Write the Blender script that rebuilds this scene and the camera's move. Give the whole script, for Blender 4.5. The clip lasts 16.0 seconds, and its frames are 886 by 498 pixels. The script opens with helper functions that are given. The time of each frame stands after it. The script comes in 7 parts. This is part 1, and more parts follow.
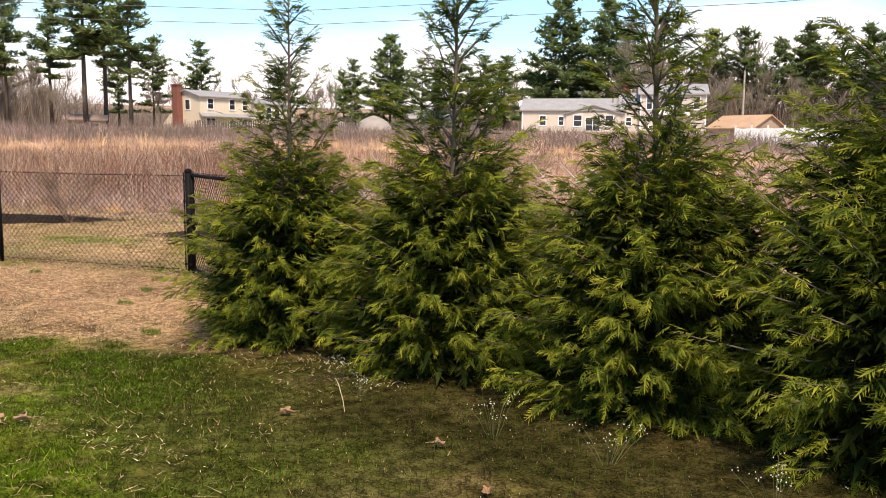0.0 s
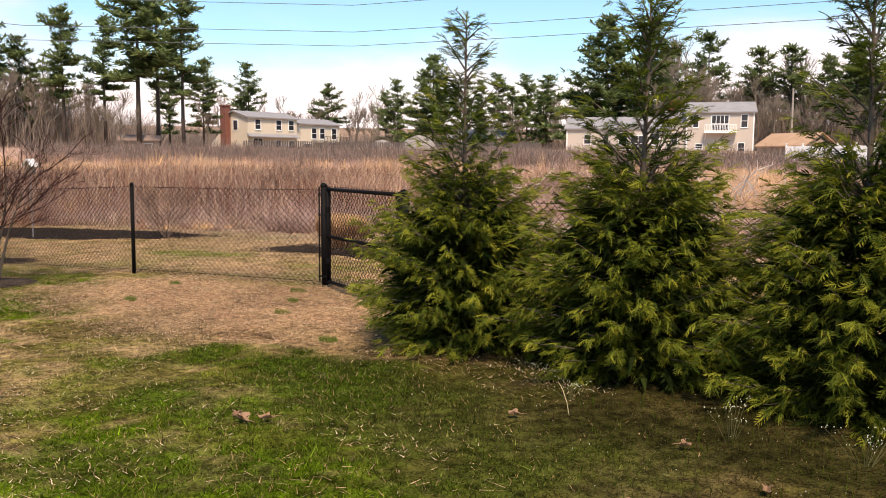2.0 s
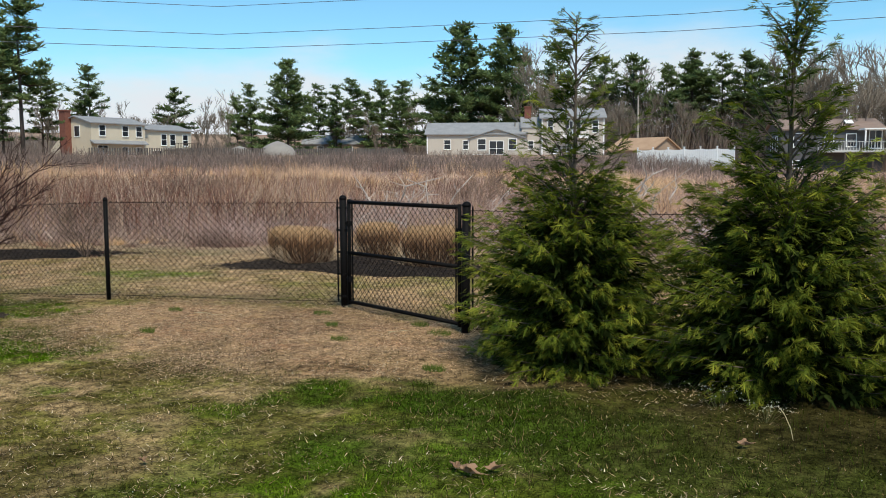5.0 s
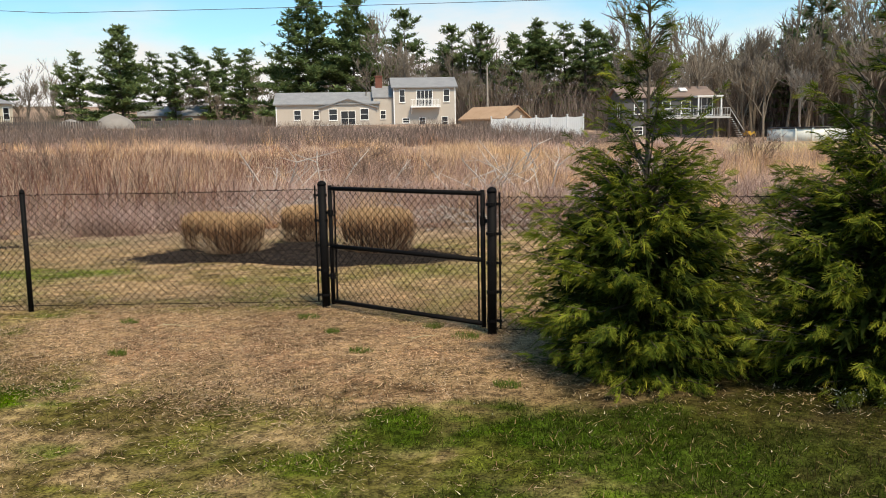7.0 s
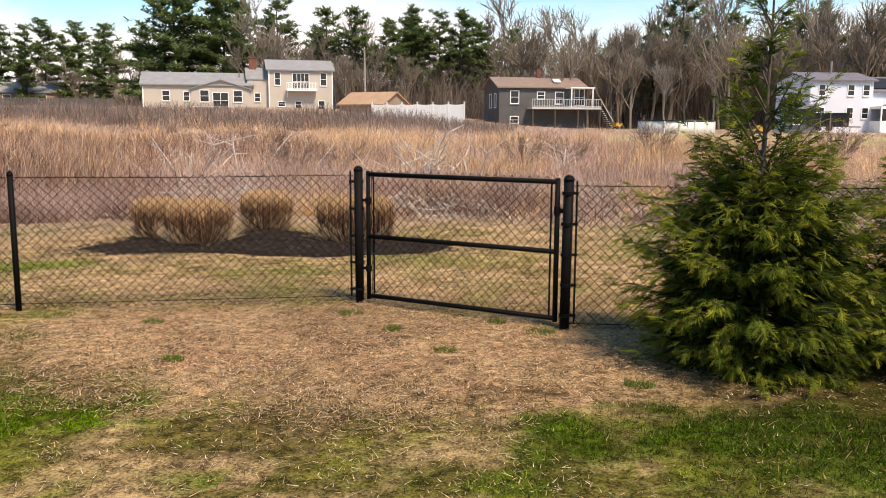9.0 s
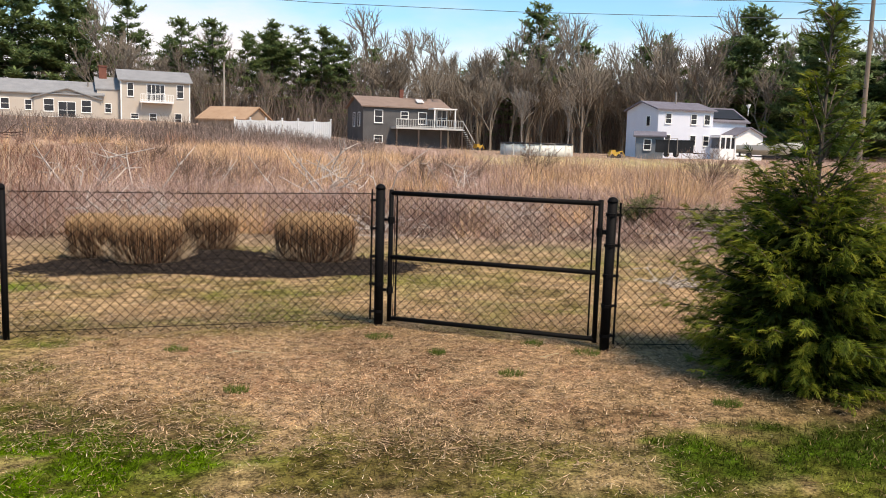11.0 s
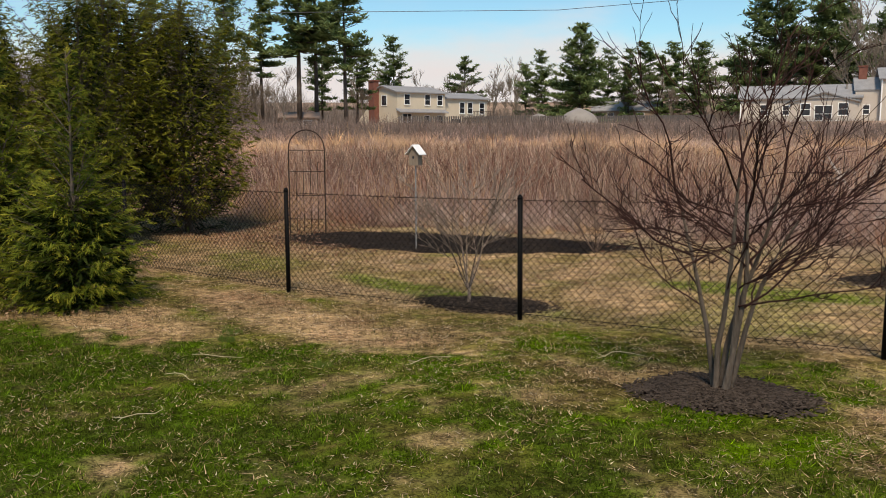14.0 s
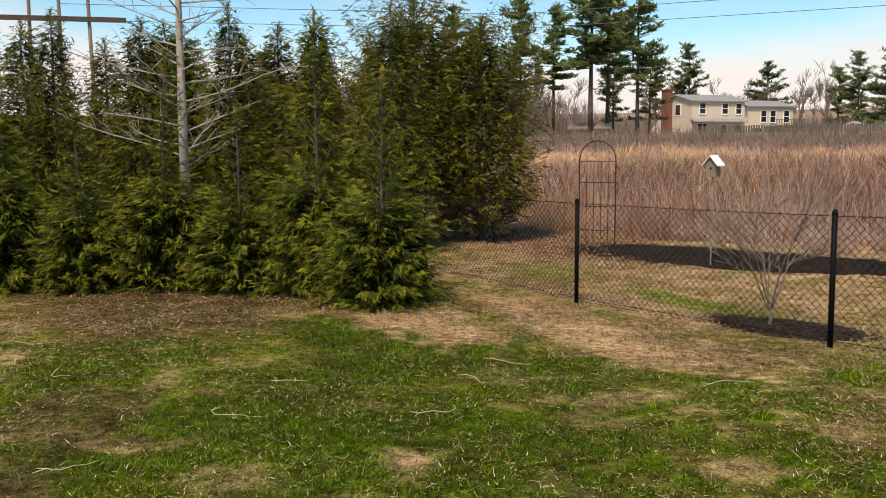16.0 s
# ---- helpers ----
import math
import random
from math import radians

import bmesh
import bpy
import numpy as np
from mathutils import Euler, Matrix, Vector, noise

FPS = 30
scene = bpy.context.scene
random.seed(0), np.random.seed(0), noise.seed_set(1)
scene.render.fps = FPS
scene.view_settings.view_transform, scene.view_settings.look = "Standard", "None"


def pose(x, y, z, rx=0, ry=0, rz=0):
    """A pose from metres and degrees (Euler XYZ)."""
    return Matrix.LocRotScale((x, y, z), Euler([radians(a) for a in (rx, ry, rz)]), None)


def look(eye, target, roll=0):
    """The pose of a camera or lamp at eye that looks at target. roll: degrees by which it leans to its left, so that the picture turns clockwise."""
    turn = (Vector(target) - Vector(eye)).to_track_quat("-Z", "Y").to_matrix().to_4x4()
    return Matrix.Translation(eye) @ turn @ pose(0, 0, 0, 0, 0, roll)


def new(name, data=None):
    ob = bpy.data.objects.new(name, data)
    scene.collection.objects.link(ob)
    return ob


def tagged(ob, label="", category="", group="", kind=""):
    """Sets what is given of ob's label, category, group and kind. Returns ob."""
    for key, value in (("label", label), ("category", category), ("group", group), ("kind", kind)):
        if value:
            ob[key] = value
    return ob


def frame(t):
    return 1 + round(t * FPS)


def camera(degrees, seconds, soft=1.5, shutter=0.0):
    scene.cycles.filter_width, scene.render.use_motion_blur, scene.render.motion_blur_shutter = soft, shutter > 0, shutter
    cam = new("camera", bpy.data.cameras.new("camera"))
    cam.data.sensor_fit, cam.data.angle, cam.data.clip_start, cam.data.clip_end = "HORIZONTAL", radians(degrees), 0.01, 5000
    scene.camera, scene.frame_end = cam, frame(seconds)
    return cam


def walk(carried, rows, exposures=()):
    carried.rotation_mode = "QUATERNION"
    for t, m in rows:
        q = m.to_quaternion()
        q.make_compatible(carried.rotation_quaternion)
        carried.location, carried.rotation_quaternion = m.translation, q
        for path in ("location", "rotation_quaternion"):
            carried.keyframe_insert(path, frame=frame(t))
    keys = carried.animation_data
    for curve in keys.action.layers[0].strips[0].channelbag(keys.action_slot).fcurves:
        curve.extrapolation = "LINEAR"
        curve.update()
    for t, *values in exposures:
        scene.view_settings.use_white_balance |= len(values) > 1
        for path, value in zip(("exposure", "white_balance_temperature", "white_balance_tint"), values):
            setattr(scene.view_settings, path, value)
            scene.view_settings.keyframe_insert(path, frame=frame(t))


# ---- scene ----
cam = camera(55.64, 16.0, soft=0.95)
PATH = [
    (0.0, pose(7.959, 1.362, 1.594, 82.91, -0.60, 37.57)),
    (0.5, pose(7.589, 1.319, 1.545, 83.20, -0.60, 38.03)),
    (1.0, pose(7.277, 1.219, 1.522, 83.50, -1.50, 38.65)),
    (1.5, pose(7.175, 0.915, 1.506, 83.80, -1.60, 39.07)),
    (2.0, pose(7.165, 0.537, 1.523, 84.20, -0.43, 40.05)),
    (2.5, pose(7.098, 0.162, 1.553, 84.17, -0.30, 40.75)),
    (3.0, pose(7.004, -0.250, 1.576, 83.91, 0.50, 40.48)),
    (3.5, pose(6.601, -0.326, 1.596, 83.73, 1.52, 38.71)),
    (4.0, pose(6.120, -0.268, 1.575, 84.82, 2.01, 36.85)),
    (4.5, pose(5.621, -0.254, 1.550, 85.22, 0.64, 33.21)),
    (7.0, pose(3.306, -0.013, 1.680, 82.44, 1.03, 18.99)),
    (7.5, pose(2.870, -0.059, 1.653, 82.38, -0.51, 16.66)),
    (8.0, pose(2.440, -0.108, 1.705, 81.70, -0.70, 14.58)),
    (8.5, pose(1.989, -0.020, 1.688, 81.29, -0.27, 12.68)),
    (11.0, pose(0.000, 0.000, 1.645, 82.89, -1.68, 0.00)),
    (11.5, pose(-0.375, 0.027, 1.636, 82.73, -1.72, 2.66)),
    (12.0, pose(-0.737, 0.115, 1.630, 83.08, -1.44, 12.55)),
    (12.5, pose(-0.966, -0.014, 1.646, 82.47, -1.53, 23.91)),
    (13.0, pose(-1.061, -0.097, 1.672, 81.69, -0.22, 32.57)),
    (13.5, pose(-1.096, -0.084, 1.679, 82.21, 0.27, 40.55)),
    (14.0, pose(-1.129, -0.108, 1.674, 82.44, 0.12, 47.48)),
    (14.5, pose(-1.119, -0.125, 1.672, 82.51, 0.19, 53.43)),
    (15.0, pose(-1.148, -0.120, 1.669, 83.02, 0.16, 58.77)),
    (15.5, pose(-1.161, -0.111, 1.674, 83.39, 0.18, 63.21)),
    (16.0, pose(-1.192, -0.127, 1.669, 83.29, 0.42, 66.87)),
]
EXPOSURES = [(0.0, 0.4, 7700, 22), (1.5, 0.28, 7800, 25), (2.5, -0.03, 7900, 26), (3.0, -0.17, 7800, 18), (4.0, -0.27, 7200, 12), (4.5, -0.32, 6400, 8), (7.0, -0.15, 7300, 12), (8.5, 0.08, 7700, 20), (11.0, 0.0, 7300, 18), (12.5, -0.48, 7100, 10), (13.2, -0.55, 7200, 12), (14.5, -0.28, 7500, 18), (16.0, -0.15, 7700, 18)]
walk(cam, PATH, EXPOSURES)

# ---- light ----
SUN = Vector((0.6, -0.58, 1.2)).normalized()
sun = new("sun", bpy.data.lights.new("sun", "SUN"))
sun.data.energy, sun.data.angle, sun.data.color = 5.0, radians(9.0), (1.0, 0.92, 0.78)
sun.matrix_world = look(SUN * 50, (0, 0, 0))
world = bpy.data.worlds.new("sky")
scene.world = world
world.use_nodes = True
wn, wl = world.node_tree.nodes, world.node_tree.links
wn.clear()
sky = wn.new("ShaderNodeTexSky")
sky.sky_type, sky.sun_disc = "NISHITA", False
sky.sun_elevation, sky.sun_rotation = math.asin(SUN.z), math.atan2(SUN.x, SUN.y)
sky.air_density, sky.dust_density, sky.ozone_density = 1.0, 0.6, 2.0
coord = wn.new("ShaderNodeTexCoord")
stretch = wn.new("ShaderNodeMapping")
stretch.inputs["Scale"].default_value = (1.0, 1.0, 3.2)
cloud = wn.new("ShaderNodeTexNoise")
cloud.inputs["Scale"].default_value, cloud.inputs["Detail"].default_value, cloud.inputs["Roughness"].default_value = 2.1, 7, 0.55
split = wn.new("ShaderNodeSeparateXYZ")
low = wn.new("ShaderNodeMapRange")
low.inputs["From Min"].default_value, low.inputs["From Max"].default_value = 0.03, 0.30
low.inputs["To Min"].default_value, low.inputs["To Max"].default_value = 0.36, -0.55
add = wn.new("ShaderNodeMath")
ramp = wn.new("ShaderNodeMapRange")
ramp.interpolation_type = "SMOOTHSTEP"
ramp.inputs["From Min"].default_value, ramp.inputs["From Max"].default_value = 0.42, 0.74
mixc = wn.new("ShaderNodeMix")
mixc.data_type = "RGBA"
mixc.inputs["B"].default_value = (11.0, 11.3, 11.9, 1)
back = wn.new("ShaderNodeBackground")
back.inputs["Strength"].default_value = 0.09
wout = wn.new("ShaderNodeOutputWorld")
wl.new(coord.outputs["Generated"], stretch.inputs["Vector"])
wl.new(stretch.outputs["Vector"], cloud.inputs["Vector"])
wl.new(coord.outputs["Generated"], split.inputs["Vector"])
wl.new(split.outputs["Z"], low.inputs["Value"])
wl.new(cloud.outputs["Fac"], add.inputs[0])
wl.new(low.outputs["Result"], add.inputs[1])
wl.new(add.outputs["Value"], ramp.inputs["Value"])
wl.new(ramp.outputs["Result"], mixc.inputs["Factor"])
tint = wn.new("ShaderNodeMix")
tint.data_type, tint.blend_type = "RGBA", "MULTIPLY"
tint.inputs["Factor"].default_value = 1.0
tint.inputs["B"].default_value = (1.4, 2.15, 2.3, 1)
wl.new(sky.outputs["Color"], tint.inputs["A"])
wl.new(tint.outputs["Result"], mixc.inputs["A"])
wl.new(mixc.outputs["Result"], back.inputs["Color"])
wl.new(back.outputs["Background"], wout.inputs["Surface"])


# ---- materials ----
def material(name, a, b, scale=8.0, rough=0.85, metal=0.0, bump=0.0, fine=60.0, source="noise", through_light=0.0, stretch=(1, 1, 1), spec=0.3):
    """A surface that varies between the colours a and b: by noise at two sizes, by piece (island), by object, or by the mesh's own cover colour."""
    m = bpy.data.materials.new(name)
    m.use_nodes = True
    n, l = m.node_tree.nodes, m.node_tree.links
    n.clear()
    out = n.new("ShaderNodeOutputMaterial")
    sh = n.new("ShaderNodeBsdfPrincipled")
    sh.inputs["Roughness"].default_value, sh.inputs["Metallic"].default_value = rough, metal
    sh.inputs["Specular IOR Level"].default_value = spec
    tc = n.new("ShaderNodeTexCoord")
    mp = n.new("ShaderNodeMapping")
    mp.inputs["Scale"].default_value = stretch
    l.new(tc.outputs["Object"], mp.inputs["Vector"])
    big, small = n.new("ShaderNodeTexNoise"), n.new("ShaderNodeTexNoise")
    big.inputs["Scale"].default_value, big.inputs["Detail"].default_value = scale, 5
    small.inputs["Scale"].default_value, small.inputs["Detail"].default_value = fine, 3
    for tex in (big, small):
        l.new(mp.outputs["Vector"], tex.inputs["Vector"])
    mix = n.new("ShaderNodeMix")
    mix.data_type = "RGBA"
    mix.inputs["A"].default_value, mix.inputs["B"].default_value = (*a, 1), (*b, 1)
    fac = n.new("ShaderNodeMapRange")
    fac.inputs["From Min"].default_value, fac.inputs["From Max"].default_value = 0.3, 0.7
    if source == "noise":
        sm = n.new("ShaderNodeMath")
        sm.operation = "MULTIPLY_ADD"
        sm.inputs[1].default_value, sm.inputs[2].default_value = 0.45, 0.275
        av = n.new("ShaderNodeMath")
        av.operation = "MULTIPLY_ADD"
        av.inputs[1].default_value = 0.55
        l.new(small.outputs["Fac"], sm.inputs[0])
        sm.inputs[2].default_value = 0.0
        l.new(big.outputs["Fac"], av.inputs[0])
        l.new(sm.outputs["Value"], av.inputs[2])
        l.new(av.outputs["Value"], fac.inputs["Value"])
        l.new(fac.outputs["Result"], mix.inputs["Factor"])
        colour = mix.outputs["Result"]
    elif source == "island":
        geo = n.new("ShaderNodeNewGeometry")
        info = n.new("ShaderNodeObjectInfo")
        av = n.new("ShaderNodeMath")
        av.operation = "MULTIPLY_ADD"
        av.inputs[1].default_value = 0.75
        hv = n.new("ShaderNodeMath")
        hv.operation = "MULTIPLY"
        hv.inputs[1].default_value = 0.25
        l.new(info.outputs["Random"], hv.inputs[0])
        l.new(geo.outputs["Random Per Island"], av.inputs[0])
        l.new(hv.outputs["Value"], av.inputs[2])
        l.new(av.outputs["Value"], mix.inputs["Factor"])
        colour = mix.outputs["Result"]
    else:
        att = n.new("ShaderNodeAttribute")
        att.attribute_name = "cover"
        var = n.new("ShaderNodeMapRange")
        var.inputs["To Min"].default_value, var.inputs["To Max"].default_value = 0.35, 1.65
        var.inputs["From Min"].default_value, var.inputs["From Max"].default_value = 0.4, 0.6
        half = n.new("ShaderNodeMath")
        half.operation = "MULTIPLY_ADD"
        half.inputs[1].default_value = 0.5
        both = n.new("ShaderNodeMath")
        both.operation = "MULTIPLY"
        both.inputs[1].default_value = 0.5
        l.new(small.outputs["Fac"], both.inputs[0])
        l.new(big.outputs["Fac"], half.inputs[0])
        l.new(both.outputs["Value"], half.inputs[2])
        l.new(half.outputs["Value"], var.inputs["Value"])
        mul = n.new("ShaderNodeMix")
        mul.data_type, mul.blend_type = "RGBA", "MULTIPLY"
        mul.inputs["Factor"].default_value = 1.0
        l.new(att.outputs["Color"], mul.inputs["A"])
        l.new(var.outputs["Result"], mul.inputs["B"])
        colour = mul.outputs["Result"] if source == "cover" else att.outputs["Color"]
    l.new(colour, sh.inputs["Base Color"])
    if bump:
        bp = n.new("ShaderNodeBump")
        bp.inputs["Strength"].default_value, bp.inputs["Distance"].default_value = bump, 0.02
        l.new(small.outputs["Fac"], bp.inputs["Height"])
        l.new(bp.outputs["Normal"], sh.inputs["Normal"])
    if through_light:
        tr = n.new("ShaderNodeBsdfTranslucent")
        ms = n.new("ShaderNodeMixShader")
        ms.inputs["Fac"].default_value = through_light
        l.new(colour, tr.inputs["Color"])
        l.new(sh.outputs["BSDF"], ms.inputs[1])
        l.new(tr.outputs["BSDF"], ms.inputs[2])
        l.new(ms.outputs["Shader"], out.inputs["Surface"])
    else:
        l.new(sh.outputs["BSDF"], out.inputs["Surface"])
    return m


M_GROUND = material("lawn_soil", (0, 0, 0), (0, 0, 0), source="cover", scale=13, fine=60, bump=1.0, rough=0.95, spec=0.02)
M_BLADE = material("grass_blade", (0, 0, 0), (0, 0, 0), source="raw", rough=0.8, through_light=0.25, spec=0.03)
M_MULCH = material("bark_mulch", (0.011, 0.008, 0.007), (0.036, 0.027, 0.022), scale=14, fine=70, bump=1.0, rough=0.95, spec=0.03)
M_CHIP = material("mulch_chip", (0.005, 0.004, 0.003), (0.085, 0.064, 0.05), source="island", rough=0.9, spec=0.05)
M_VINYL = material("black_vinyl", (0.004, 0.004, 0.004), (0.010, 0.009, 0.009), scale=5, rough=0.6, spec=0.06, bump=0.05)
M_WIRE = material("black_wire", (0.006, 0.006, 0.006), (0.014, 0.012, 0.011), scale=5, rough=0.65, spec=0.06)
M_SPRAY = material("arborvitae_spray", (0, 0, 0), (0, 0, 0), source="raw", rough=0.65, through_light=0.36, spec=0.12)
# Near-black sprays that paint the shade inside the crowns as colour.
M_INNER = material("inner_shade_foliage", (0.009, 0.015, 0.004), (0.03, 0.042, 0.009), source="island", rough=0.9, spec=0.02)
M_JUNIPER = material("juniper_spray", (0.036, 0.055, 0.007), (0.22, 0.21, 0.025), source="island", rough=0.8, through_light=0.15, spec=0.05)
M_PINE = material("pine_needle", (0.085, 0.135, 0.055), (0.27, 0.34, 0.135), source="island", rough=0.8, through_light=0.4, spec=0.05)
M_BARK = material("grey_bark", (0.055, 0.041, 0.03), (0.16, 0.125, 0.095), scale=9, fine=50, bump=0.8, rough=0.9, stretch=(1, 1, 0.3))
M_PINEBARK = material("pine_bark", (0.05, 0.038, 0.03), (0.13, 0.1, 0.08), scale=2, fine=14, bump=0.6, rough=0.95, stretch=(1, 1, 0.4))
M_TWIG = material("red_brown_twig", (0.022, 0.012, 0.010), (0.07, 0.033, 0.027), scale=3, fine=30, rough=0.9, spec=0.05)
M_FARTWIG = material("bare_branch", (0.15, 0.12, 0.09), (0.27, 0.225, 0.175), scale=0.4, fine=4, rough=0.9)
M_PALE = material("pale_bark", (0.24, 0.2, 0.16), (0.46, 0.41, 0.35), scale=4, fine=20, rough=0.85)
M_STRAW = material("dry_grass", (0, 0, 0), (0, 0, 0), source="raw", rough=0.8, through_light=0.2)
M_DRYTWIG = material("dry_twig", (0.12, 0.075, 0.05), (0.27, 0.185, 0.14), scale=3, fine=15, rough=0.9)
M_DEADWOOD = material("bleached_deadwood", (0.4, 0.34, 0.29), (0.62, 0.55, 0.48), scale=4, fine=20, rough=0.85)
M_PALETWIG = material("pale_twig", (0.15, 0.105, 0.08), (0.36, 0.275, 0.215), scale=4, fine=20, rough=0.85)
M_BRUSH = material("dry_brush", (0, 0, 0), (0, 0, 0), source="raw", rough=0.9, through_light=0.15, spec=0.03)
M_DEADLEAF = material("dead_leaf", (0.2, 0.1, 0.05), (0.4, 0.25, 0.15), source="island", rough=0.8, through_light=0.15)
M_FLOWER = material("white_flower", (0.3, 0.28, 0.18), (0.66, 0.65, 0.52), source="island", rough=0.7)
M_WEED = material("weed_stem", (0.05, 0.06, 0.018), (0.13, 0.12, 0.045), source="island", rough=0.8)


def siding(name, a, b):
    return material(name, a, b, scale=0.7, fine=9, rough=0.7, bump=0.1)


M_BEIGE = siding("beige_siding", (0.46, 0.40, 0.335), (0.53, 0.465, 0.395))
M_CREAM = siding("cream_siding", (0.56, 0.48, 0.36), (0.64, 0.56, 0.43))
M_GREYWOOD = siding("weathered_shingle", (0.065, 0.062, 0.062), (0.12, 0.115, 0.112))
M_BLUE = siding("pale_blue_siding", (0.62, 0.64, 0.71), (0.7, 0.72, 0.78))
M_SHEDBLUE = siding("slate_siding", (0.13, 0.16, 0.19), (0.18, 0.21, 0.24))
M_RED = siding("red_brown_siding", (0.1, 0.05, 0.04), (0.17, 0.085, 0.065))
M_WHITE = siding("white_paint", (0.78, 0.77, 0.74), (0.88, 0.87, 0.85))
M_DECKWHITE = siding("weathered_white_paint", (0.42, 0.41, 0.39), (0.58, 0.57, 0.54))
M_TANWALL = siding("tan_boards", (0.28, 0.2, 0.14), (0.38, 0.28, 0.2))
M_GREYFENCE = siding("grey_boards", (0.11, 0.095, 0.085), (0.18, 0.155, 0.14))
M_ROOFGREY = material("grey_shingle", (0.2, 0.2, 0.205), (0.3, 0.295, 0.29), scale=1, fine=8, bump=0.3, rough=0.9)
M_ROOFTAN = material("tan_shingle", (0.33, 0.2, 0.12), (0.45, 0.3, 0.19), scale=1, fine=8, bump=0.3, rough=0.9)
M_ROOFBROWN = material("brown_shingle", (0.2, 0.14, 0.11), (0.29, 0.21, 0.17), scale=1, fine=8, bump=0.3, rough=0.9)
M_ROOFDARK = material("slate_roof", (0.12, 0.11, 0.13), (0.2, 0.185, 0.21), scale=1, fine=8, bump=0.3, rough=0.8)
M_BRICK = material("chimney_brick", (0.14, 0.05, 0.035), (0.24, 0.1, 0.07), scale=3, fine=20, rough=0.9)
M_GLASS = material("dark_pane", (0.012, 0.014, 0.018), (0.03, 0.034, 0.04), scale=0.6, rough=0.12, spec=0.6)
M_TIMBER = material("weathered_timber", (0.16, 0.12, 0.09), (0.3, 0.24, 0.18), scale=3, fine=25, rough=0.9, stretch=(1, 1, 0.2))
M_DARKWOOD = material("dark_deck_wood", (0.05, 0.035, 0.028), (0.1, 0.075, 0.06), scale=3, fine=25, rough=0.9)
M_IRON = material("rusty_iron", (0.03, 0.02, 0.016), (0.08, 0.05, 0.035), scale=12, rough=0.7, metal=0.4)
M_YELLOW = material("yellow_paint", (0.5, 0.29, 0.04), (0.6, 0.36, 0.06), scale=2, rough=0.5)
M_GREYTARP = material("grey_tarp", (0.22, 0.195, 0.17), (0.31, 0.28, 0.25), scale=1, rough=0.8, bump=0.3)
M_BLACK = material("black_paint", (0.012, 0.012, 0.014), (0.03, 0.03, 0.034), scale=2, rough=0.45)
M_HULL = material("boat_gelcoat", (0.62, 0.62, 0.56), (0.74, 0.73, 0.66), scale=1, rough=0.35)
M_CABLE = material("power_cable", (0.07, 0.08, 0.09), (0.12, 0.13, 0.14), rough=0.6)
M_BUSH = material("bush_leaf", (0.05, 0.07, 0.015), (0.17, 0.18, 0.045), source="island", rough=0.7, through_light=0.15)


# ---- mesh tools ----
class Geo:
    """Vertices and faces of one mesh, gathered piece by piece."""

    def __init__(self):
        self.v, self.f, self.c = [], [], []

    def add(self, verts, faces):
        k = len(self.v)
        self.v += [tuple(p) for p in verts]
        self.f += [tuple(i + k for i in face) for face in faces]
        return self

    def box(self, x0, y0, z0, x1, y1, z1):
        self.add([(x0, y0, z0), (x1, y0, z0), (x1, y1, z0), (x0, y1, z0), (x0, y0, z1), (x1, y0, z1), (x1, y1, z1), (x0, y1, z1)],
                 [(0, 3, 2, 1), (4, 5, 6, 7), (0, 1, 5, 4), (1, 2, 6, 5), (2, 3, 7, 6), (3, 0, 4, 7)])
        return self

    def tube(self, pts, radii, sides=6, cap=True):
        pts = [Vector(p) for p in pts]
        if not hasattr(radii, "__len__"):
            radii = [radii] * len(pts)
        rings = []
        for i, p in enumerate(pts):
            d = (pts[min(i + 1, len(pts) - 1)] - pts[max(i - 1, 0)]).normalized()
            u = d.cross(Vector((0.31, 0.23, 1.0)) if abs(d.z) < 0.9 else Vector((1, 0, 0))).normalized()
            w = d.cross(u)
            rings.append([p + (u * math.cos(2 * math.pi * k / sides) + w * math.sin(2 * math.pi * k / sides)) * radii[i] for k in range(sides)])
        verts = [q for r in rings for q in r]
        faces = [(i * sides + k, i * sides + (k + 1) % sides, (i + 1) * sides + (k + 1) % sides, (i + 1) * sides + k)
                 for i in range(len(pts) - 1) for k in range(sides)]
        if cap:
            faces += [tuple(range(sides - 1, -1, -1)), tuple(range(len(verts) - sides, len(verts)))]
        self.add(verts, faces)
        return self

    def mesh(self, name, mat, smooth_faces=False):
        me = bpy.data.meshes.new(name)
        me.from_pydata(self.v, [], self.f)
        me.materials.append(mat)
        if smooth_faces:
            me.shade_smooth()
        me.update()
        return me


def part(name, geo, mat, parent=None, label="", smooth_faces=False):
    ob = new(name, geo.mesh(name, mat, smooth_faces))
    if parent is not None:
        ob.parent = parent
    if label:
        ob["label"] = label
    return ob


def arrays_mesh(name, verts, quads, mat, colours=None):
    """A mesh from arrays: verts (n, 3), quads (m, 3 or 4), colours (n, 3) as the cover attribute."""
    me = bpy.data.meshes.new(name)
    me.from_pydata(verts.tolist() if len(verts) < 10 else verts, [], quads.tolist())
    if colours is not None:
        at = me.attributes.new("cover", "FLOAT_COLOR", "POINT")
        at.data.foreach_set("color", np.concatenate([colours, np.ones((len(colours), 1))], 1).astype(np.float32).ravel())
    me.materials.append(mat)
    me.update()
    return me


def thing(name, x, y, z, label, category, group="", turn=0.0, kind=""):
    ob = new(name)
    ob.matrix_world = pose(x, y, z, 0, 0, turn)
    ob.empty_display_size = 0.2
    return tagged(ob, label, category, group, kind)


# ---- ground ----
def smooth(a, b, x):
    u = np.clip((np.asarray(x, float) - a) / (b - a), 0, 1)
    return u * u * (3 - 2 * u)


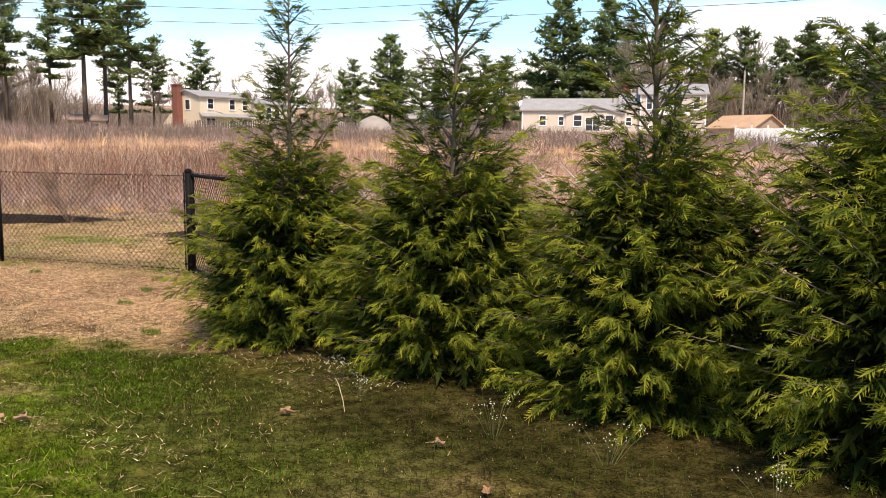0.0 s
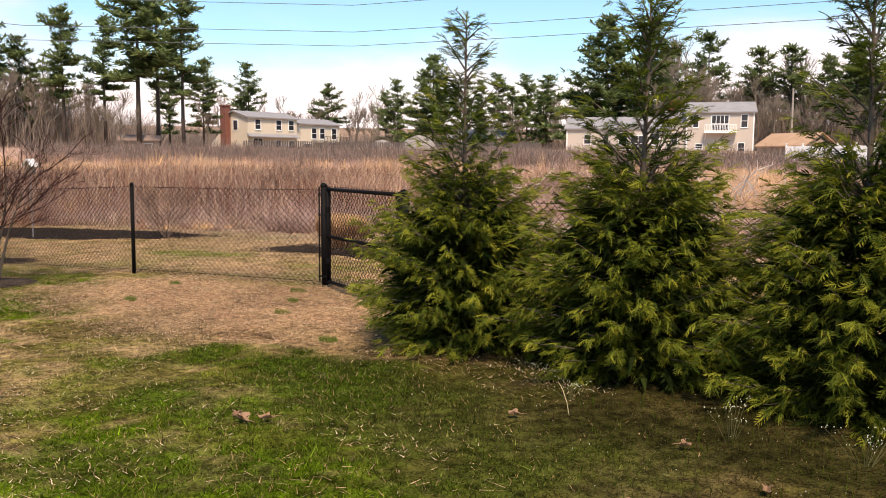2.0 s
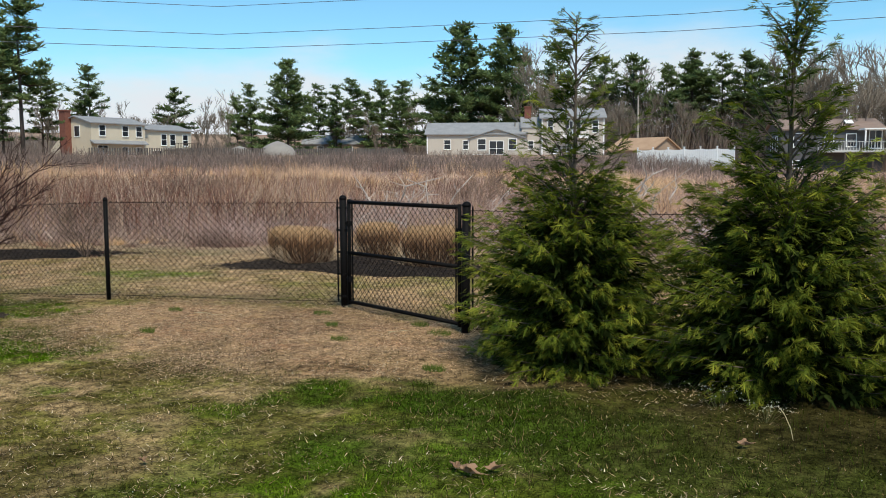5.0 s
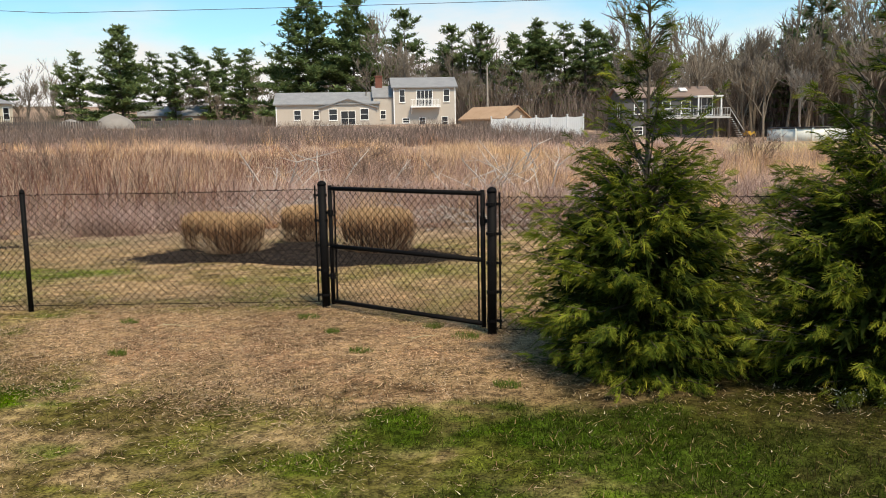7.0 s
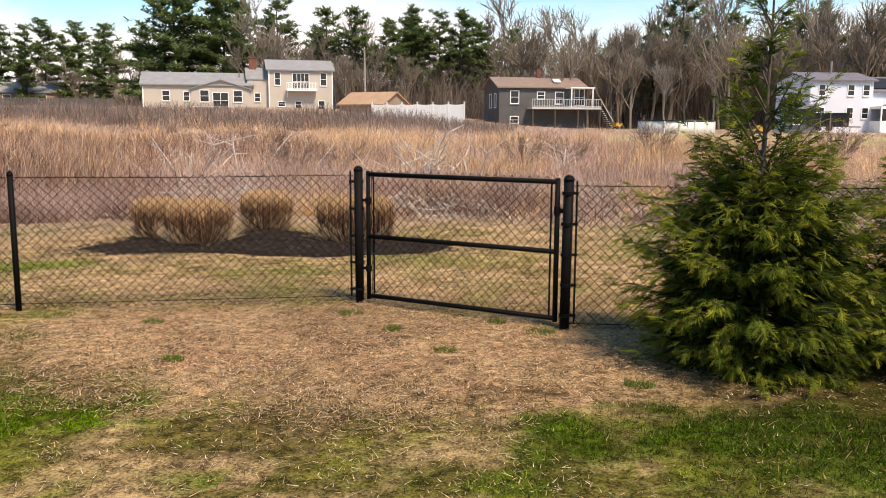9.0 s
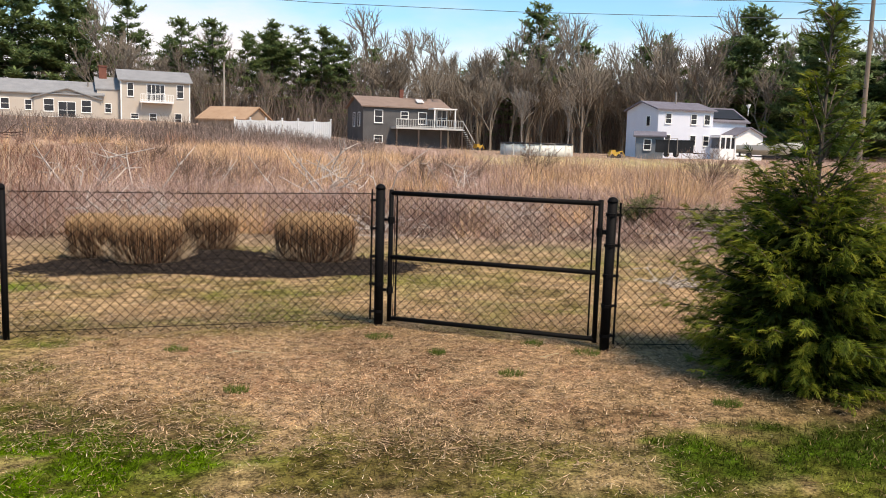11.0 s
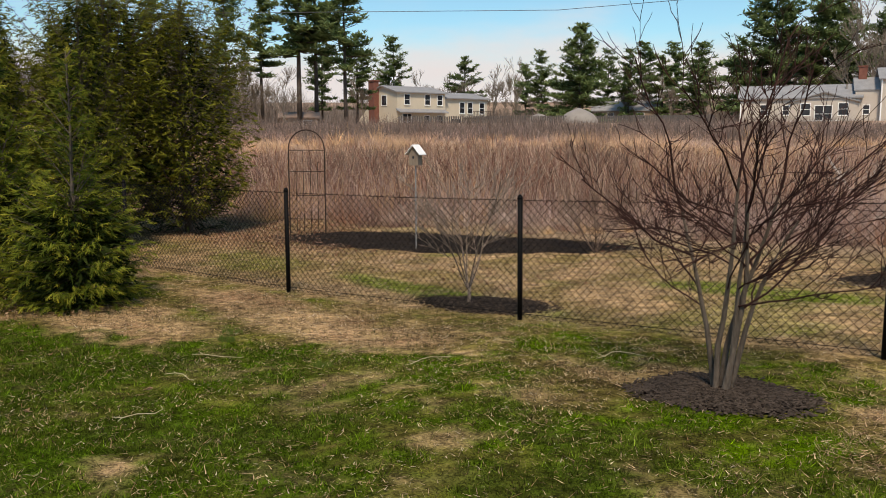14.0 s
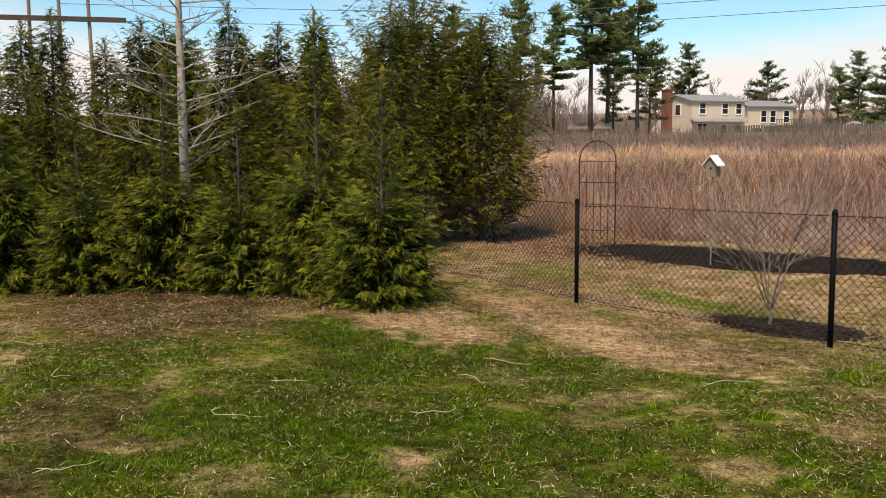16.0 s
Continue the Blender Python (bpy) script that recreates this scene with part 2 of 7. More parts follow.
LATTICE = {}


def grid_noise(x, y, size, seed):
    """Smooth random values from 0 to 1 with features of that size."""
    if seed not in LATTICE:
        LATTICE[seed] = np.random.RandomState(seed).rand(256, 256)
    r = LATTICE[seed]
    u, v = np.asarray(x, float) / size + 37.3, np.asarray(y, float) / size + 71.9
    i, j = np.floor(u).astype(int), np.floor(v).astype(int)
    a, b = u - i, v - j
    a, b = a * a * (3 - 2 * a), b * b * (3 - 2 * b)
    i0, i1, j0, j1 = i % 256, (i + 1) % 256, j % 256, (j + 1) % 256
    return (r[i0, j0] * (1 - a) + r[i1, j0] * a) * (1 - b) + (r[i0, j1] * (1 - a) + r[i1, j1] * a) * b


def fbm(x, y, size, seed):
    return (grid_noise(x, y, size, seed) * 0.5 + grid_noise(x, y, size / 2.1, seed + 1) * 0.3 + grid_noise(x, y, size / 4.7, seed + 2) * 0.2)


def ground_z(x, y):
    x, y = np.asarray(x, float), np.asarray(y, float)
    d = np.hypot(x, y)
    slope = -0.165 * smooth(-3, -8, x) * (1 - smooth(10, 20, y))
    rise = smooth(35, 125, d) * smooth(-5, 40, y + 0.25 * np.abs(x)) * (0.9 + 2.8 * smooth(5, -40, x))
    hill = 10.0 * smooth(178, 300, d)
    bumps = 0.05 * (fbm(x, y, 1.3, 5) - 0.5) + 0.02 * (grid_noise(x, y, 0.25, 9) - 0.5)
    return slope + rise + hill + bumps


def gz(x, y):
    return float(ground_z(x, y))


FENCE_LINE = [(-16.6, 4.35), (-13.2, 4.7), (-9.68, 5.22), (-6.67, 6.01), (-3.45, 6.58), (-0.54, 7.46)]


def fence_y(x):
    return np.interp(x, [p[0] for p in FENCE_LINE] + [1.38, 12], [p[1] for p in FENCE_LINE] + [6.79, 7.1])


def blob(x, y, cx, cy, rx, ry, soft=0.35):
    """1 inside an ellipse with a ragged edge, 0 outside."""
    d = np.hypot((x - cx) / rx, (y - cy) / ry) + (fbm(x, y, 0.7, 21) - 0.5) * 0.7
    return 1 - smooth(1 - soft, 1 + soft, d)


GREEN, DEEP, MOSS = np.array((0.074, 0.128, 0.001)), np.array((0.03, 0.056, 0.003)), np.array((0.18, 0.168, 0.03))
OLIVE, STRAW = np.array((0.125, 0.098, 0.026)), np.array((0.46, 0.295, 0.155))
# WEED is set darker so that it carries shade below the evergreens.
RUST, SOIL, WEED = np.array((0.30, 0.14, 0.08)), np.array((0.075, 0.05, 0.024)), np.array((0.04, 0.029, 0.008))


def mix(a, b, w):
    return a * (1 - w[..., None]) + b * w[..., None]


def cover(x, y):
    """Colour of the ground cover at x, y: lawn, moss, straw, brown weeds, bare soil and painted tree shade."""
    x, y = np.asarray(x, float), np.asarray(y, float)
    n1, n2, n3, n4 = fbm(x, y, 1.5, 31), fbm(x, y, 0.5, 41), grid_noise(x, y, 0.14, 51), grid_noise(x, y, 0.055, 53)
    inside = smooth(0.25, -0.25, y - fence_y(x))
    lush = np.maximum.reduce([blob(x, y, -7.4, 1.3, 3.3, 2.3), blob(x, y, -6.0, 3.7, 1.6, 0.8) * 0.8, blob(x, y, 2.6, 4.65, 1.5, 0.5) * 1.4, blob(x, y, 4.2, 3.0, 1.8, 0.9) * 0.95, blob(x, y, 5.2, 2.4, 1.6, 0.6) * 0.7, blob(x, y, 2.9, 4.3, 1.3, 0.6) * 0.7, blob(x, y, 3.4, 3.9, 0.9, 0.5) * 0.7,
                              blob(x, y, -2.9, 3.6, 1.9, 1.0) * 0.6, blob(x, y, -3.2, 5.7, 0.9, 0.5) * 0.8, blob(x, y, -5.4, 5.3, 0.9, 0.4) * 0.7])
    bare = np.maximum.reduce([blob(x, y, 0.2, 6.05, 3.0, 1.35), blob(x, y, -8.3, 4.5, 2.2, 0.5) * 0.8, blob(x, y, -9.7, 3.1, 1.7, 0.6) * 0.75, blob(x, y, -4.9, 4.0, 0.4, 0.2) * 0.6,
                              blob(x, y, 1.7, 5.9, 1.3, 1.1), blob(x, y, -5.55, 1.5, 0.28, 0.12) * 0.6])
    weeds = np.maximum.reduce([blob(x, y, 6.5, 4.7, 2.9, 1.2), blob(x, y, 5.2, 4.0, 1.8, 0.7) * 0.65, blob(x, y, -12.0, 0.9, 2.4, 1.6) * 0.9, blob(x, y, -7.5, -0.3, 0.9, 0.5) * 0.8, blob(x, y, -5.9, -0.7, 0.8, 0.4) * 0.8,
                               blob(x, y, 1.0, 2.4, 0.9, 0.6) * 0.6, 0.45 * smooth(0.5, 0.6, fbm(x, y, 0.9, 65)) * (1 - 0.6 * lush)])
    # Mask of the shade under the evergreens, painted into the ground colour.
    tree_shade = np.maximum(blob(x, y, 6.1, 5.6, 4.5, 1.1), 0.35 * blob(x, y, 5.4, 4.1, 1.8, 0.7))
    col = mix(np.broadcast_to(OLIVE, x.shape + (3,)), MOSS, smooth(0.46, 0.6, fbm(x, y, 0.6, 44)) * (0.4 + 0.6 * n4))
    col = mix(col, STRAW, np.clip(bare * (0.75 + 0.5 * n3) + 0.6 * smooth(0.52, 0.64, fbm(x, y, 0.4, 43)), 0, 1))
    col = mix(col, RUST, smooth(0.52, 0.7, fbm(x, y, 0.6, 61)) * bare * 0.5)
    col = mix(col, SOIL * 1.3, smooth(0.52, 0.68, n3 * 0.5 + n4 * 0.5) * (0.7 - 0.35 * bare))
    g = np.clip(smooth(0.46, 0.6, n1 * 0.35 + n2 * 0.45 + n3 * 0.2 - 0.04 * smooth(-2.5, 0, x)) * 0.75 + lush * (1.5 * n2 + 0.5 * n3 - 0.05) - bare * 1.2 - weeds * 0.4, 0, 1)
    g = g * np.clip(0.35 + 0.9 * smooth(0.3, 0.62, n3 * 0.45 + n4 * 0.55) + 0.25 * lush, 0, 1)
    # The last blob's deeper green paints shade before the first evergreen.
    leaf = mix(np.broadcast_to(GREEN, x.shape + (3,)), DEEP, np.clip(n2 * 0.8 + 0.2 * blob(x, y, -7.0, 1.8, 4.2, 3.0) + 0.6 * blob(x, y, 3.0, 4.6, 1.6, 0.6), 0, 1))
    col = mix(col, leaf, g)
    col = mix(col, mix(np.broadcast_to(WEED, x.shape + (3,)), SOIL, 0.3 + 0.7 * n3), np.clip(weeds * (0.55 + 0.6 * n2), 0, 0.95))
    # Lawn before the evergreens darkened as painted shade; left patch just deeper green.
    darkened = np.maximum(0.4 * blob(x, y, 5.6, 3.5, 4.4, 1.7), 0.3 * blob(x, y, -5.0, 1.9, 4.0, 2.0))
    col = mix(col, mix(np.broadcast_to(DEEP * 1.45, x.shape + (3,)), SOIL * 0.5, n3 * 0.5), np.clip(darkened * (3.2 * n2 - 0.6), 0, 0.8))
    # Ground near the evergreens darkened by colour in place of cast shade.
    near = mix(col, SOIL * 0.28 + GREEN * 0.08, 0.88 * tree_shade)
    # beyond the fence: pale dry turf with green streaks
    out_g = np.maximum(blob(x, y, -5.6, 9.0, 1.5, 0.5), blob(x, y, -8.5, 6.5, 1.8, 0.3)) * 0.85
    far = mix(np.broadcast_to(STRAW * 0.82 + OLIVE * 0.15, x.shape + (3,)), OLIVE * 1.2, smooth(0.42, 0.6, n2) * 0.7)
    far = mix(mix(far, GREEN * 1.2, smooth(0.55, 0.68, n1) * 0.4), GREEN, out_g)
    far = mix(far, RUST * 0.75, 0.75 * blob(x, y, -15.5, 8.6, 3.6, 1.8) * (0.4 + 0.6 * n3))
    field = np.array((0.30, 0.205, 0.145)) * (0.7 + 0.6 * n1[..., None])
    far = mix(far, np.array((0.34, 0.29, 0.13)) * (0.75 + 0.5 * n1[..., None]), blob(x, y, 15, 74, 15, 18))
    far = mix(far, field, smooth(12, 16, y + 0.2 * np.abs(x)) * (1 - blob(x, y, 15, 74, 15, 18)))
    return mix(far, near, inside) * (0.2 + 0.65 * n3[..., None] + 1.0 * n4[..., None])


def ground_sheet():
    xs = np.concatenate([np.geomspace(-1600, -30, 34), np.linspace(-28, -16, 40), np.arange(-15.8, 10.6, 0.085), np.linspace(11, 28, 44), np.geomspace(30, 1600, 34)])
    ys = np.concatenate([-np.geomspace(300, 6, 22), np.arange(-5.5, -3.4, 0.3), np.arange(-3.2, 12.5, 0.09), np.linspace(12.7, 30, 60), np.geomspace(31, 2500, 60)])
    gx, gy = np.meshgrid(xs, ys)
    verts = np.stack([gx, gy, ground_z(gx, gy)], -1).reshape(-1, 3)
    nx, ny = len(xs), len(ys)
    a = (np.arange(ny - 1)[:, None] * nx + np.arange(nx - 1)[None]).reshape(-1)
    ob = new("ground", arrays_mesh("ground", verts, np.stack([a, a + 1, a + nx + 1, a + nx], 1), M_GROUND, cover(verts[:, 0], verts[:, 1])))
    ob.data.shade_smooth()
    return tagged(ob, "patchy early spring lawn with green, straw and bare soil", "ground", kind="structure")


ground_sheet()


# ---- chain-link fence and gate ----
def chain_link(geo, ax, ay, az, bx, by, bz, h, pitch=0.078, r=0.0034):
    """Zigzag wires woven into diamonds between two uprights."""
    length = math.hypot(bx - ax, by - ay)
    ux, uy = (bx - ax) / length, (by - ay) / length
    half = pitch / 2
    rows_n = int(h / half)
    for k in range(int(length / pitch) + 1):
        for lean in (half, -half):
            pts = []
            for j in range(rows_n + 1):
                s = min(max(k * pitch + (lean if j % 2 else 0.0), 0), length)
                q = s / length
                pts.append((ax + ux * s, ay + uy * s, az + (bz - az) * q + 0.02 + j * (h - 0.02) / rows_n))
            geo.tube(pts, r, 3, cap=False)
    return geo


def post_geo(h, r):
    g = Geo().tube([(0, 0, -0.15), (0, 0, h)], r, 12)
    g.tube([(0, 0, h), (0, 0, h + 0.012), (0, 0, h + 0.035), (0, 0, h + 0.046)], [r * 1.12, r * 1.12, r * 0.8, r * 0.2], 12)
    return g


GL, GR = (-0.54, 7.46), (1.38, 6.79)
FENCE_RIGHT = [GR, (4.4, 6.95), (7.4, 7.1), (10.4, 7.25)]
fence = thing("chain_link_fence", -3.45, 6.58, gz(-3.45, 6.58), "black vinyl coated chain-link fence along the lawn", "fence")


def fence_part(name, geo, mat, label=""):
    ob = part(name, geo, mat, fence, label)
    ob.matrix_parent_inverse = fence.matrix_world.inverted()
    return ob


line_post, gate_post = post_geo(1.205, 0.026).mesh("fence_post", M_VINYL, True), post_geo(1.2, 0.041).mesh("gate_post", M_VINYL, True)
for px, py in FENCE_LINE + FENCE_RIGHT:
    big = (px, py) in (GL, GR)
    ob = new("gate_post" if big else "fence_post", gate_post if big else line_post)
    ob.parent, ob.matrix_parent_inverse = fence, fence.matrix_world.inverted()
    ob.matrix_basis = pose(px, py, gz(px, py) + (0.03 if big else 0), random.uniform(-0.6, 0.6), random.uniform(-0.8, 0.8), 0)
for line in (FENCE_LINE, FENCE_RIGHT):
    for (ax, ay), (bx, by) in zip(line[:-1], line[1:]):
        az, bz = gz(ax, ay), gz(bx, by)
        fence_part("chain_link_fabric", chain_link(Geo(), ax, ay, az, bx, by, bz, 1.2), M_WIRE)
        g = Geo().tube([(ax, ay, az + 1.19), ((ax + bx) / 2, (ay + by) / 2, (az + bz) / 2 + 1.18), (bx, by, bz + 1.19)], 0.0028, 4)
        g.tube([(ax, ay, az + 0.06), (bx, by, bz + 0.06)], 0.0028, 4)
        fence_part("tension_wire", g, M_WIRE)
for (px, py), (qx, qy) in ((GL, FENCE_LINE[-2]), (GR, FENCE_RIGHT[1])):
    d = Vector((qx - px, qy - py, 0)).normalized() * 0.075
    z = gz(px, py) + 0.03
    fence_part("tension_bar", Geo().tube([(px + d.x, py + d.y, z + 0.03), (px + d.x, py + d.y, z + 1.2)], 0.009, 6), M_VINYL)
    for hz in (0.1, 0.35, 0.6, 0.85, 1.1):
        g = Geo().tube([(0, 0, z + hz - 0.013), (0, 0, z + hz + 0.013)], 0.046, 12)
        g.box(0.03, -0.006, z + hz - 0.012, 0.09, 0.006, z + hz + 0.012)
        ob = fence_part("tension_band", g, M_VINYL)
        ob.matrix_basis = pose(px, py, 0, 0, 0, math.degrees(math.atan2(d.y, d.x)))

gate_turn = math.degrees(math.atan2(GR[1] - GL[1], GR[0] - GL[0]))
gate_span = math.hypot(GR[0] - GL[0], GR[1] - GL[1])
gate = thing("gate", GL[0], GL[1], gz(*GL), "closed black chain-link gate with a tubular frame", "gate", turn=gate_turn)
gx0, gx1, gz0, gz1 = 0.105, gate_span - 0.085, 0.075, 1.2
for name, pts in (("gate_stile", [(gx0, 0, gz0 - 0.03), (gx0, 0, gz1 + 0.03)]), ("gate_stile", [(gx1, 0, gz0 - 0.03), (gx1, 0, gz1 + 0.03)]),
                  ("top_rail", [(gx0, 0, gz1), (gx1, 0, gz1)]), ("bottom_rail", [(gx0, 0, gz0), (gx1, 0, gz0)]), ("middle_rail", [(gx0, 0, 0.63), (gx1, 0, 0.63)])):
    part(name, Geo().tube(pts, 0.021, 10), M_VINYL, gate, smooth_faces=True)
part("chain_link_fabric", chain_link(Geo(), gx0 + 0.03, 0.012, 0.05, gx1 - 0.03, 0.012, 0.05, 1.19), M_WIRE, gate)
for bx in (gx0 + 0.055, gx1 - 0.055):
    part("tension_bar", Geo().tube([(bx, 0.005, gz0 + 0.02), (bx, 0.005, gz1 - 0.02)], 0.008, 6), M_VINYL, gate)
for hz in (0.33, 0.96):
    g = Geo().tube([(gx0, 0, hz - 0.03), (gx0, 0, hz + 0.03)], 0.029, 10)
    g.box(0.03, -0.008, hz - 0.012, gx0, 0.008, hz + 0.012)
    part("hinge", g, M_VINYL, gate)
g = Geo().box(gx1, -0.014, 0.95, gate_span - 0.03, 0.014, 0.985)
g.tube([(gx1, 0, 0.93), (gx1, 0, 1.0)], 0.027, 10)
part("fork_latch", g, M_VINYL, gate)


# ---- evergreens ----
rng = random.Random(7)


# The dark first tone puts the shade inside the crown into the colour.
SHADE_LEAF, LEAF, NEW_LEAF = np.array((0.03, 0.054, 0.007)), np.array((0.135, 0.185, 0.018)), np.array((0.52, 0.41, 0.05))


def sprays(name, rows, mat, rand_seed, blades=5, width=0.13):
    """Flat fans of scaly foliage. Rows of base (3), way (3), length and, where given, tone from shaded (0) to golden
    tip (1); each fan leaves its base along way and droops.
    """
    r = np.random.RandomState(rand_seed)
    rows = np.array(rows, float)
    base, way, ln = rows[:, :3], rows[:, 3:6], rows[:, 6:7]
    n = len(rows)
    way = way / np.linalg.norm(way, axis=1, keepdims=True)
    side = np.cross(way, (0.0, 0.0, 1.0))
    side /= np.maximum(np.linalg.norm(side, axis=1, keepdims=True), 1e-3)
    up = np.cross(side, way)
    roll = r.normal(0, 0.6, (n, 1))
    side, up = side * np.cos(roll) + up * np.sin(roll), up * np.cos(roll) - side * np.sin(roll)
    droop = -up * ln * r.uniform(0.1, 0.45, (n, 1))
    quads = []
    mid, w = base + way * ln * 0.5 + droop * 0.25, side * ln * width * 0.35
    quads.append(np.stack([base, mid - w, base + way * ln + droop, mid + w], 1))
    for i in range(blades - 1):
        q = 0.12 + 0.7 * (i + 0.5) / (blades - 1)
        s = 1 if i % 2 else -1
        p = base + way * ln * q + droop * q * q
        d = way * 0.75 + side * s * r.uniform(0.5, 0.95, (n, 1)) + up * r.uniform(-0.15, 0.15, (n, 1))
        b = ln * r.uniform(0.22, 0.46, (n, 1)) * (1.1 - q * 0.5)
        e = p + d / np.linalg.norm(d, axis=1, keepdims=True) * b + droop * 0.3
        m, ww = (p + e) / 2, way * b * width
        quads.append(np.stack([p, m + ww, e, m - ww], 1))
    verts = np.stack(quads, 1).reshape(-1, 3)
    colours = None
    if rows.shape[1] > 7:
        leaf_tone = np.clip(rows[:, 7:8] + r.normal(0, 0.16, (n, 1)), 0, 1)
        # Body darkens towards the trunk as painted crown shade; tips stay golden.
        body = SHADE_LEAF + (LEAF - SHADE_LEAF) * np.minimum(1, leaf_tone * 1.7)
        tip = body + (NEW_LEAF - body) * leaf_tone ** 1.7
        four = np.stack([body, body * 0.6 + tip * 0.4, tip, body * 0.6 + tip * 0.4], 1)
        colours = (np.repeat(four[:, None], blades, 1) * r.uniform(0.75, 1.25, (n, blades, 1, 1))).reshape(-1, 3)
    return arrays_mesh(name, verts, np.arange(len(verts)).reshape(-1, 4), mat, colours)


def plume_meshes(seed, height, skirt_h, skirt_r, limbs, density, spray_len, blades, width, leader=30, leaf_tone=0.62):
    """A young arborvitae: a skirt of separate drooping plumes, and a thin leader with tufted side shoots."""
    rand = random.Random(seed)
    wood, rows, dark = Geo(), [], []
    bow = Vector((rand.uniform(-1, 1), rand.uniform(-1, 1), 0)) * 0.04

    def on_axis(h):
        q = h / height
        return Vector((bow.x * math.sin(q * 4), bow.y * math.sin(q * 5), h))

    wood.tube([on_axis(height * k / 8) - Vector((0, 0, 0.1 if k == 0 else 0)) for k in range(9)], [0.036 * (1 - 0.11 * k) for k in range(9)], 7)

    def plume(base, out, reach, rise, sag, steps, size, open_from, gain):
        side = Vector((-out.y, out.x, 0))
        tip = base + out * reach + Vector((0, 0, reach * rise))
        bend = base.lerp(tip, 0.6) - Vector((0, 0, reach * sag))
        wood.tube([base, bend, tip], [0.010, 0.006, 0.002], 3, cap=False)
        for j in range(steps):
            q = open_from + (1.0 - open_from) * (j + rand.random()) / steps
            p = base.lerp(bend, q / 0.6) if q < 0.6 else bend.lerp(tip, (q - 0.6) / 0.4)
            s = 1 if j % 2 else -1
            way = out * rand.uniform(0.5, 1.1) + side * s * rand.uniform(0.25, 1.0) * (1.15 - q * 0.7) + Vector((0, 0, rand.uniform(-0.55, 0.35) + rise * 0.5))
            k = size * 0.3
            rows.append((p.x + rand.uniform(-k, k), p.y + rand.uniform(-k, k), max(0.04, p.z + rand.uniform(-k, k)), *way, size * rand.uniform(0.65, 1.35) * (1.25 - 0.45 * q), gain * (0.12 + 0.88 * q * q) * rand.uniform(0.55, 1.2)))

    for i in range(limbs):
        u = ((i + rand.random()) / limbs) ** 0.95
        ang = i * 2.399 + rand.uniform(-0.3, 0.3)
        reach = skirt_r * float(np.interp(u, (0, 0.1, 0.3, 0.55, 0.8, 1.0), (0.8, 0.9, 1.0, 0.92, 0.62, 0.38))) * (rand.uniform(0.62, 1.0) if rand.random() < 0.7 else rand.uniform(0.95, 1.2))
        out = Vector((math.cos(ang), math.sin(ang), 0))
        plume(on_axis(0.03 + skirt_h * 0.92 * u), out, reach, rand.uniform(-0.08, 0.12) + 0.85 * u * u * rand.uniform(0.5, 1.3), 0.06, max(4, int(density * reach)), spray_len, 0.3, leaf_tone)
    for i in range(leader):
        v = (i + rand.random()) / leader
        if rand.random() < 0.3:
            continue
        ang = rand.uniform(0, 2 * math.pi)
        reach = float(np.interp(v, (0, 0.15, 0.35, 0.7, 1.0), (0.55, 0.44, 0.3, 0.2, 0.1))) * rand.uniform(0.5, 1.3)
        out = Vector((math.cos(ang), math.sin(ang), 0))
        plume(on_axis(skirt_h * 0.85 + (height - skirt_h * 0.85) * v * 0.97), out, reach, rand.uniform(0.3, 1.5), -0.05, max(8, int(density * 1.5 * reach)), spray_len * 0.9, 0.12, leaf_tone * 0.9)
    for j in range(10):
        p = on_axis(height * (0.9 + 0.01 * j))
        rows.append((*p, rand.uniform(-0.6, 0.6), rand.uniform(-0.6, 0.6), 1, spray_len * 0.8, leaf_tone))
    # Dark inner sprays stand in for the shade within the skirt.
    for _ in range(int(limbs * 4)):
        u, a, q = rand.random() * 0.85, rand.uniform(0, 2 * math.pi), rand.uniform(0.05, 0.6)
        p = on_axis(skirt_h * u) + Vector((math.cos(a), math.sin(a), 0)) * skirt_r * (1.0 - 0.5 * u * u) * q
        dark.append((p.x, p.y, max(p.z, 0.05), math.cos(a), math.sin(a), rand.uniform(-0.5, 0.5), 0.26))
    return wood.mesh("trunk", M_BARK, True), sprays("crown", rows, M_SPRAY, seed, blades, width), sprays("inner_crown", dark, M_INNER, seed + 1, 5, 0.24)


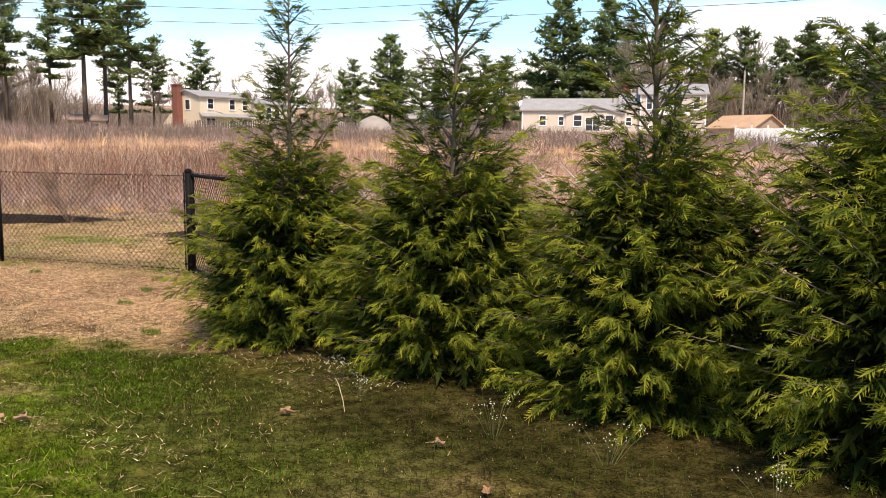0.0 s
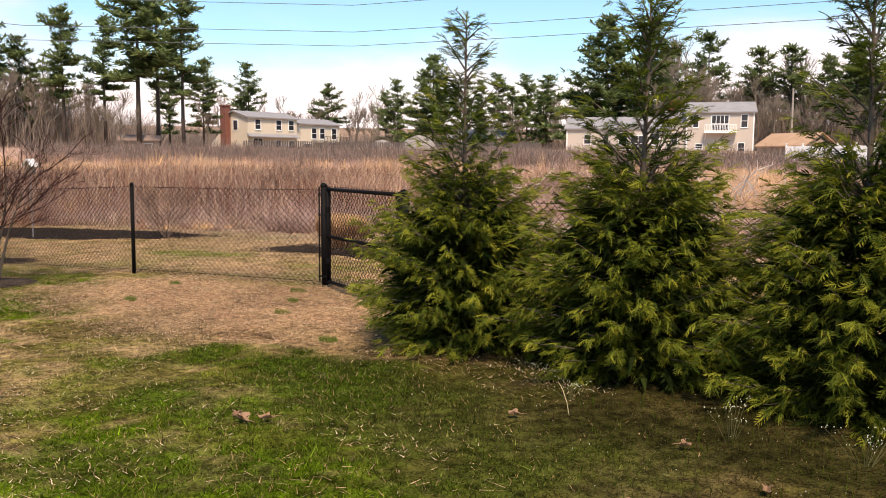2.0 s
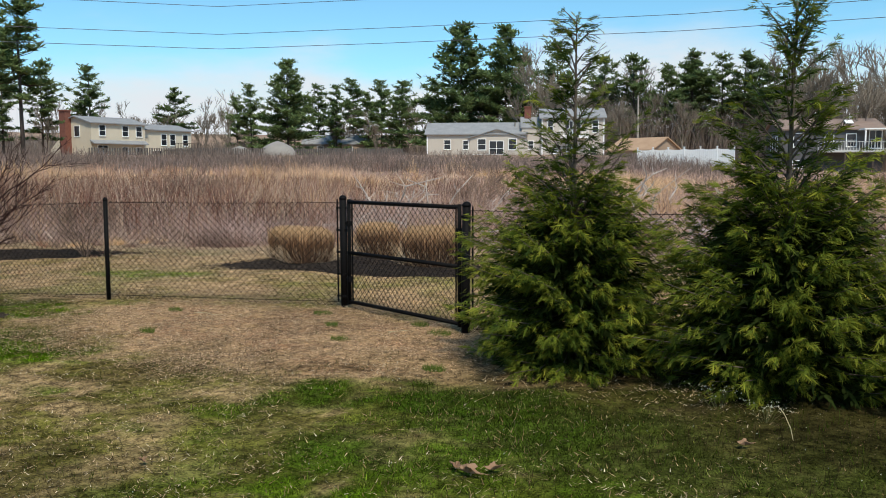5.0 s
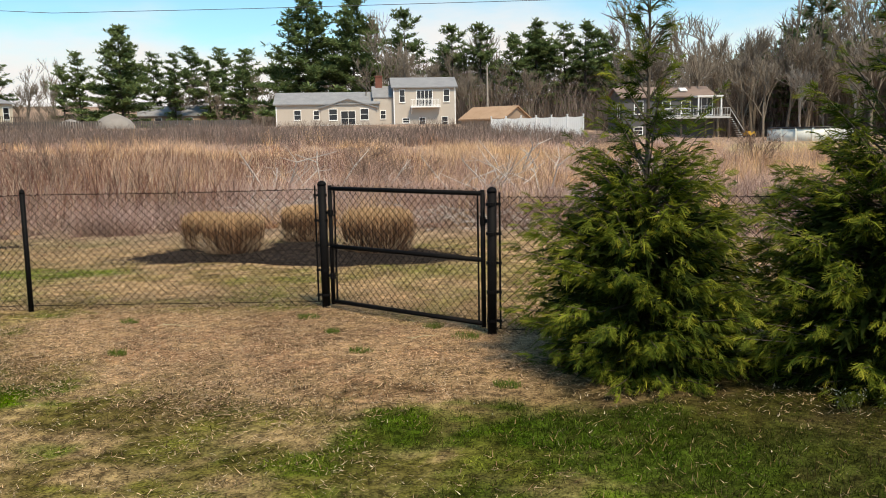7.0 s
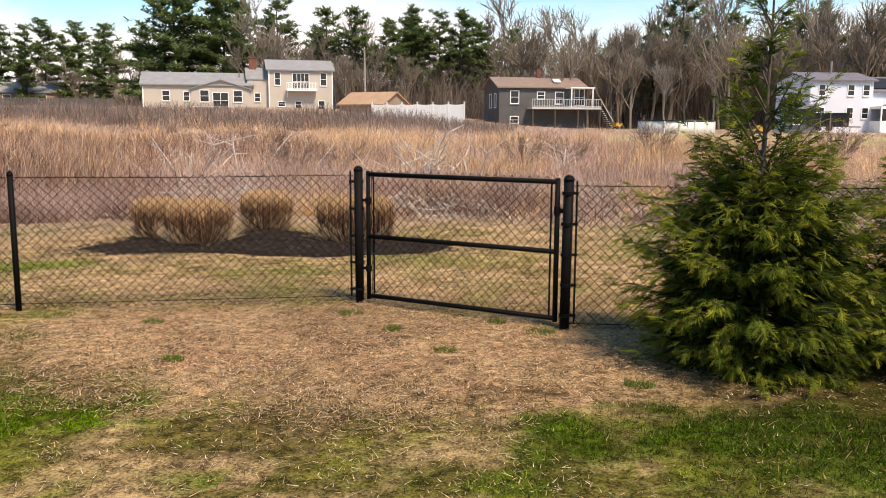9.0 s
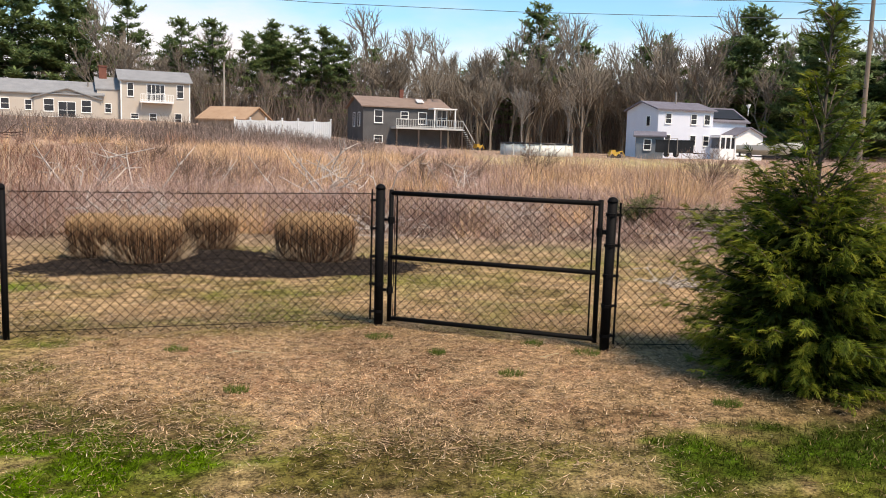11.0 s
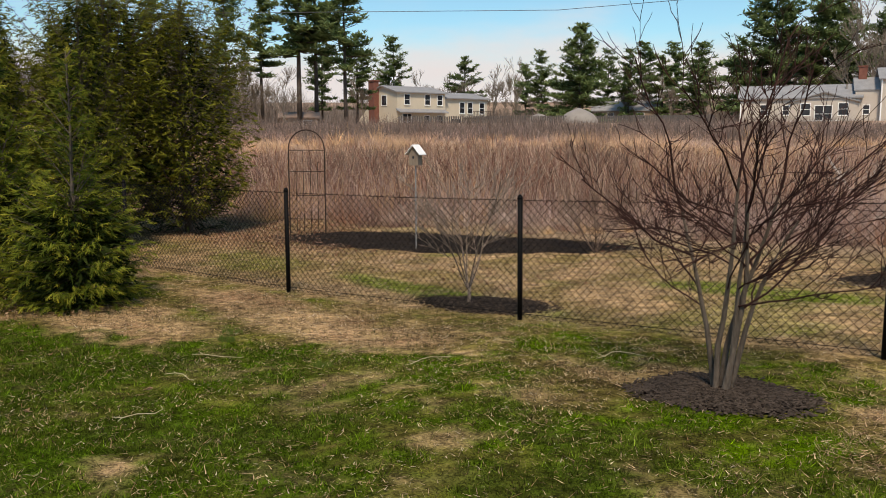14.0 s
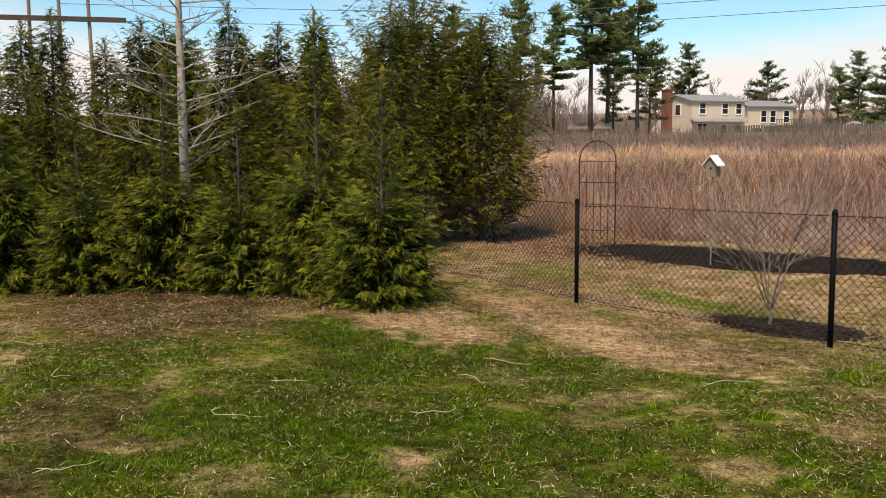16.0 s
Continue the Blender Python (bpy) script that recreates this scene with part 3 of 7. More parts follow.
def conifer_meshes(seed, height, profile, density, limbs, spray_len, foliage, bark, trunk_r, lift=0.35, sparse=lambda u: 1.0, blades=5, inner=0.35, weight=1.0, core=0.8, width=0.13):
    """Trunk with limbs, and a crown of sprays that fill the given profile (radius by height)."""
    rand = random.Random(seed)
    wood, rows, dark = Geo(), [], []
    lean = [Vector((rand.uniform(-1, 1), rand.uniform(-1, 1), 0)) * 0.02 * height for _ in range(7)]
    axis = [Vector((0, 0, height * k / 6)) + lean[k] * (k / 6) for k in range(7)]

    def on_axis(h):
        k = min(int(h / height * 6), 5)
        q = h / height * 6 - k
        return axis[k].lerp(axis[k + 1], q)

    wood.tube([a - Vector((0, 0, 0.1 if k == 0 else 0)) for k, a in enumerate(axis)], [trunk_r * (1 - 0.9 * k / 6) for k in range(7)], 7)
    for i in range(limbs):
        u = ((i + rand.random()) / limbs) ** weight
        h = height * (0.03 + 0.95 * u)
        if rand.random() > sparse(u):
            continue
        ang = i * 2.399 + rand.uniform(-0.5, 0.5)
        reach = profile(u) * (rand.uniform(0.72, 1.14) if u < 0.5 else rand.uniform(0.4, 1.6))
        base = on_axis(h)
        out = Vector((math.cos(ang), math.sin(ang), 0))
        rise = lift * rand.uniform(0.5, 1.4) * (1.25 - 0.5 * (1 - u))
        tip = base + out * reach + Vector((0, 0, reach * rise))
        bend = base + out * reach * 0.55 + Vector((0, 0, reach * rise * 0.35))
        wood.tube([base, bend, tip], [max(0.006, trunk_r * 0.22 * (1 - u * 0.6)), max(0.004, trunk_r * 0.13 * (1 - u * 0.6)), 0.002], 3, cap=False)
        count = max(3, int(density * reach))
        for j in range(count):
            q = inner + (1.02 - inner) * (j + rand.random()) / count
            p = base.lerp(bend, q / 0.55) if q < 0.55 else bend.lerp(tip, (q - 0.55) / 0.45)
            yaw = ang + rand.uniform(-1.15, 1.15)
            k = spray_len * 0.5
            rows.append((p.x + rand.uniform(-k, k), p.y + rand.uniform(-k, k), max(0.03, p.z + rand.uniform(-k, k)), math.cos(yaw), math.sin(yaw), rand.uniform(-0.5, 0.6), spray_len * rand.uniform(0.6, 1.3) * (1 - 0.3 * u)))
    for j in range(12):
        p = on_axis(height * (0.92 + 0.006 * j))
        rows.append((p.x, p.y, p.z, rand.uniform(-0.6, 0.6), rand.uniform(-0.6, 0.6), 1, spray_len * 0.9))
    # Dark sprays by the trunk: inner shade given as foliage colour.
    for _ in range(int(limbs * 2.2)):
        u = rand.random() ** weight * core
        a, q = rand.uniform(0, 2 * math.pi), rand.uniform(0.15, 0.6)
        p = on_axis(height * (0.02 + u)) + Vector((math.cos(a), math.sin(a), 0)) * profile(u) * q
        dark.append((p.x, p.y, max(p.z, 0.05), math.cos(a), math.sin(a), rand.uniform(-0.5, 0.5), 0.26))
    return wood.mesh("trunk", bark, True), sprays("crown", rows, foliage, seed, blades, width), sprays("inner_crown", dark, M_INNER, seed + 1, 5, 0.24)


def conifer(name, meshes, x, y, turn, size, tall, label, category, group):
    root = thing(name, x, y, gz(x, y) - 0.02, label, category, group, turn)
    root.scale = (size, size, size * tall)
    for nm, me in zip(("trunk", "crown", "inner_crown"), meshes):
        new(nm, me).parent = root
    return root


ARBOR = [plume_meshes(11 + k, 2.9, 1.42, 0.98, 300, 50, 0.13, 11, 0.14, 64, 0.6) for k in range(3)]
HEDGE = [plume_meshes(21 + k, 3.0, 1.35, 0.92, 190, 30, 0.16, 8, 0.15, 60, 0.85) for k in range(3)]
A_LABEL = "young arborvitae with a dense green skirt and a thin open top"
for k, (x, y, size, tall, turn) in enumerate(((2.73, 6.1, 0.92, 1.04, 20), (4.3, 6.25, 1.0, 1.02, 140), (5.8, 6.3, 1.02, 1.02, 260), (7.3, 6.3, 1.1, 1.05, 75), (8.8, 6.3, 1.1, 1.05, 200))):
    conifer("arborvitae_tree", ARBOR[k % 3], x, y, turn, size, tall, A_LABEL, "evergreen tree", "row of arborvitae along the fence")
for k, (x, y, size, tall, turn) in enumerate(((-10.75, 3.15, 0.92, 1.02, 10), (-11.9, 2.65, 0.95, 1.2, 100), (-12.5, 1.75, 0.85, 0.95, 200), (-13.2, 0.9, 0.95, 1.1, 310),
                                             (-13.5, -0.2, 0.85, 1.0, 60), (-14.0, -1.3, 1.0, 1.2, 170), (-14.3, -2.5, 0.9, 1.1, 250))):
    conifer("arborvitae_tree", HEDGE[(k + 1) % 3], x, y, turn, size, tall, A_LABEL, "evergreen tree", "hedge of arborvitae beside the lawn")


def cedar_profile(u):
    return 1.3 * (0.8 + 0.2 * math.sin(min(1, u * 4) * math.pi / 2)) * max(0.02, (1 - u) ** 0.8)


CEDAR = [conifer_meshes(31 + k, 5.0, cedar_profile, 20, 360, 0.24, M_JUNIPER, M_BARK, 0.09, 0.7, lambda u: 1.0, 5, 0.3, 1.1, 0.9, 0.2) for k in range(2)]
JUNIPER = [conifer_meshes(35 + k, 5.0, lambda u: 1.35 * float(np.interp(u, (0, 0.15, 0.45, 0.75, 0.92, 1.0), (0.82, 1.0, 0.92, 0.6, 0.28, 0.02))), 26, 420, 0.18, M_JUNIPER, M_BARK, 0.09, 0.9, lambda u: 1.0, 6, 0.35, 1.0, 0.85, 0.2) for k in range(2)]
conifer("juniper_tree", JUNIPER[0], -17.2, 6.1, 0, 1.12, 0.88, "broad dark green juniper standing behind the fence", "evergreen tree", "")
conifer("juniper_tree", JUNIPER[1], -16.6, 7.3, 130, 1.0, 0.9, "broad dark green juniper standing behind the fence", "evergreen tree", "")
for k, (x, y, size, tall, turn) in enumerate(((-15.2, 4.9, 0.70, 1.25, 30), (-15.9, 3.7, 0.75, 1.14, 110), (-16.3, 2.3, 0.70, 1.25, 190), (-16.6, 0.9, 0.75, 1.10, 280),
                                             (-17.2, -0.5, 0.70, 1.21, 60), (-17.4, -1.9, 0.75, 1.17, 150), (-18.0, -3.3, 0.80, 1.12, 240), (-18.4, 5.6, 0.7, 1.25, 10),
                                             (-18.6, 3.0, 0.7, 1.2, 80), (-18.9, 0.4, 0.7, 1.15, 300), (-17.9, 4.4, 0.8, 1.0, 45), (-17.6, 1.6, 0.8, 1.05, 220), (-18.2, -1.0, 0.8, 1.05, 15), (-19.0, -4.6, 0.85, 1.05, 130), (-19.2, 3.8, 0.95, 0.95, 250), (-19.6, 1.6, 0.95, 0.95, 330))):
    conifer("cedar_tree", CEDAR[k % 2], x, y, turn, size, tall, "tall dark cedar in the belt behind the hedge", "evergreen tree", "cedar belt behind the hedge")


# ---- pines of the far woods ----
def pine_meshes(seed, height, bare_to, spread, whorls, cone=False):
    """A white pine: tall trunk, uneven whorls of long limbs, tufts of needles towards their ends."""
    rand, r = random.Random(seed), np.random.RandomState(seed)
    wood, tufts = Geo(), []
    bow = [Vector((rand.uniform(-1, 1), rand.uniform(-1, 1), 0)) * 0.015 * height for _ in range(5)]
    axis = [Vector((0, 0, height * k / 4)) + bow[k] * k / 4 for k in range(5)]
    wood.tube([axis[0] - Vector((0, 0, 0.5))] + axis[1:], [0.015 * height * (1 - 0.88 * k / 4) for k in range(5)], 7)
    for w in range(whorls):
        u = bare_to + (0.985 - bare_to) * ((w + 0.7 * rand.random()) / whorls)
        k = min(int(u * 4), 3)
        base = axis[k].lerp(axis[k + 1], u * 4 - k)
        s = (u - bare_to) / (1 - bare_to)
        envelope = (1 - s) ** 0.75 + 0.08 if cone else 0.4 + 0.6 * math.sin(math.pi * min(1.0, 0.12 + 0.95 * s)) - 0.12 * s
        for j in range(rand.choice((2, 3, 4, 5))):
            ang = rand.uniform(0, 2 * math.pi)
            reach = spread * height * envelope * rand.uniform(0.35, 1.2)
            rise = (0.0 + 0.75 * s) * rand.uniform(0.4, 1.4) - 0.05
            out = Vector((math.cos(ang), math.sin(ang), 0))
            tip = base + out * reach + Vector((0, 0, reach * rise))
            wood.tube([base, base.lerp(tip, 0.5) - Vector((0, 0, reach * 0.06)), tip], [0.0035 * height * (1.1 - s), 0.002 * height * (1.1 - s), 0.01], 4, cap=False)
            for c in range(max(4, int(reach / height * 84))):
                q = rand.uniform(0.25, 1.05)
                p = base.lerp(tip, q)
                k2 = 0.02 * height * (0.4 + q)
                tufts.append((p.x + rand.uniform(-k2, k2), p.y + rand.uniform(-k2, k2), p.z + rand.uniform(-0.2, 0.45) * k2, 0.038 * height * rand.uniform(0.6, 1.3)))
    t = np.repeat(np.array(tufts), 9, 0)
    n = len(t)
    a, e = r.uniform(0, 2 * np.pi, n), r.uniform(-0.3, 0.9, n)
    d = np.stack([np.cos(a), np.sin(a), e], 1) * t[:, 3:4]
    m = np.stack([-np.sin(a), np.cos(a), r.uniform(-0.5, 0.5, n)], 1) * t[:, 3:4] * 0.17
    p = t[:, :3]
    verts = np.stack([p - d * 0.1, p + d * 0.55 + m, p + d, p + d * 0.55 - m], 1).reshape(-1, 3)
    return wood.mesh("trunk", M_PINEBARK, True), arrays_mesh("crown", verts, np.arange(n * 4).reshape(-1, 4), M_PINE)


def branching_meshes(seed, height, bark, stems=1, spread=0.5, depth=5, r0=0.016, fan=0.5, first=0.3, twigs=None, least=0.0):
    """A leafless tree: forking limbs that thin to twigs."""
    rand = random.Random(seed)
    wood, twig, ends = Geo(), Geo(), []

    def grow(p, d, length, r, level):
        bend = Vector((rand.uniform(-1, 1), rand.uniform(-1, 1), rand.uniform(-0.2, 0.6))) * length * 0.14
        mid, tip = p + d * length * 0.5 + bend * 0.6, p + d * length + bend
        (wood if level < 2 else twig).tube([p, mid, tip], [max(least, r), max(least, r * 0.82), max(least, r * 0.66)], 6 if level < 2 else 3, cap=False)
        if level >= depth - 2:
            ends.append((*tip, *d))
        if level >= depth:
            return
        for k in range(rand.choice((2, 3, 3)) if level else rand.choice((3, 4))):
            q = rand.uniform(0.45, 1.0) if k else 1.0
            start = p.lerp(mid, q * 2) if q < 0.5 else mid.lerp(tip, q * 2 - 1)
            axis = Vector((rand.uniform(-1, 1), rand.uniform(-1, 1), rand.uniform(-0.35, 0.75)))
            nd = (d + axis * (fan if k else fan * 0.45) * rand.uniform(0.7, 1.4) + Vector((0, 0, 0.1))).normalized()
            grow(start, nd, length * rand.uniform(0.58, 0.86), r * (0.62 if k == 0 else 0.5), level + 1)

    for s in range(stems):
        a = 2 * math.pi * s / stems + rand.uniform(-0.4, 0.4)
        d = Vector((math.cos(a) * spread, math.sin(a) * spread, 1)).normalized() if stems > 1 else Vector((rand.uniform(-0.06, 0.06), rand.uniform(-0.06, 0.06), 1))
        grow(Vector((0, 0, -0.02)) + Vector((math.cos(a), math.sin(a), 0)) * (r0 * height * 0.8 if stems > 1 else 0), d, height * first, r0 * height, 0)
    if least:
        r = np.random.RandomState(seed)
        e = np.repeat(np.array(ends), 3, 0)
        n = len(e)
        d = e[:, 3:] + r.normal(0, 0.55, (n, 3)) + (0, 0, 0.25)
        d *= (r.uniform(0.03, 0.085, n) * height / np.linalg.norm(d, axis=1))[:, None]
        s = np.cross(d, r.normal(0, 1, (n, 3)))
        s *= least * 0.8 / np.linalg.norm(s, axis=1, keepdims=True)
        p = e[:, :3] - d * 0.3
        verts = np.stack([p - s, p + s, p + d + s * 0.4, p + d - s * 0.4], 1).reshape(-1, 4, 3)
        for q in verts:
            twig.v += q.tolist()
        k = len(twig.v) - 4 * n
        twig.f += [(k + 4 * i, k + 4 * i + 1, k + 4 * i + 2, k + 4 * i + 3) for i in range(n)]
    return wood.mesh("trunk", bark, True), twig.mesh("crown", twigs or bark)


def tall_pine(k):
    return pine_meshes(100 + k, 20, 0.36, 0.2, 18), 20, "tall_pine", "tall white pine with a bare lower trunk", "pine tree"


def white_pine(k):
    return pine_meshes(200 + k, 16, 0.15, 0.25, 22), 16, "white_pine", "dark green white pine at the edge of the woods", "pine tree"


def full_pine(k):
    return pine_meshes(300 + k, 18, 0.05, 0.4, 42, True), 18, "full_pine", "full dark green pine branched almost to the ground", "pine tree"


def bare_tree(k):
    return branching_meshes(400 + k, 14, M_FARTWIG, depth=5, r0=0.012, fan=0.62, first=0.24, least=0.03), 14, "bare_tree", "leafless grey-brown deciduous tree of the woods", "tree"


def pale_tree(k):
    return branching_meshes(500 + k, 11, M_PALE, depth=5, r0=0.016, fan=0.6, least=0.025), 11, "pale_tree", "leafless pale-barked forked tree", "tree"


STOCK = {}


def plant(kind, *places):
    for x, y, h in places:
        k = (kind, rng.randrange(3))
        if k not in STOCK:
            STOCK[k] = kind(k[1])
        meshes, size, name, label, category = STOCK[k]
        root = thing(name, x, y, gz(x, y), label, category, "woods behind the field", rng.uniform(0, 360))
        s = h / size
        root.scale = (s * rng.uniform(0.9, 1.15), s * rng.uniform(0.9, 1.15), s)
        for nm, me in zip(("trunk", "crown"), meshes):
            new(nm, me).parent = root


plant(tall_pine, (-87.5, 46.4, 15.6), (-83.6, 53.4, 21.0), (-86.8, 57.8, 20.8), (-76.8, 54.9, 17.5), (-96.9, 56.4, 16.4), (-95.2, 41.4, 15.3), (-60.2, 144.7, 19.3), (-32.8, 141.4, 15.2), (-29.5, 146.3, 17.6), (-21.4, 148.5, 18.4))
plant(tall_pine, (-17.7, 154.0, 16.3), (14.9, 139.2, 23.4), (64.4, 112.9, 18.1))
plant(white_pine, (-92.1, 67.9, 11.7), (-98.8, 66.9, 11.8), (-112.5, 90.9, 14.6), (-101.5, 39.0, 13.9), (-144.5, 138.3, 15.6), (-111.3, 148.7, 16.2), (-105.2, 153.3, 17.6), (-105.7, 165.2, 18.0), (-91.0, 150.9, 16.4), (-55.1, 148.9, 21.5))
plant(white_pine, (-45.3, 147.2, 17.9), (-39.6, 145.8, 17.7), (-25.2, 149.3, 17.9), (-19.9, 153.2, 17.4), (-29.9, 147.0, 17.9), (11.0, 144.6, 16.5), (24.4, 148.0, 18.7), (33.7, 146.2, 18.1), (37.2, 145.3, 20.0), (50.7, 119.7, 17.1))
plant(full_pine, (-100.3, 125.2, 18.3), (-67.8, 134.4, 23.5), (-59.8, 136.1, 22.5), (44.3, 124.3, 21.1), (44.5, 132.7, 17.7), (51.5, 130.2, 16.8), (49.0, 109.5, 19.1), (59.2, 121.3, 15.2), (61.1, 114.8, 16.8))
plant(bare_tree, (-102.6, 49.5, 12.9), (-104.1, 57.6, 13.0), (-80.2, 49.4, 7.3), (-90.0, 67.4, 7.2), (-146.8, 128.0, 14.4), (-136.7, 139.2, 16.0), (-135.9, 147.0, 18.7), (-150.9, 138.5, 14.3), (-104.8, 147.4, 12.5), (-83.2, 144.0, 12.0))
plant(bare_tree, (-89.8, 139.7, 11.1), (-55.7, 143.3, 19.8), (-46.8, 139.3, 15.9), (-28.7, 136.3, 13.3), (-38.6, 135.7, 12.4), (-33.6, 135.0, 11.2), (-46.6, 130.8, 14.1), (-15.6, 184.3, 14.1), (-10.8, 184.7, 17.4), (-5.3, 184.9, 19.1))
plant(bare_tree, (0.2, 180.0, 17.3), (4.0, 149.9, 17.5), (9.7, 164.7, 24.0), (30.1, 146.9, 17.6), (38.7, 139.7, 17.1), (43.5, 143.5, 18.1), (24.7, 137.8, 15.0), (20.0, 143.6, 15.8), (32.5, 136.2, 14.3))
plant(pale_tree, (12.0, 127.4, 10.5), (18.2, 123.7, 10.8))


def scatter(kind, count, seed, a0, a1, d0, d1, h0, h1):
    """More trees of a kind, spread over a sector of the woods."""
    rand = random.Random(seed)
    for k in range(count):
        a = radians(a0 + (a1 - a0) * (k + rand.random()) / count)
        d = rand.uniform(d0, d1)
        plant(kind, (d * math.sin(a), d * math.cos(a), rand.uniform(h0, h1)))


scatter(bare_tree, 80, 1, -26, 42, 140, 185, 13, 23)
scatter(bare_tree, 36, 7, 2, 40, 135, 165, 18, 26)
scatter(bare_tree, 26, 11, -5, 21, 122, 142, 17, 23)
scatter(white_pine, 16, 2, -22, 40, 155, 190, 14, 19)
scatter(bare_tree, 24, 3, -84, -60, 90, 140, 7, 13)
scatter(white_pine, 10, 4, -86, -62, 100, 150, 9, 15)
scatter(bare_tree, 22, 5, -54, -26, 165, 215, 9, 15)
scatter(white_pine, 8, 6, -44, -26, 165, 190, 11, 16)


# ---- houses across the field ----
def casing(x, z, w, h, t, y0, y1):
    """The four sides of a window's frame as one welded ring."""
    inner, outer = [(x, z), (x + w, z), (x + w, z + h), (x, z + h)], [(x - t, z - t), (x + w + t, z - t), (x + w + t, z + h + t), (x - t, z + h + t)]
    v = [(p[0], y, p[1]) for y in (y0, y1) for ring in (inner, outer) for p in ring]
    f = []
    for k in range(4):
        n = (k + 1) % 4
        f += [(k, n, 4 + n, 4 + k), (8 + k, 12 + k, 12 + n, 8 + n), (k, 8 + k, 8 + n, n), (4 + k, 4 + n, 12 + n, 12 + k)]
    return Geo().add(v, f)


def window(parent, x, z, w, h, y=0.0, bars=1, frame_mat=None):
    """A framed window on a wall that faces -y, with a sill and one or more panes."""
    t = 0.09
    fm = frame_mat or M_WHITE
    win = part("window", casing(x, z, w, h, t, y - 0.07, y + 0.02), fm, parent)
    part("sill", Geo().box(x - t, y - 0.12, z - t - 0.04, x + w + t, y + 0.02, z - t - 0.002), fm, win)
    for b in range(1, bars):
        bx = x + w * b / bars
        part("mullion", Geo().box(bx - 0.03, y - 0.06, z + 0.002, bx + 0.03, y - 0.034, z + h - 0.002), fm, win)
    part("sash_rail", Geo().box(x + 0.002, y - 0.062, z + h * 0.5 - 0.025, x + w - 0.002, y - 0.036, z + h * 0.5 + 0.025), fm, win)
    part("pane", Geo().box(x, y - 0.03, z, x + w, y + 0.01, z + h), M_GLASS, win)
    return win


def side_window(parent, y, z, w, h, x=0.0):
    """A window on a wall that faces -x."""
    t = 0.09
    g = casing(y, z, w, h, t, x - 0.07, x + 0.02)
    g.v = [(p[1], p[0], p[2]) for p in g.v]
    win = part("window", g, M_WHITE, parent)
    part("pane", Geo().box(x - 0.03, y, z, x + 0.01, y + w, z + h), M_GLASS, win)


def siding_wall(w, d, h, ridge=0.0, x0=0.0, y0=0.0):
    """Walls of a house; gables at both ends when a ridge height is given."""
    g = Geo().box(x0, y0, -1.0, x0 + w, y0 + d, h)
    if ridge:
        for gx in (x0, x0 + w):
            g.add([(gx, y0, h), (gx, y0 + d, h), (gx, y0 + d / 2, h + ridge), (gx + 0.01, y0, h), (gx + 0.01, y0 + d, h), (gx + 0.01, y0 + d / 2, h + ridge)],
                  [(0, 1, 2), (3, 5, 4), (0, 3, 4, 1), (1, 4, 5, 2), (2, 5, 3, 0)])
    return g


def gable_roof(w, d, h, ridge, x0=0.0, y0=0.0, over=0.35, thick=0.16):
    """A roof whose ridge runs along x."""
    g = Geo()
    drop = ridge * over / (d / 2)
    for s in (0, 1):
        ya, yb = (y0 - over, y0 + d / 2) if s == 0 else (y0 + d + over, y0 + d / 2)
        za, zb = h - drop, h + ridge
        a, b = x0 - over, x0 + w + over
        lo = [(a, ya, za), (b, ya, za), (b, yb, zb), (a, yb, zb)]
        hi = [(p[0], p[1], p[2] + thick) for p in lo]
        g.add(lo + hi, [(0, 1, 2, 3), (7, 6, 5, 4), (0, 4, 5, 1), (1, 5, 6, 2), (2, 6, 7, 3), (3, 7, 4, 0)])
    return g


def front_gable(parent, x0, w, h, ridge, wall, roof, depth=3.0, y0=-0.15):
    """A shallow gable that faces -y."""
    g = Geo().box(x0, y0, -1.0, x0 + w, 0.5, h)
    m = x0 + w / 2
    g.add([(x0, y0, h), (x0 + w, y0, h), (m, y0, h + ridge), (x0, y0 + 0.4, h), (x0 + w, y0 + 0.4, h), (m, y0 + 0.4, h + ridge)], [(0, 1, 2), (3, 5, 4), (0, 3, 4, 1), (1, 4, 5, 2), (2, 5, 3, 0)])
    part("wall", g, wall, parent)
    r = Geo()
    for s in (-1, 1):
        e = m + s * (w / 2 + 0.3)
        z = h - ridge * 0.3 / (w / 2)
        lo = [(e, y0 - 0.3, z), (m, y0 - 0.3, h + ridge), (m, depth, h + ridge), (e, depth, z)]
        hi = [(p[0], p[1], p[2] + 0.14) for p in lo]
        r.add(lo + hi, [(0, 1, 2, 3), (7, 6, 5, 4), (0, 4, 5, 1), (1, 5, 6, 2), (2, 6, 7, 3), (3, 7, 4, 0)])
    part("roof", r, roof, parent)


def railing(x0, x1, y, z, h=0.95, step=0.28):
    g = Geo().box(x0, y - 0.04, z + h - 0.07, x1, y + 0.04, z + h).box(x0, y - 0.03, z + 0.08, x1, y + 0.03, z + 0.15)
    n = max(2, int((x1 - x0) / step))
    for k in range(n + 1):
        px = x0 + (x1 - x0) * k / n
        g.box(px - 0.025, y - 0.025, z, px + 0.025, y + 0.025, z + h - 0.05)
    return g


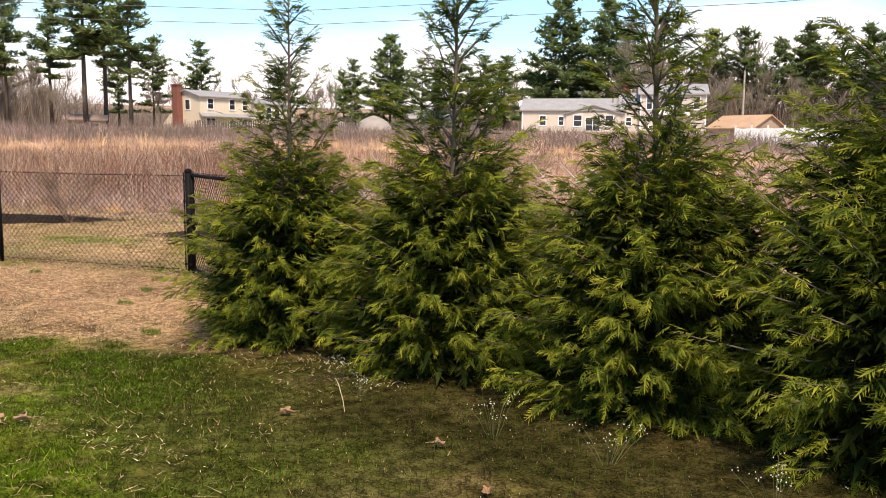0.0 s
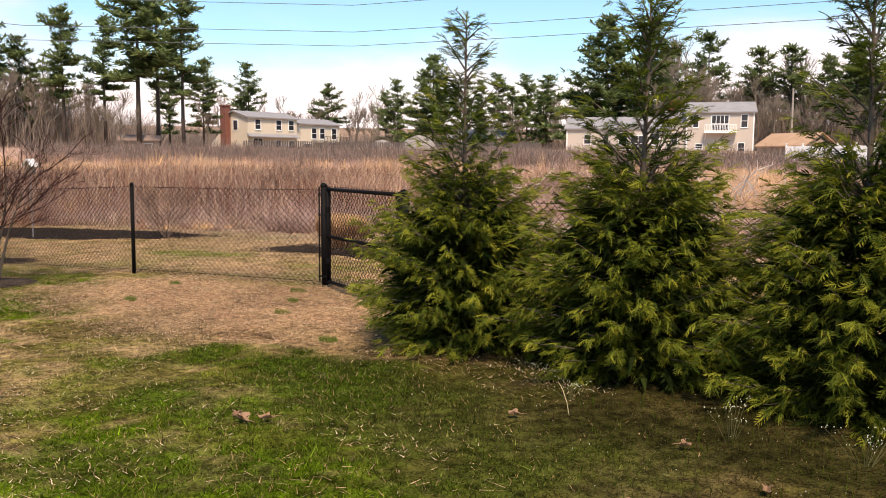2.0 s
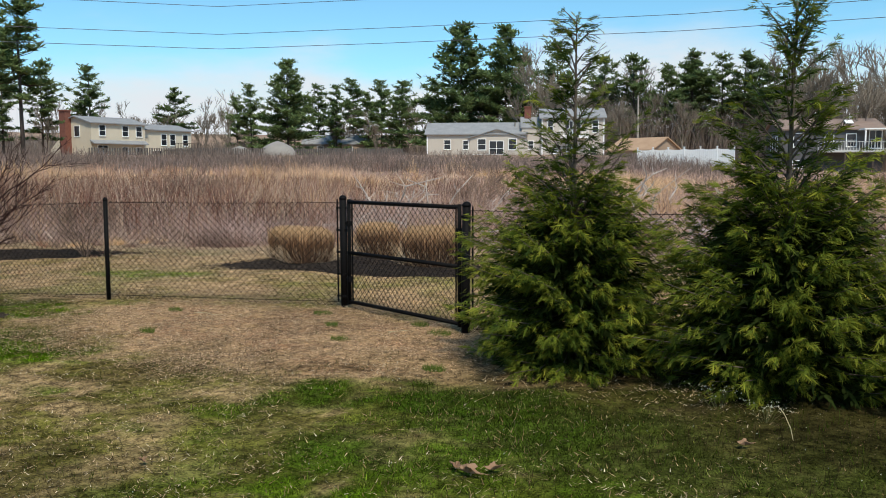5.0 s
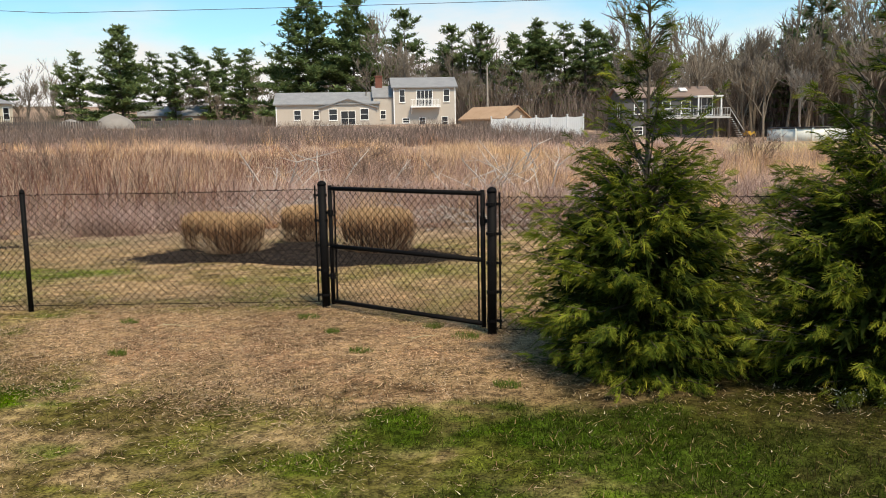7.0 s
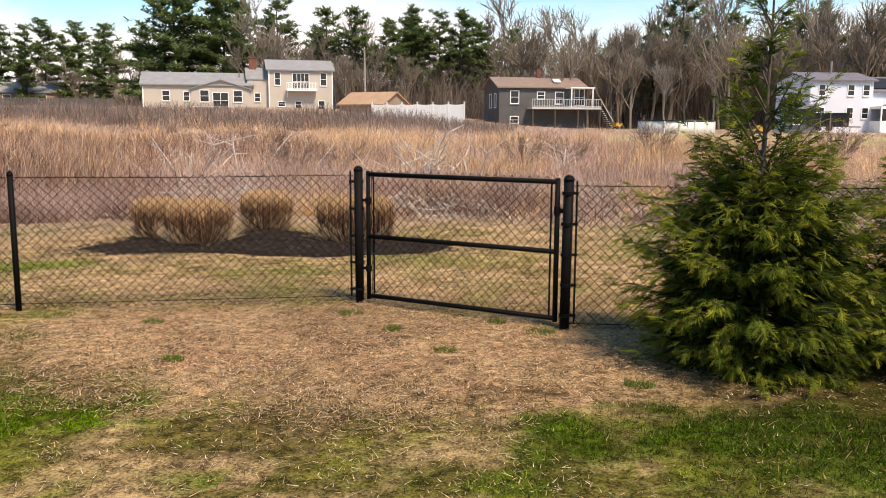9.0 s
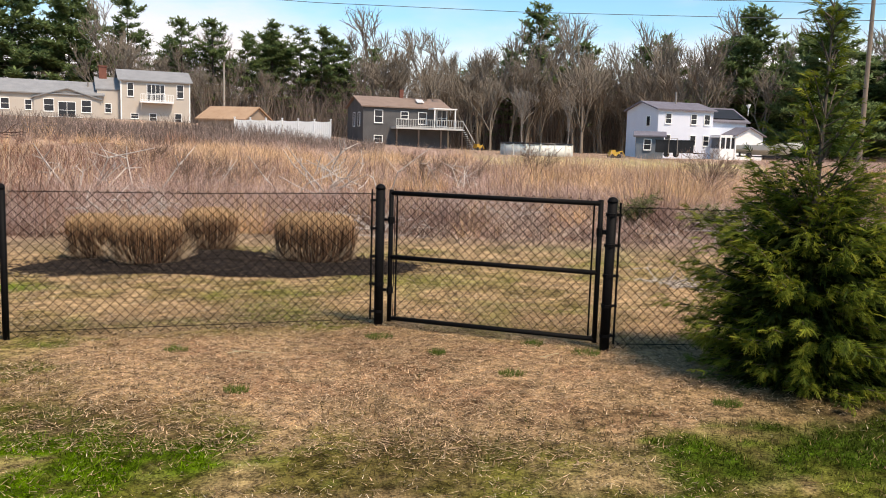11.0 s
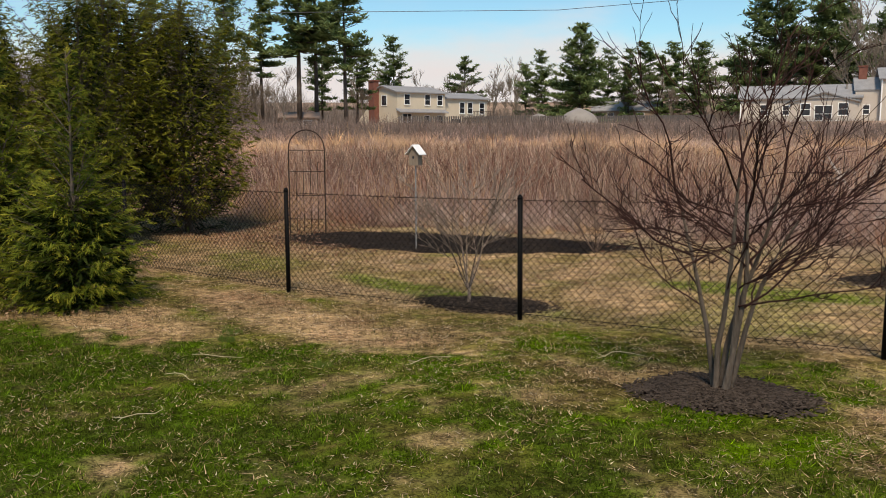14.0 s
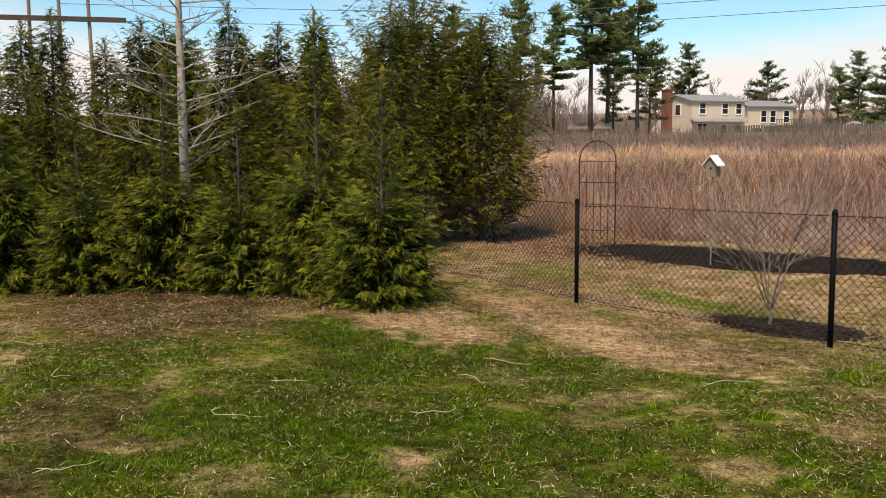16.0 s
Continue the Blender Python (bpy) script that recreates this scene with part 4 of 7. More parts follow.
def long_house():
    """Beige house with a low wing, a stair hall and a two-storey end with a balcony."""
    h = thing("house", -57.75, 105.4, 3.55, "beige sided house with a low wing and a two-storey end", "house", turn=24.5)
    h.scale = (0.98, 0.98, 0.98)
    part("wall", siding_wall(14.6, 8, 3.2), M_BEIGE, h)
    part("roof", gable_roof(14.6, 8, 3.2, 1.7), M_ROOFGREY, h)
    part("wall", siding_wall(3.2, 7, 4.0, x0=14.0, y0=0.3), M_BEIGE, h)
    part("roof", gable_roof(3.4, 7, 4.0, 1.7, 13.9, 0.3, 0.1), M_ROOFGREY, h)
    part("wall", siding_wall(9.0, 8, 5.4, 1.5, 16.9, -0.4), M_BEIGE, h)
    part("roof", gable_roof(9.0, 8, 5.4, 1.5, 16.9, -0.4), M_ROOFGREY, h)
    front_gable(h, 6.4, 7.9, 2.6, 1.2, M_BEIGE, M_ROOFGREY, 3.6)
    window(h, 2.6, 1.0, 0.9, 1.3, 0)
    window(h, 5.4, 1.0, 0.7, 1.2, 0)
    window(h, 7.6, 0.9, 1.1, 1.5, -0.15, 1)
    window(h, 12.1, 0.9, 1.1, 1.5, -0.15, 1)
    door = window(h, 9.3, 0.0, 2.0, 2.1, -0.15, 2)
    tagged(door, "white framed sliding glass door")
    part("railing", railing(6.4, 12.2, -0.5, -0.75, 0.95), M_WHITE, h)
    part("terrace", Geo().box(6.0, -0.6, -1.2, 14.0, 0, -0.76), M_TIMBER, h)
    window(h, 15.0, 1.0, 0.7, 1.1, 0.3)
    window(h, 17.8, 3.3, 0.7, 1.7, -0.4)
    window(h, 24.2, 3.3, 0.8, 1.7, -0.4)
    tagged(window(h, 20.3, 2.7, 2.2, 2.2, -0.4, 4), "white framed balcony door with four panes")
    deck = part("balcony", Geo().box(19.3, -1.6, 2.45, 23.6, -0.4, 2.68), M_WHITE, h)
    part("railing", railing(19.35, 23.55, -1.55, 2.68, 0.95, 0.2), M_WHITE, deck)
    for px in (19.45, 23.45):
        part("brace", Geo().tube([(px, -1.45, 2.45), (px, -0.4, 1.6)], 0.06, 6), M_WHITE, deck)
    window(h, 18.2, 0.35, 0.9, 0.6, -0.4)
    window(h, 20.6, 0.1, 0.8, 0.9, -0.4)
    window(h, 23.9, -0.3, 0.8, 1.4, -0.4)
    part("chimney", Geo().box(14.4, 3.2, 4.0, 15.4, 4.2, 7.2).box(14.3, 3.1, 7.2, 15.5, 4.3, 7.35), M_BRICK, h)
    part("vent_pipe", Geo().tube([(13.0, 2.4, 3.0), (13.0, 2.4, 5.0)], 0.12, 8), M_GREYTARP, h)
    for cx in (0.0, 16.9, 25.78):
        part("corner_board", Geo().box(cx - 0.02, -0.46 if cx > 1 else -0.05, -0.8, cx + 0.14, -0.42 if cx > 1 else -0.01, 5.35 if cx > 1 else 2.85), M_WHITE, h)
    return h


def chimney_house():
    """Cream two-storey house with a brick chimney on its gable and a lower wing with a deck."""
    h = thing("house", -99.0, 80.4, 3.0, "cream two-storey house with a red brick chimney", "house", turn=86)
    h.scale = (1.04, 1.04, 1.04)
    part("wall", siding_wall(8.8, 7.2, 5.2, 0.95), M_CREAM, h)
    part("roof", gable_roof(8.8, 7.2, 5.2, 0.95), M_ROOFGREY, h)
    part("wall", siding_wall(9.0, 7.2, 4.6, 0.9, 8.8, 0.7), M_CREAM, h)
    part("roof", gable_roof(9.0, 7.2, 4.6, 0.9, 8.8, 0.7), M_ROOFGREY, h)
    g = Geo()
    g.add([(-0.2, 0.05, 2.9), (8.8, 0.05, 2.9), (8.8, -0.9, 2.4), (-0.2, -0.9, 2.4), (-0.2, 0.05, 2.75), (8.8, 0.05, 2.75), (8.8, -0.9, 2.28), (-0.2, -0.9, 2.28)],
          [(3, 2, 1, 0), (4, 5, 6, 7), (0, 1, 5, 4), (1, 2, 6, 5), (2, 3, 7, 6), (3, 0, 4, 7)])
    part("porch_roof", g, M_ROOFGREY, h)
    for x in (1.3, 5.0, 7.3):
        window(h, x, 3.5, 0.9, 1.4)
    for x in (5.0, 7.3):
        window(h, x, 0.6, 0.8, 1.3)
    window(h, 1.0, 0.0, 1.5, 2.1, 0, 2)
    window(h, 10.6, 0.3, 1.6, 1.2, 0.7, 2)
    for x in (12.2, 13.8, 16.2):
        window(h, x, 2.4, 0.9, 1.6, 0.7)
    deck = part("deck", Geo().box(12.8, -1.8, 1.5, 17.8, 0.7, 1.75), M_DARKWOOD, h)
    part("railing", railing(12.8, 17.8, -1.75, 1.75), M_DARKWOOD, deck)
    for px in (13.0, 15.3, 17.6):
        part("deck_post", Geo().box(px - 0.08, -1.8, -1, px + 0.08, -1.64, 1.5), M_DARKWOOD, deck)
    side_window(h, 2.6, 3.4, 1.2, 1.4)
    part("chimney", Geo().box(-0.9, 4.6, -1, 0.0, 6.0, 6.9).box(-1.0, 4.5, 6.9, 0.1, 6.1, 7.1), M_BRICK, h)
    part("lean_to", Geo().add([(0, 7.2, -1), (0, 10.4, -1), (0, 7.2, 3.4), (0, 10.4, 1.2), (8, 7.2, -1), (8, 10.4, -1), (8, 7.2, 3.4), (8, 10.4, 1.2)],
                              [(0, 2, 3, 1), (4, 5, 7, 6), (2, 6, 7, 3), (1, 3, 7, 5), (0, 4, 6, 2)]), M_CREAM, h)
    return h


def deck_house():
    """Weathered shingle house with a long white deck."""
    h = thing("house", -10.9, 115.0, 1.7, "grey shingled house with a brown roof and white deck", "house", turn=20)
    h.scale = (1.07, 1.07, 1.07)
    part("wall", siding_wall(11.4, 8.4, 4.5, 1.3), M_GREYWOOD, h)
    part("roof", gable_roof(11.4, 8.4, 4.5, 1.3), M_ROOFBROWN, h)
    for y in (1.6, 4.2):
        side_window(h, y, 2.0, 0.9, 1.7)
    window(h, 1.5, 2.5, 1.0, 1.5)
    window(h, 5.0, 3.1, 0.9, 0.8)
    window(h, 7.4, 2.5, 1.0, 1.4)
    window(h, 9.9, 2.3, 1.3, 2.0, 0, 2)
    window(h, 1.5, 0.0, 1.0, 0.8)
    deck = part("deck", Geo().box(3.6, -2.6, 1.75, 12.6, 0, 2.0), M_DECKWHITE, h)
    part("railing", railing(3.6, 12.6, -2.55, 2.0, 1.0, 0.32), M_DECKWHITE, deck)
    for px in (3.7, 6.6, 9.6, 12.5):
        part("deck_post", Geo().box(px - 0.09, -2.6, -1.2, px + 0.09, -2.42, 1.75), M_DARKWOOD, deck)
    g = Geo()
    for k in range(10):
        g.box(12.6 + 0.16 * k, -2.6, 1.75 - 0.26 * k, 12.8 + 0.16 * k, -1.4, 1.83 - 0.26 * k)
    g.add([(12.6, -2.62, 2.9), (14.3, -2.62, 0.3), (14.3, -2.62, 0.16), (12.6, -2.62, 2.76), (12.6, -2.55, 2.9), (14.3, -2.55, 0.3), (14.3, -2.55, 0.16), (12.6, -2.55, 2.76)],
          [(0, 1, 2, 3), (7, 6, 5, 4), (0, 4, 5, 1), (2, 6, 7, 3), (1, 5, 6, 2), (3, 7, 4, 0)])
    part("stair", g, M_DECKWHITE, deck)
    part("porch", Geo().box(8.6, -2.4, 4.35, 11.8, 0, 4.5).box(8.7, -2.35, 2.0, 8.85, -2.2, 4.35).box(11.5, -2.35, 2.0, 11.65, -2.2, 4.35), M_WHITE, h)
    part("skylight", Geo().add([(7.6, 1.3, 5.2), (8.5, 1.3, 5.2), (8.5, 2.3, 5.62), (7.6, 2.3, 5.62), (7.6, 1.25, 5.3), (8.5, 1.25, 5.3), (8.5, 2.25, 5.72), (7.6, 2.25, 5.72)],
                               [(4, 5, 6, 7), (0, 1, 5, 4), (1, 2, 6, 5), (2, 3, 7, 6), (3, 0, 4, 7)]), M_WHITE, h)
    part("chimney", Geo().box(6.0, 4.0, 5.6, 6.5, 4.5, 7.0), M_BRICK, h)
    return h


def blue_house():
    """Pale blue two-storey house with a lower wing and a sun porch."""
    h = thing("house", 25.2, 99.8, 1.2, "pale blue two-storey house with a white sun porch", "house", turn=16)
    part("wall", siding_wall(7.4, 7.6, 5.3, 0.95), M_BLUE, h)
    part("roof", gable_roof(7.4, 7.6, 5.3, 0.95), M_ROOFDARK, h)
    part("wall", siding_wall(5.2, 6.6, 4.2, 1.6, 7.4, 0.8), M_BLUE, h)
    part("roof", gable_roof(5.2, 6.6, 4.2, 1.6, 7.4, 0.8), M_ROOFDARK, h)
    for x in (1.0, 4.4, 6.2):
        window(h, x, 3.7, 0.7, 1.1)
        window(h, x, 1.2, 0.7, 1.1)
    for y in (1.6, 4.2):
        side_window(h, y, 1.0, 0.8, 1.1)
    side_window(h, 1.8, 3.4, 0.8, 1.1)
    part("ridge_pipe", Geo().tube([(4.0, 3.0, 5.8), (4.0, 3.0, 7.6)], 0.12, 8), M_GREYTARP, h)
    porch = part("sun_porch", Geo().box(7.2, -2.0, -1, 13.0, 0.8, 0.9).box(7.2, -2.0, 2.2, 13.0, 0.8, 2.5), M_WHITE, h)
    for k in range(9):
        px = 7.2 + 5.66 * k / 8
        part("porch_post", Geo().box(px, -2.0, 0.9, px + 0.14, -1.86, 2.2), M_WHITE, porch)
    part("porch_glass", Geo().box(7.3, -1.9, 0.9, 12.9, -1.86, 2.2), M_GLASS, porch)
    front_gable(h, 9.2, 3.8, 2.5, 0.9, M_WHITE, M_ROOFDARK, 0.8, -2.1)
    part("solar_panel", Geo().add([(8.0, 0.9, 4.45), (12.4, 0.9, 4.45), (12.4, 3.4, 5.68), (8.0, 3.4, 5.68), (8.0, 0.85, 4.55), (12.4, 0.85, 4.55), (12.4, 3.35, 5.78), (8.0, 3.35, 5.78)],
                                  [(4, 5, 6, 7), (0, 1, 5, 4), (1, 2, 6, 5), (2, 3, 7, 6), (3, 0, 4, 7)]), M_BLACK, h)
    part("dish", Geo().tube([(12.6, 0.6, 5.0), (12.6, 0.6, 5.9)], 0.04, 6).tube([(12.6, 0.5, 5.9), (12.6, 0.6, 6.3)], [0.1, 0.3], 8), M_WHITE, h)
    return h


def cabin(name, x, y, z, turn, w, d, wall_h, ridge, wall, roof, label, windows=(), over=0.3):
    h = thing(name, x, y, z, label, "house" if "house" in name else "shed", turn=turn)
    part("wall", siding_wall(w, d, wall_h, ridge), wall, h)
    part("roof", gable_roof(w, d, wall_h, ridge, over=over), roof, h)
    for wx, wz, ww, wh in windows:
        window(h, wx, wz, ww, wh)
    return h


long_house()
chimney_house()
deck_house()
blue_house()
cabin("low_house", -107.7, 138.7, 4.6, 37, 13, 7, 2.4, 1.8, M_TANWALL, M_ROOFGREY, "low tan house with a grey roof among trees", ((3, 0.7, 1.2, 1.2), (6, 0.7, 1.2, 1.2), (9, 0.7, 1.2, 1.2)))
cabin("red_house", 3.7, 150, 3.0, -4, 8, 6, 2.6, 1.7, M_RED, M_ROOFBROWN, "dark red house with a brown roof", ((1.5, 0.8, 0.9, 1.2), (4.6, 0.8, 0.9, 1.2)))
cabin("tan_roof_house", -31.0, 107.2, 2.8, -20, 6.8, 6, 1.2, 1.5, M_TANWALL, M_ROOFTAN, "low building with a tan shingle roof")
cabin("field_shed", -85.5, 52.0, 2.5, 57, 4.2, 3.0, 1.5, 0.5, M_TANWALL, M_ROOFBROWN, "small brown shed at the edge of the woods", ((2.6, 0.3, 0.9, 0.8),))
cabin("slate_shed", 21.8, 95.6, 1.05, -12, 3.0, 2.6, 2.2, 0.4, M_SHEDBLUE, M_ROOFDARK, "slate blue garden shed with a white window", ((0.9, 0.7, 0.7, 1.1),))


def vinyl_fence():
    """White fence with a scalloped top."""
    f = thing("vinyl_fence", -23.2, 94.2, 1.75, "white board fence with a scalloped top", "fence", turn=-10)
    bays = 6
    for k in range(bays):
        x0 = 11.1 * k / bays
        w = 11.1 / bays
        for b in range(8):
            u = (b + 0.5) / 8
            top = 1.9 + 0.1 * (2 * u - 1) ** 2
            part("board", Geo().box(x0 + w * b / 8, -0.02, -0.4, x0 + w * (b + 1) / 8 - 0.012, 0.02, top), M_WHITE, f)
    for k in range(bays + 1):
        x = 11.1 * k / bays
        part("post", Geo().box(x - 0.06, -0.06, -0.4, x + 0.06, 0.06, 2.16).box(x - 0.09, -0.09, 2.16, x + 0.09, 0.09, 2.24), M_WHITE, f)


def stockade():
    """Grey board fence along the back of the field."""
    f = thing("stockade_fence", -86, 70, 3.0, "weathered grey board fence behind the field", "fence")
    pts = [(-86, 70), (-78, 84), (-66, 94), (-57, 98)]
    g = Geo()
    for (ax, ay), (bx, by) in zip(pts[:-1], pts[1:]):
        n = int(math.hypot(bx - ax, by - ay) / 0.3)
        for k in range(n):
            x, y = ax + (bx - ax) * k / n, ay + (by - ay) * k / n
            z = gz(x, y)
            g.box(x - 86 * -1 - 0.14, y - 70 - 0.02, z - 3.3, x + 86 + 0.14, y - 70 + 0.02, z - 3 + 0.95 + rng.uniform(-0.05, 0.05))
    tagged(part("board", g, M_GREYFENCE, f), kind="stuff")


vinyl_fence()
stockade()


def dome(x, y, w, h, label):
    t = thing("tarp_mound", x, y, gz(x, y) - 0.1, label, "mound")
    g = Geo()
    n, m = 14, 6
    verts = [(w * math.cos(2 * math.pi * i / n) * math.cos(j / m * math.pi / 2) * (1 + 0.06 * math.sin(3 * i)), w * 0.8 * math.sin(2 * math.pi * i / n) * math.cos(j / m * math.pi / 2), h * (0.55 * j / m + 0.45 * math.sin(j / m * math.pi / 2))) for j in range(m) for i in range(n)] + [(0, 0, h)]
    faces = [(j * n + i, j * n + (i + 1) % n, (j + 1) * n + (i + 1) % n, (j + 1) * n + i) for j in range(m - 1) for i in range(n)]
    faces += [((m - 1) * n + i, (m - 1) * n + (i + 1) % n, m * n) for i in range(n)]
    g.add(verts, faces)
    part("cover", g, M_GREYTARP, t, smooth_faces=True)


dome(-72.5, 89.9, 2.9, 2.1, "large grey tarp-covered mound behind the field")
dome(-77.6, 87.8, 2.2, 1.4, "small grey tarp-covered mound behind the field")


def pool():
    p = thing("above_ground_pool", 10.8, 97.4, 0.75, "round white-walled above-ground swimming pool", "pool")
    g = Geo().tube([(0, 0, -0.4), (0, 0, 1.25)], 4.1, 32)
    part("wall", g, M_HULL, p, smooth_faces=True)
    part("rim", Geo().tube([(4.1 * math.cos(a * math.pi / 16), 4.1 * math.sin(a * math.pi / 16), 1.27) for a in range(33)], 0.1, 6), M_BLACK, p)
    for k in range(16):
        a = 2 * math.pi * k / 16
        part("upright", Geo().box(4.1 * math.cos(a) - 0.08, 4.1 * math.sin(a) - 0.08, -0.4, 4.1 * math.cos(a) + 0.08, 4.1 * math.sin(a) + 0.08, 1.25), M_HULL, p)


def boat():
    b = thing("motor_boat", 33.5, 87.8, 1.3, "cream motor boat stored on a trailer", "boat", turn=-20)
    secs = [(-2.9, 0.85, 0.35, 1.15), (-1.5, 1.05, 0.2, 1.2), (0.5, 1.1, 0.15, 1.3), (2.0, 0.8, 0.3, 1.5), (3.1, 0.25, 0.8, 1.65), (3.5, 0.03, 1.3, 1.72)]
    verts, faces = [], []
    for x, w, k, t in secs:
        verts += [(x, -w, t), (x, -w * 0.85, (k + t) / 2), (x, 0, k), (x, w * 0.85, (k + t) / 2), (x, w, t)]
    for i in range(len(secs) - 1):
        for j in range(4):
            faces.append((i * 5 + j, i * 5 + j + 1, i * 5 + j + 6, i * 5 + j + 5))
        faces.append((i * 5 + 4, i * 5, i * 5 + 5, i * 5 + 9))
    faces.append((0, 4, 3, 2, 1))
    g = Geo()
    g.add(verts, faces)
    part("hull", g, M_HULL, b)
    part("windscreen", Geo().box(-0.2, -0.8, 1.3, 0.0, 0.8, 1.75), M_GLASS, b)
    tr = part("trailer", Geo().box(-2.8, -0.7, -0.05, 3.6, -0.6, 0.1).box(-2.8, 0.6, -0.05, 3.6, 0.7, 0.1).box(-2.6, -0.7, 0.1, -2.4, 0.7, 0.4).box(1.0, -0.6, 0.1, 1.2, 0.6, 0.3), M_BLACK, b)
    for s in (-0.85, 0.85):
        part("wheel", Geo().tube([(-1.6, s - 0.1, 0.1), (-1.6, s + 0.1, 0.1)], 0.32, 14), M_BLACK, tr)


def trailer():
    t = thing("box_trailer", 23.1, 92.0, 1.0, "dark covered utility trailer with a frame gate", "trailer", turn=-15)
    part("body", Geo().box(0, 0, 0.45, 4.0, 1.9, 1.75).box(-0.05, -0.05, 1.75, 4.05, 1.95, 1.85), M_BLACK, t)
    for x in (1.2, 2.2):
        part("wheel", Geo().tube([(x, -0.1, 0.3), (x, 0.12, 0.3)], 0.33, 14), M_BLACK, t)
    part("hitch", Geo().box(4.0, 0.85, 0.4, 5.1, 1.05, 0.5), M_BLACK, t)
    part("tail_frame", Geo().tube([(1.4, -0.2, 0.3), (1.4, -0.2, 2.0), (2.3, -0.2, 2.0), (2.3, -0.2, 0.3)], 0.05, 6), M_GREYTARP, t)


def machine(x, y, turn, label):
    m = thing("small_loader", x, y, gz(x, y), label, "machine", turn=turn)
    m.scale = (0.8, 0.8, 0.8)
    part("body", Geo().box(-0.8, -0.5, 0.35, 0.6, 0.5, 0.85).box(-0.6, -0.4, 0.85, 0.0, 0.4, 1.15), M_YELLOW, m)
    for px in (-0.55, 0.45):
        for py in (-0.6, 0.5):
            part("wheel", Geo().tube([(px, py, 0.3), (px, py + 0.12, 0.3)], 0.3, 12), M_BLACK, m)
    part("arm", Geo().tube([(0.5, 0, 0.8), (1.1, 0, 1.0), (1.5, 0, 0.3)], 0.09, 6), M_YELLOW, m)


pool()
boat()
trailer()
machine(19.0, 93.5, 10, "yellow compact loader parked on the grass")
machine(5.2, 125.0, 40, "yellow machine parked below the red house")


# ---- power line ----
def utility_pole(x, y, h, label, arm=2.4, turn=0, wood=M_TIMBER):
    p = thing("utility_pole", x, y, gz(x, y), label, "utility pole", turn=turn)
    part("pole", Geo().tube([(0, 0, -0.5), (0.02, 0, h * 0.5), (0, 0, h)], [0.16, 0.14, 0.11], 10), wood, p)
    if arm:
        part("crossarm", Geo().box(-arm / 2, -0.16, h - 0.75, arm / 2, -0.04, h - 0.6), M_TIMBER, p)
        for s in (-0.45, 0.0, 0.45):
            part("insulator", Geo().tube([(arm * s, -0.1, h - 0.6), (arm * s, -0.1, h - 0.45)], [0.05, 0.03], 8), M_GREYTARP, p)


utility_pole(26.4, 53.5, 13.4, "weathered wooden utility pole with a crossarm", turn=30)
utility_pole(-31.3, 121.0, 8.8, "slim pale wooden pole beside the house", 0, 0, M_PALE)
frame_pole = thing("transmission_frame", -60.5, -1.0, 0.0, "wooden frame of a power line with a long crossarm", "utility pole", turn=80)
for s in (-1.9, 0.0, 1.9):
    part("pole", Geo().tube([(s, 0, -0.5), (s * 0.9, 0, 13.2)], [0.15, 0.1], 8), M_TIMBER, frame_pole)
part("crossarm", Geo().box(-4.0, -0.3, 9.9, 4.0, -0.1, 10.2), M_DARKWOOD, frame_pole)


def cable(pts, r=0.03):
    pts = [Vector(p) for p in pts]
    base = pts[0]
    t = thing("power_cable", *base, "thin dark overhead power cable", "cable", "overhead power line")
    way = []
    for a, b in zip(pts[:-1], pts[1:]):
        for k in range(4):
            way.append(a.lerp(b, k / 4) - base)
    way.append(pts[-1] - base)
    part("wire", Geo().tube(way, r, 5, cap=False), M_CABLE, t)


LINE = [(-60.5, -1.0), (-54.4, 27.7), (-38.0, 44.0), (-26.0, 47.8), (-8.0, 52.7), (5.0, 54.0), (26.4, 53.2), (60.0, 44.0)]
for level in (10.0, 11.0, 12.9):
    cable([(x, y, level) for x, y in LINE], 0.02)


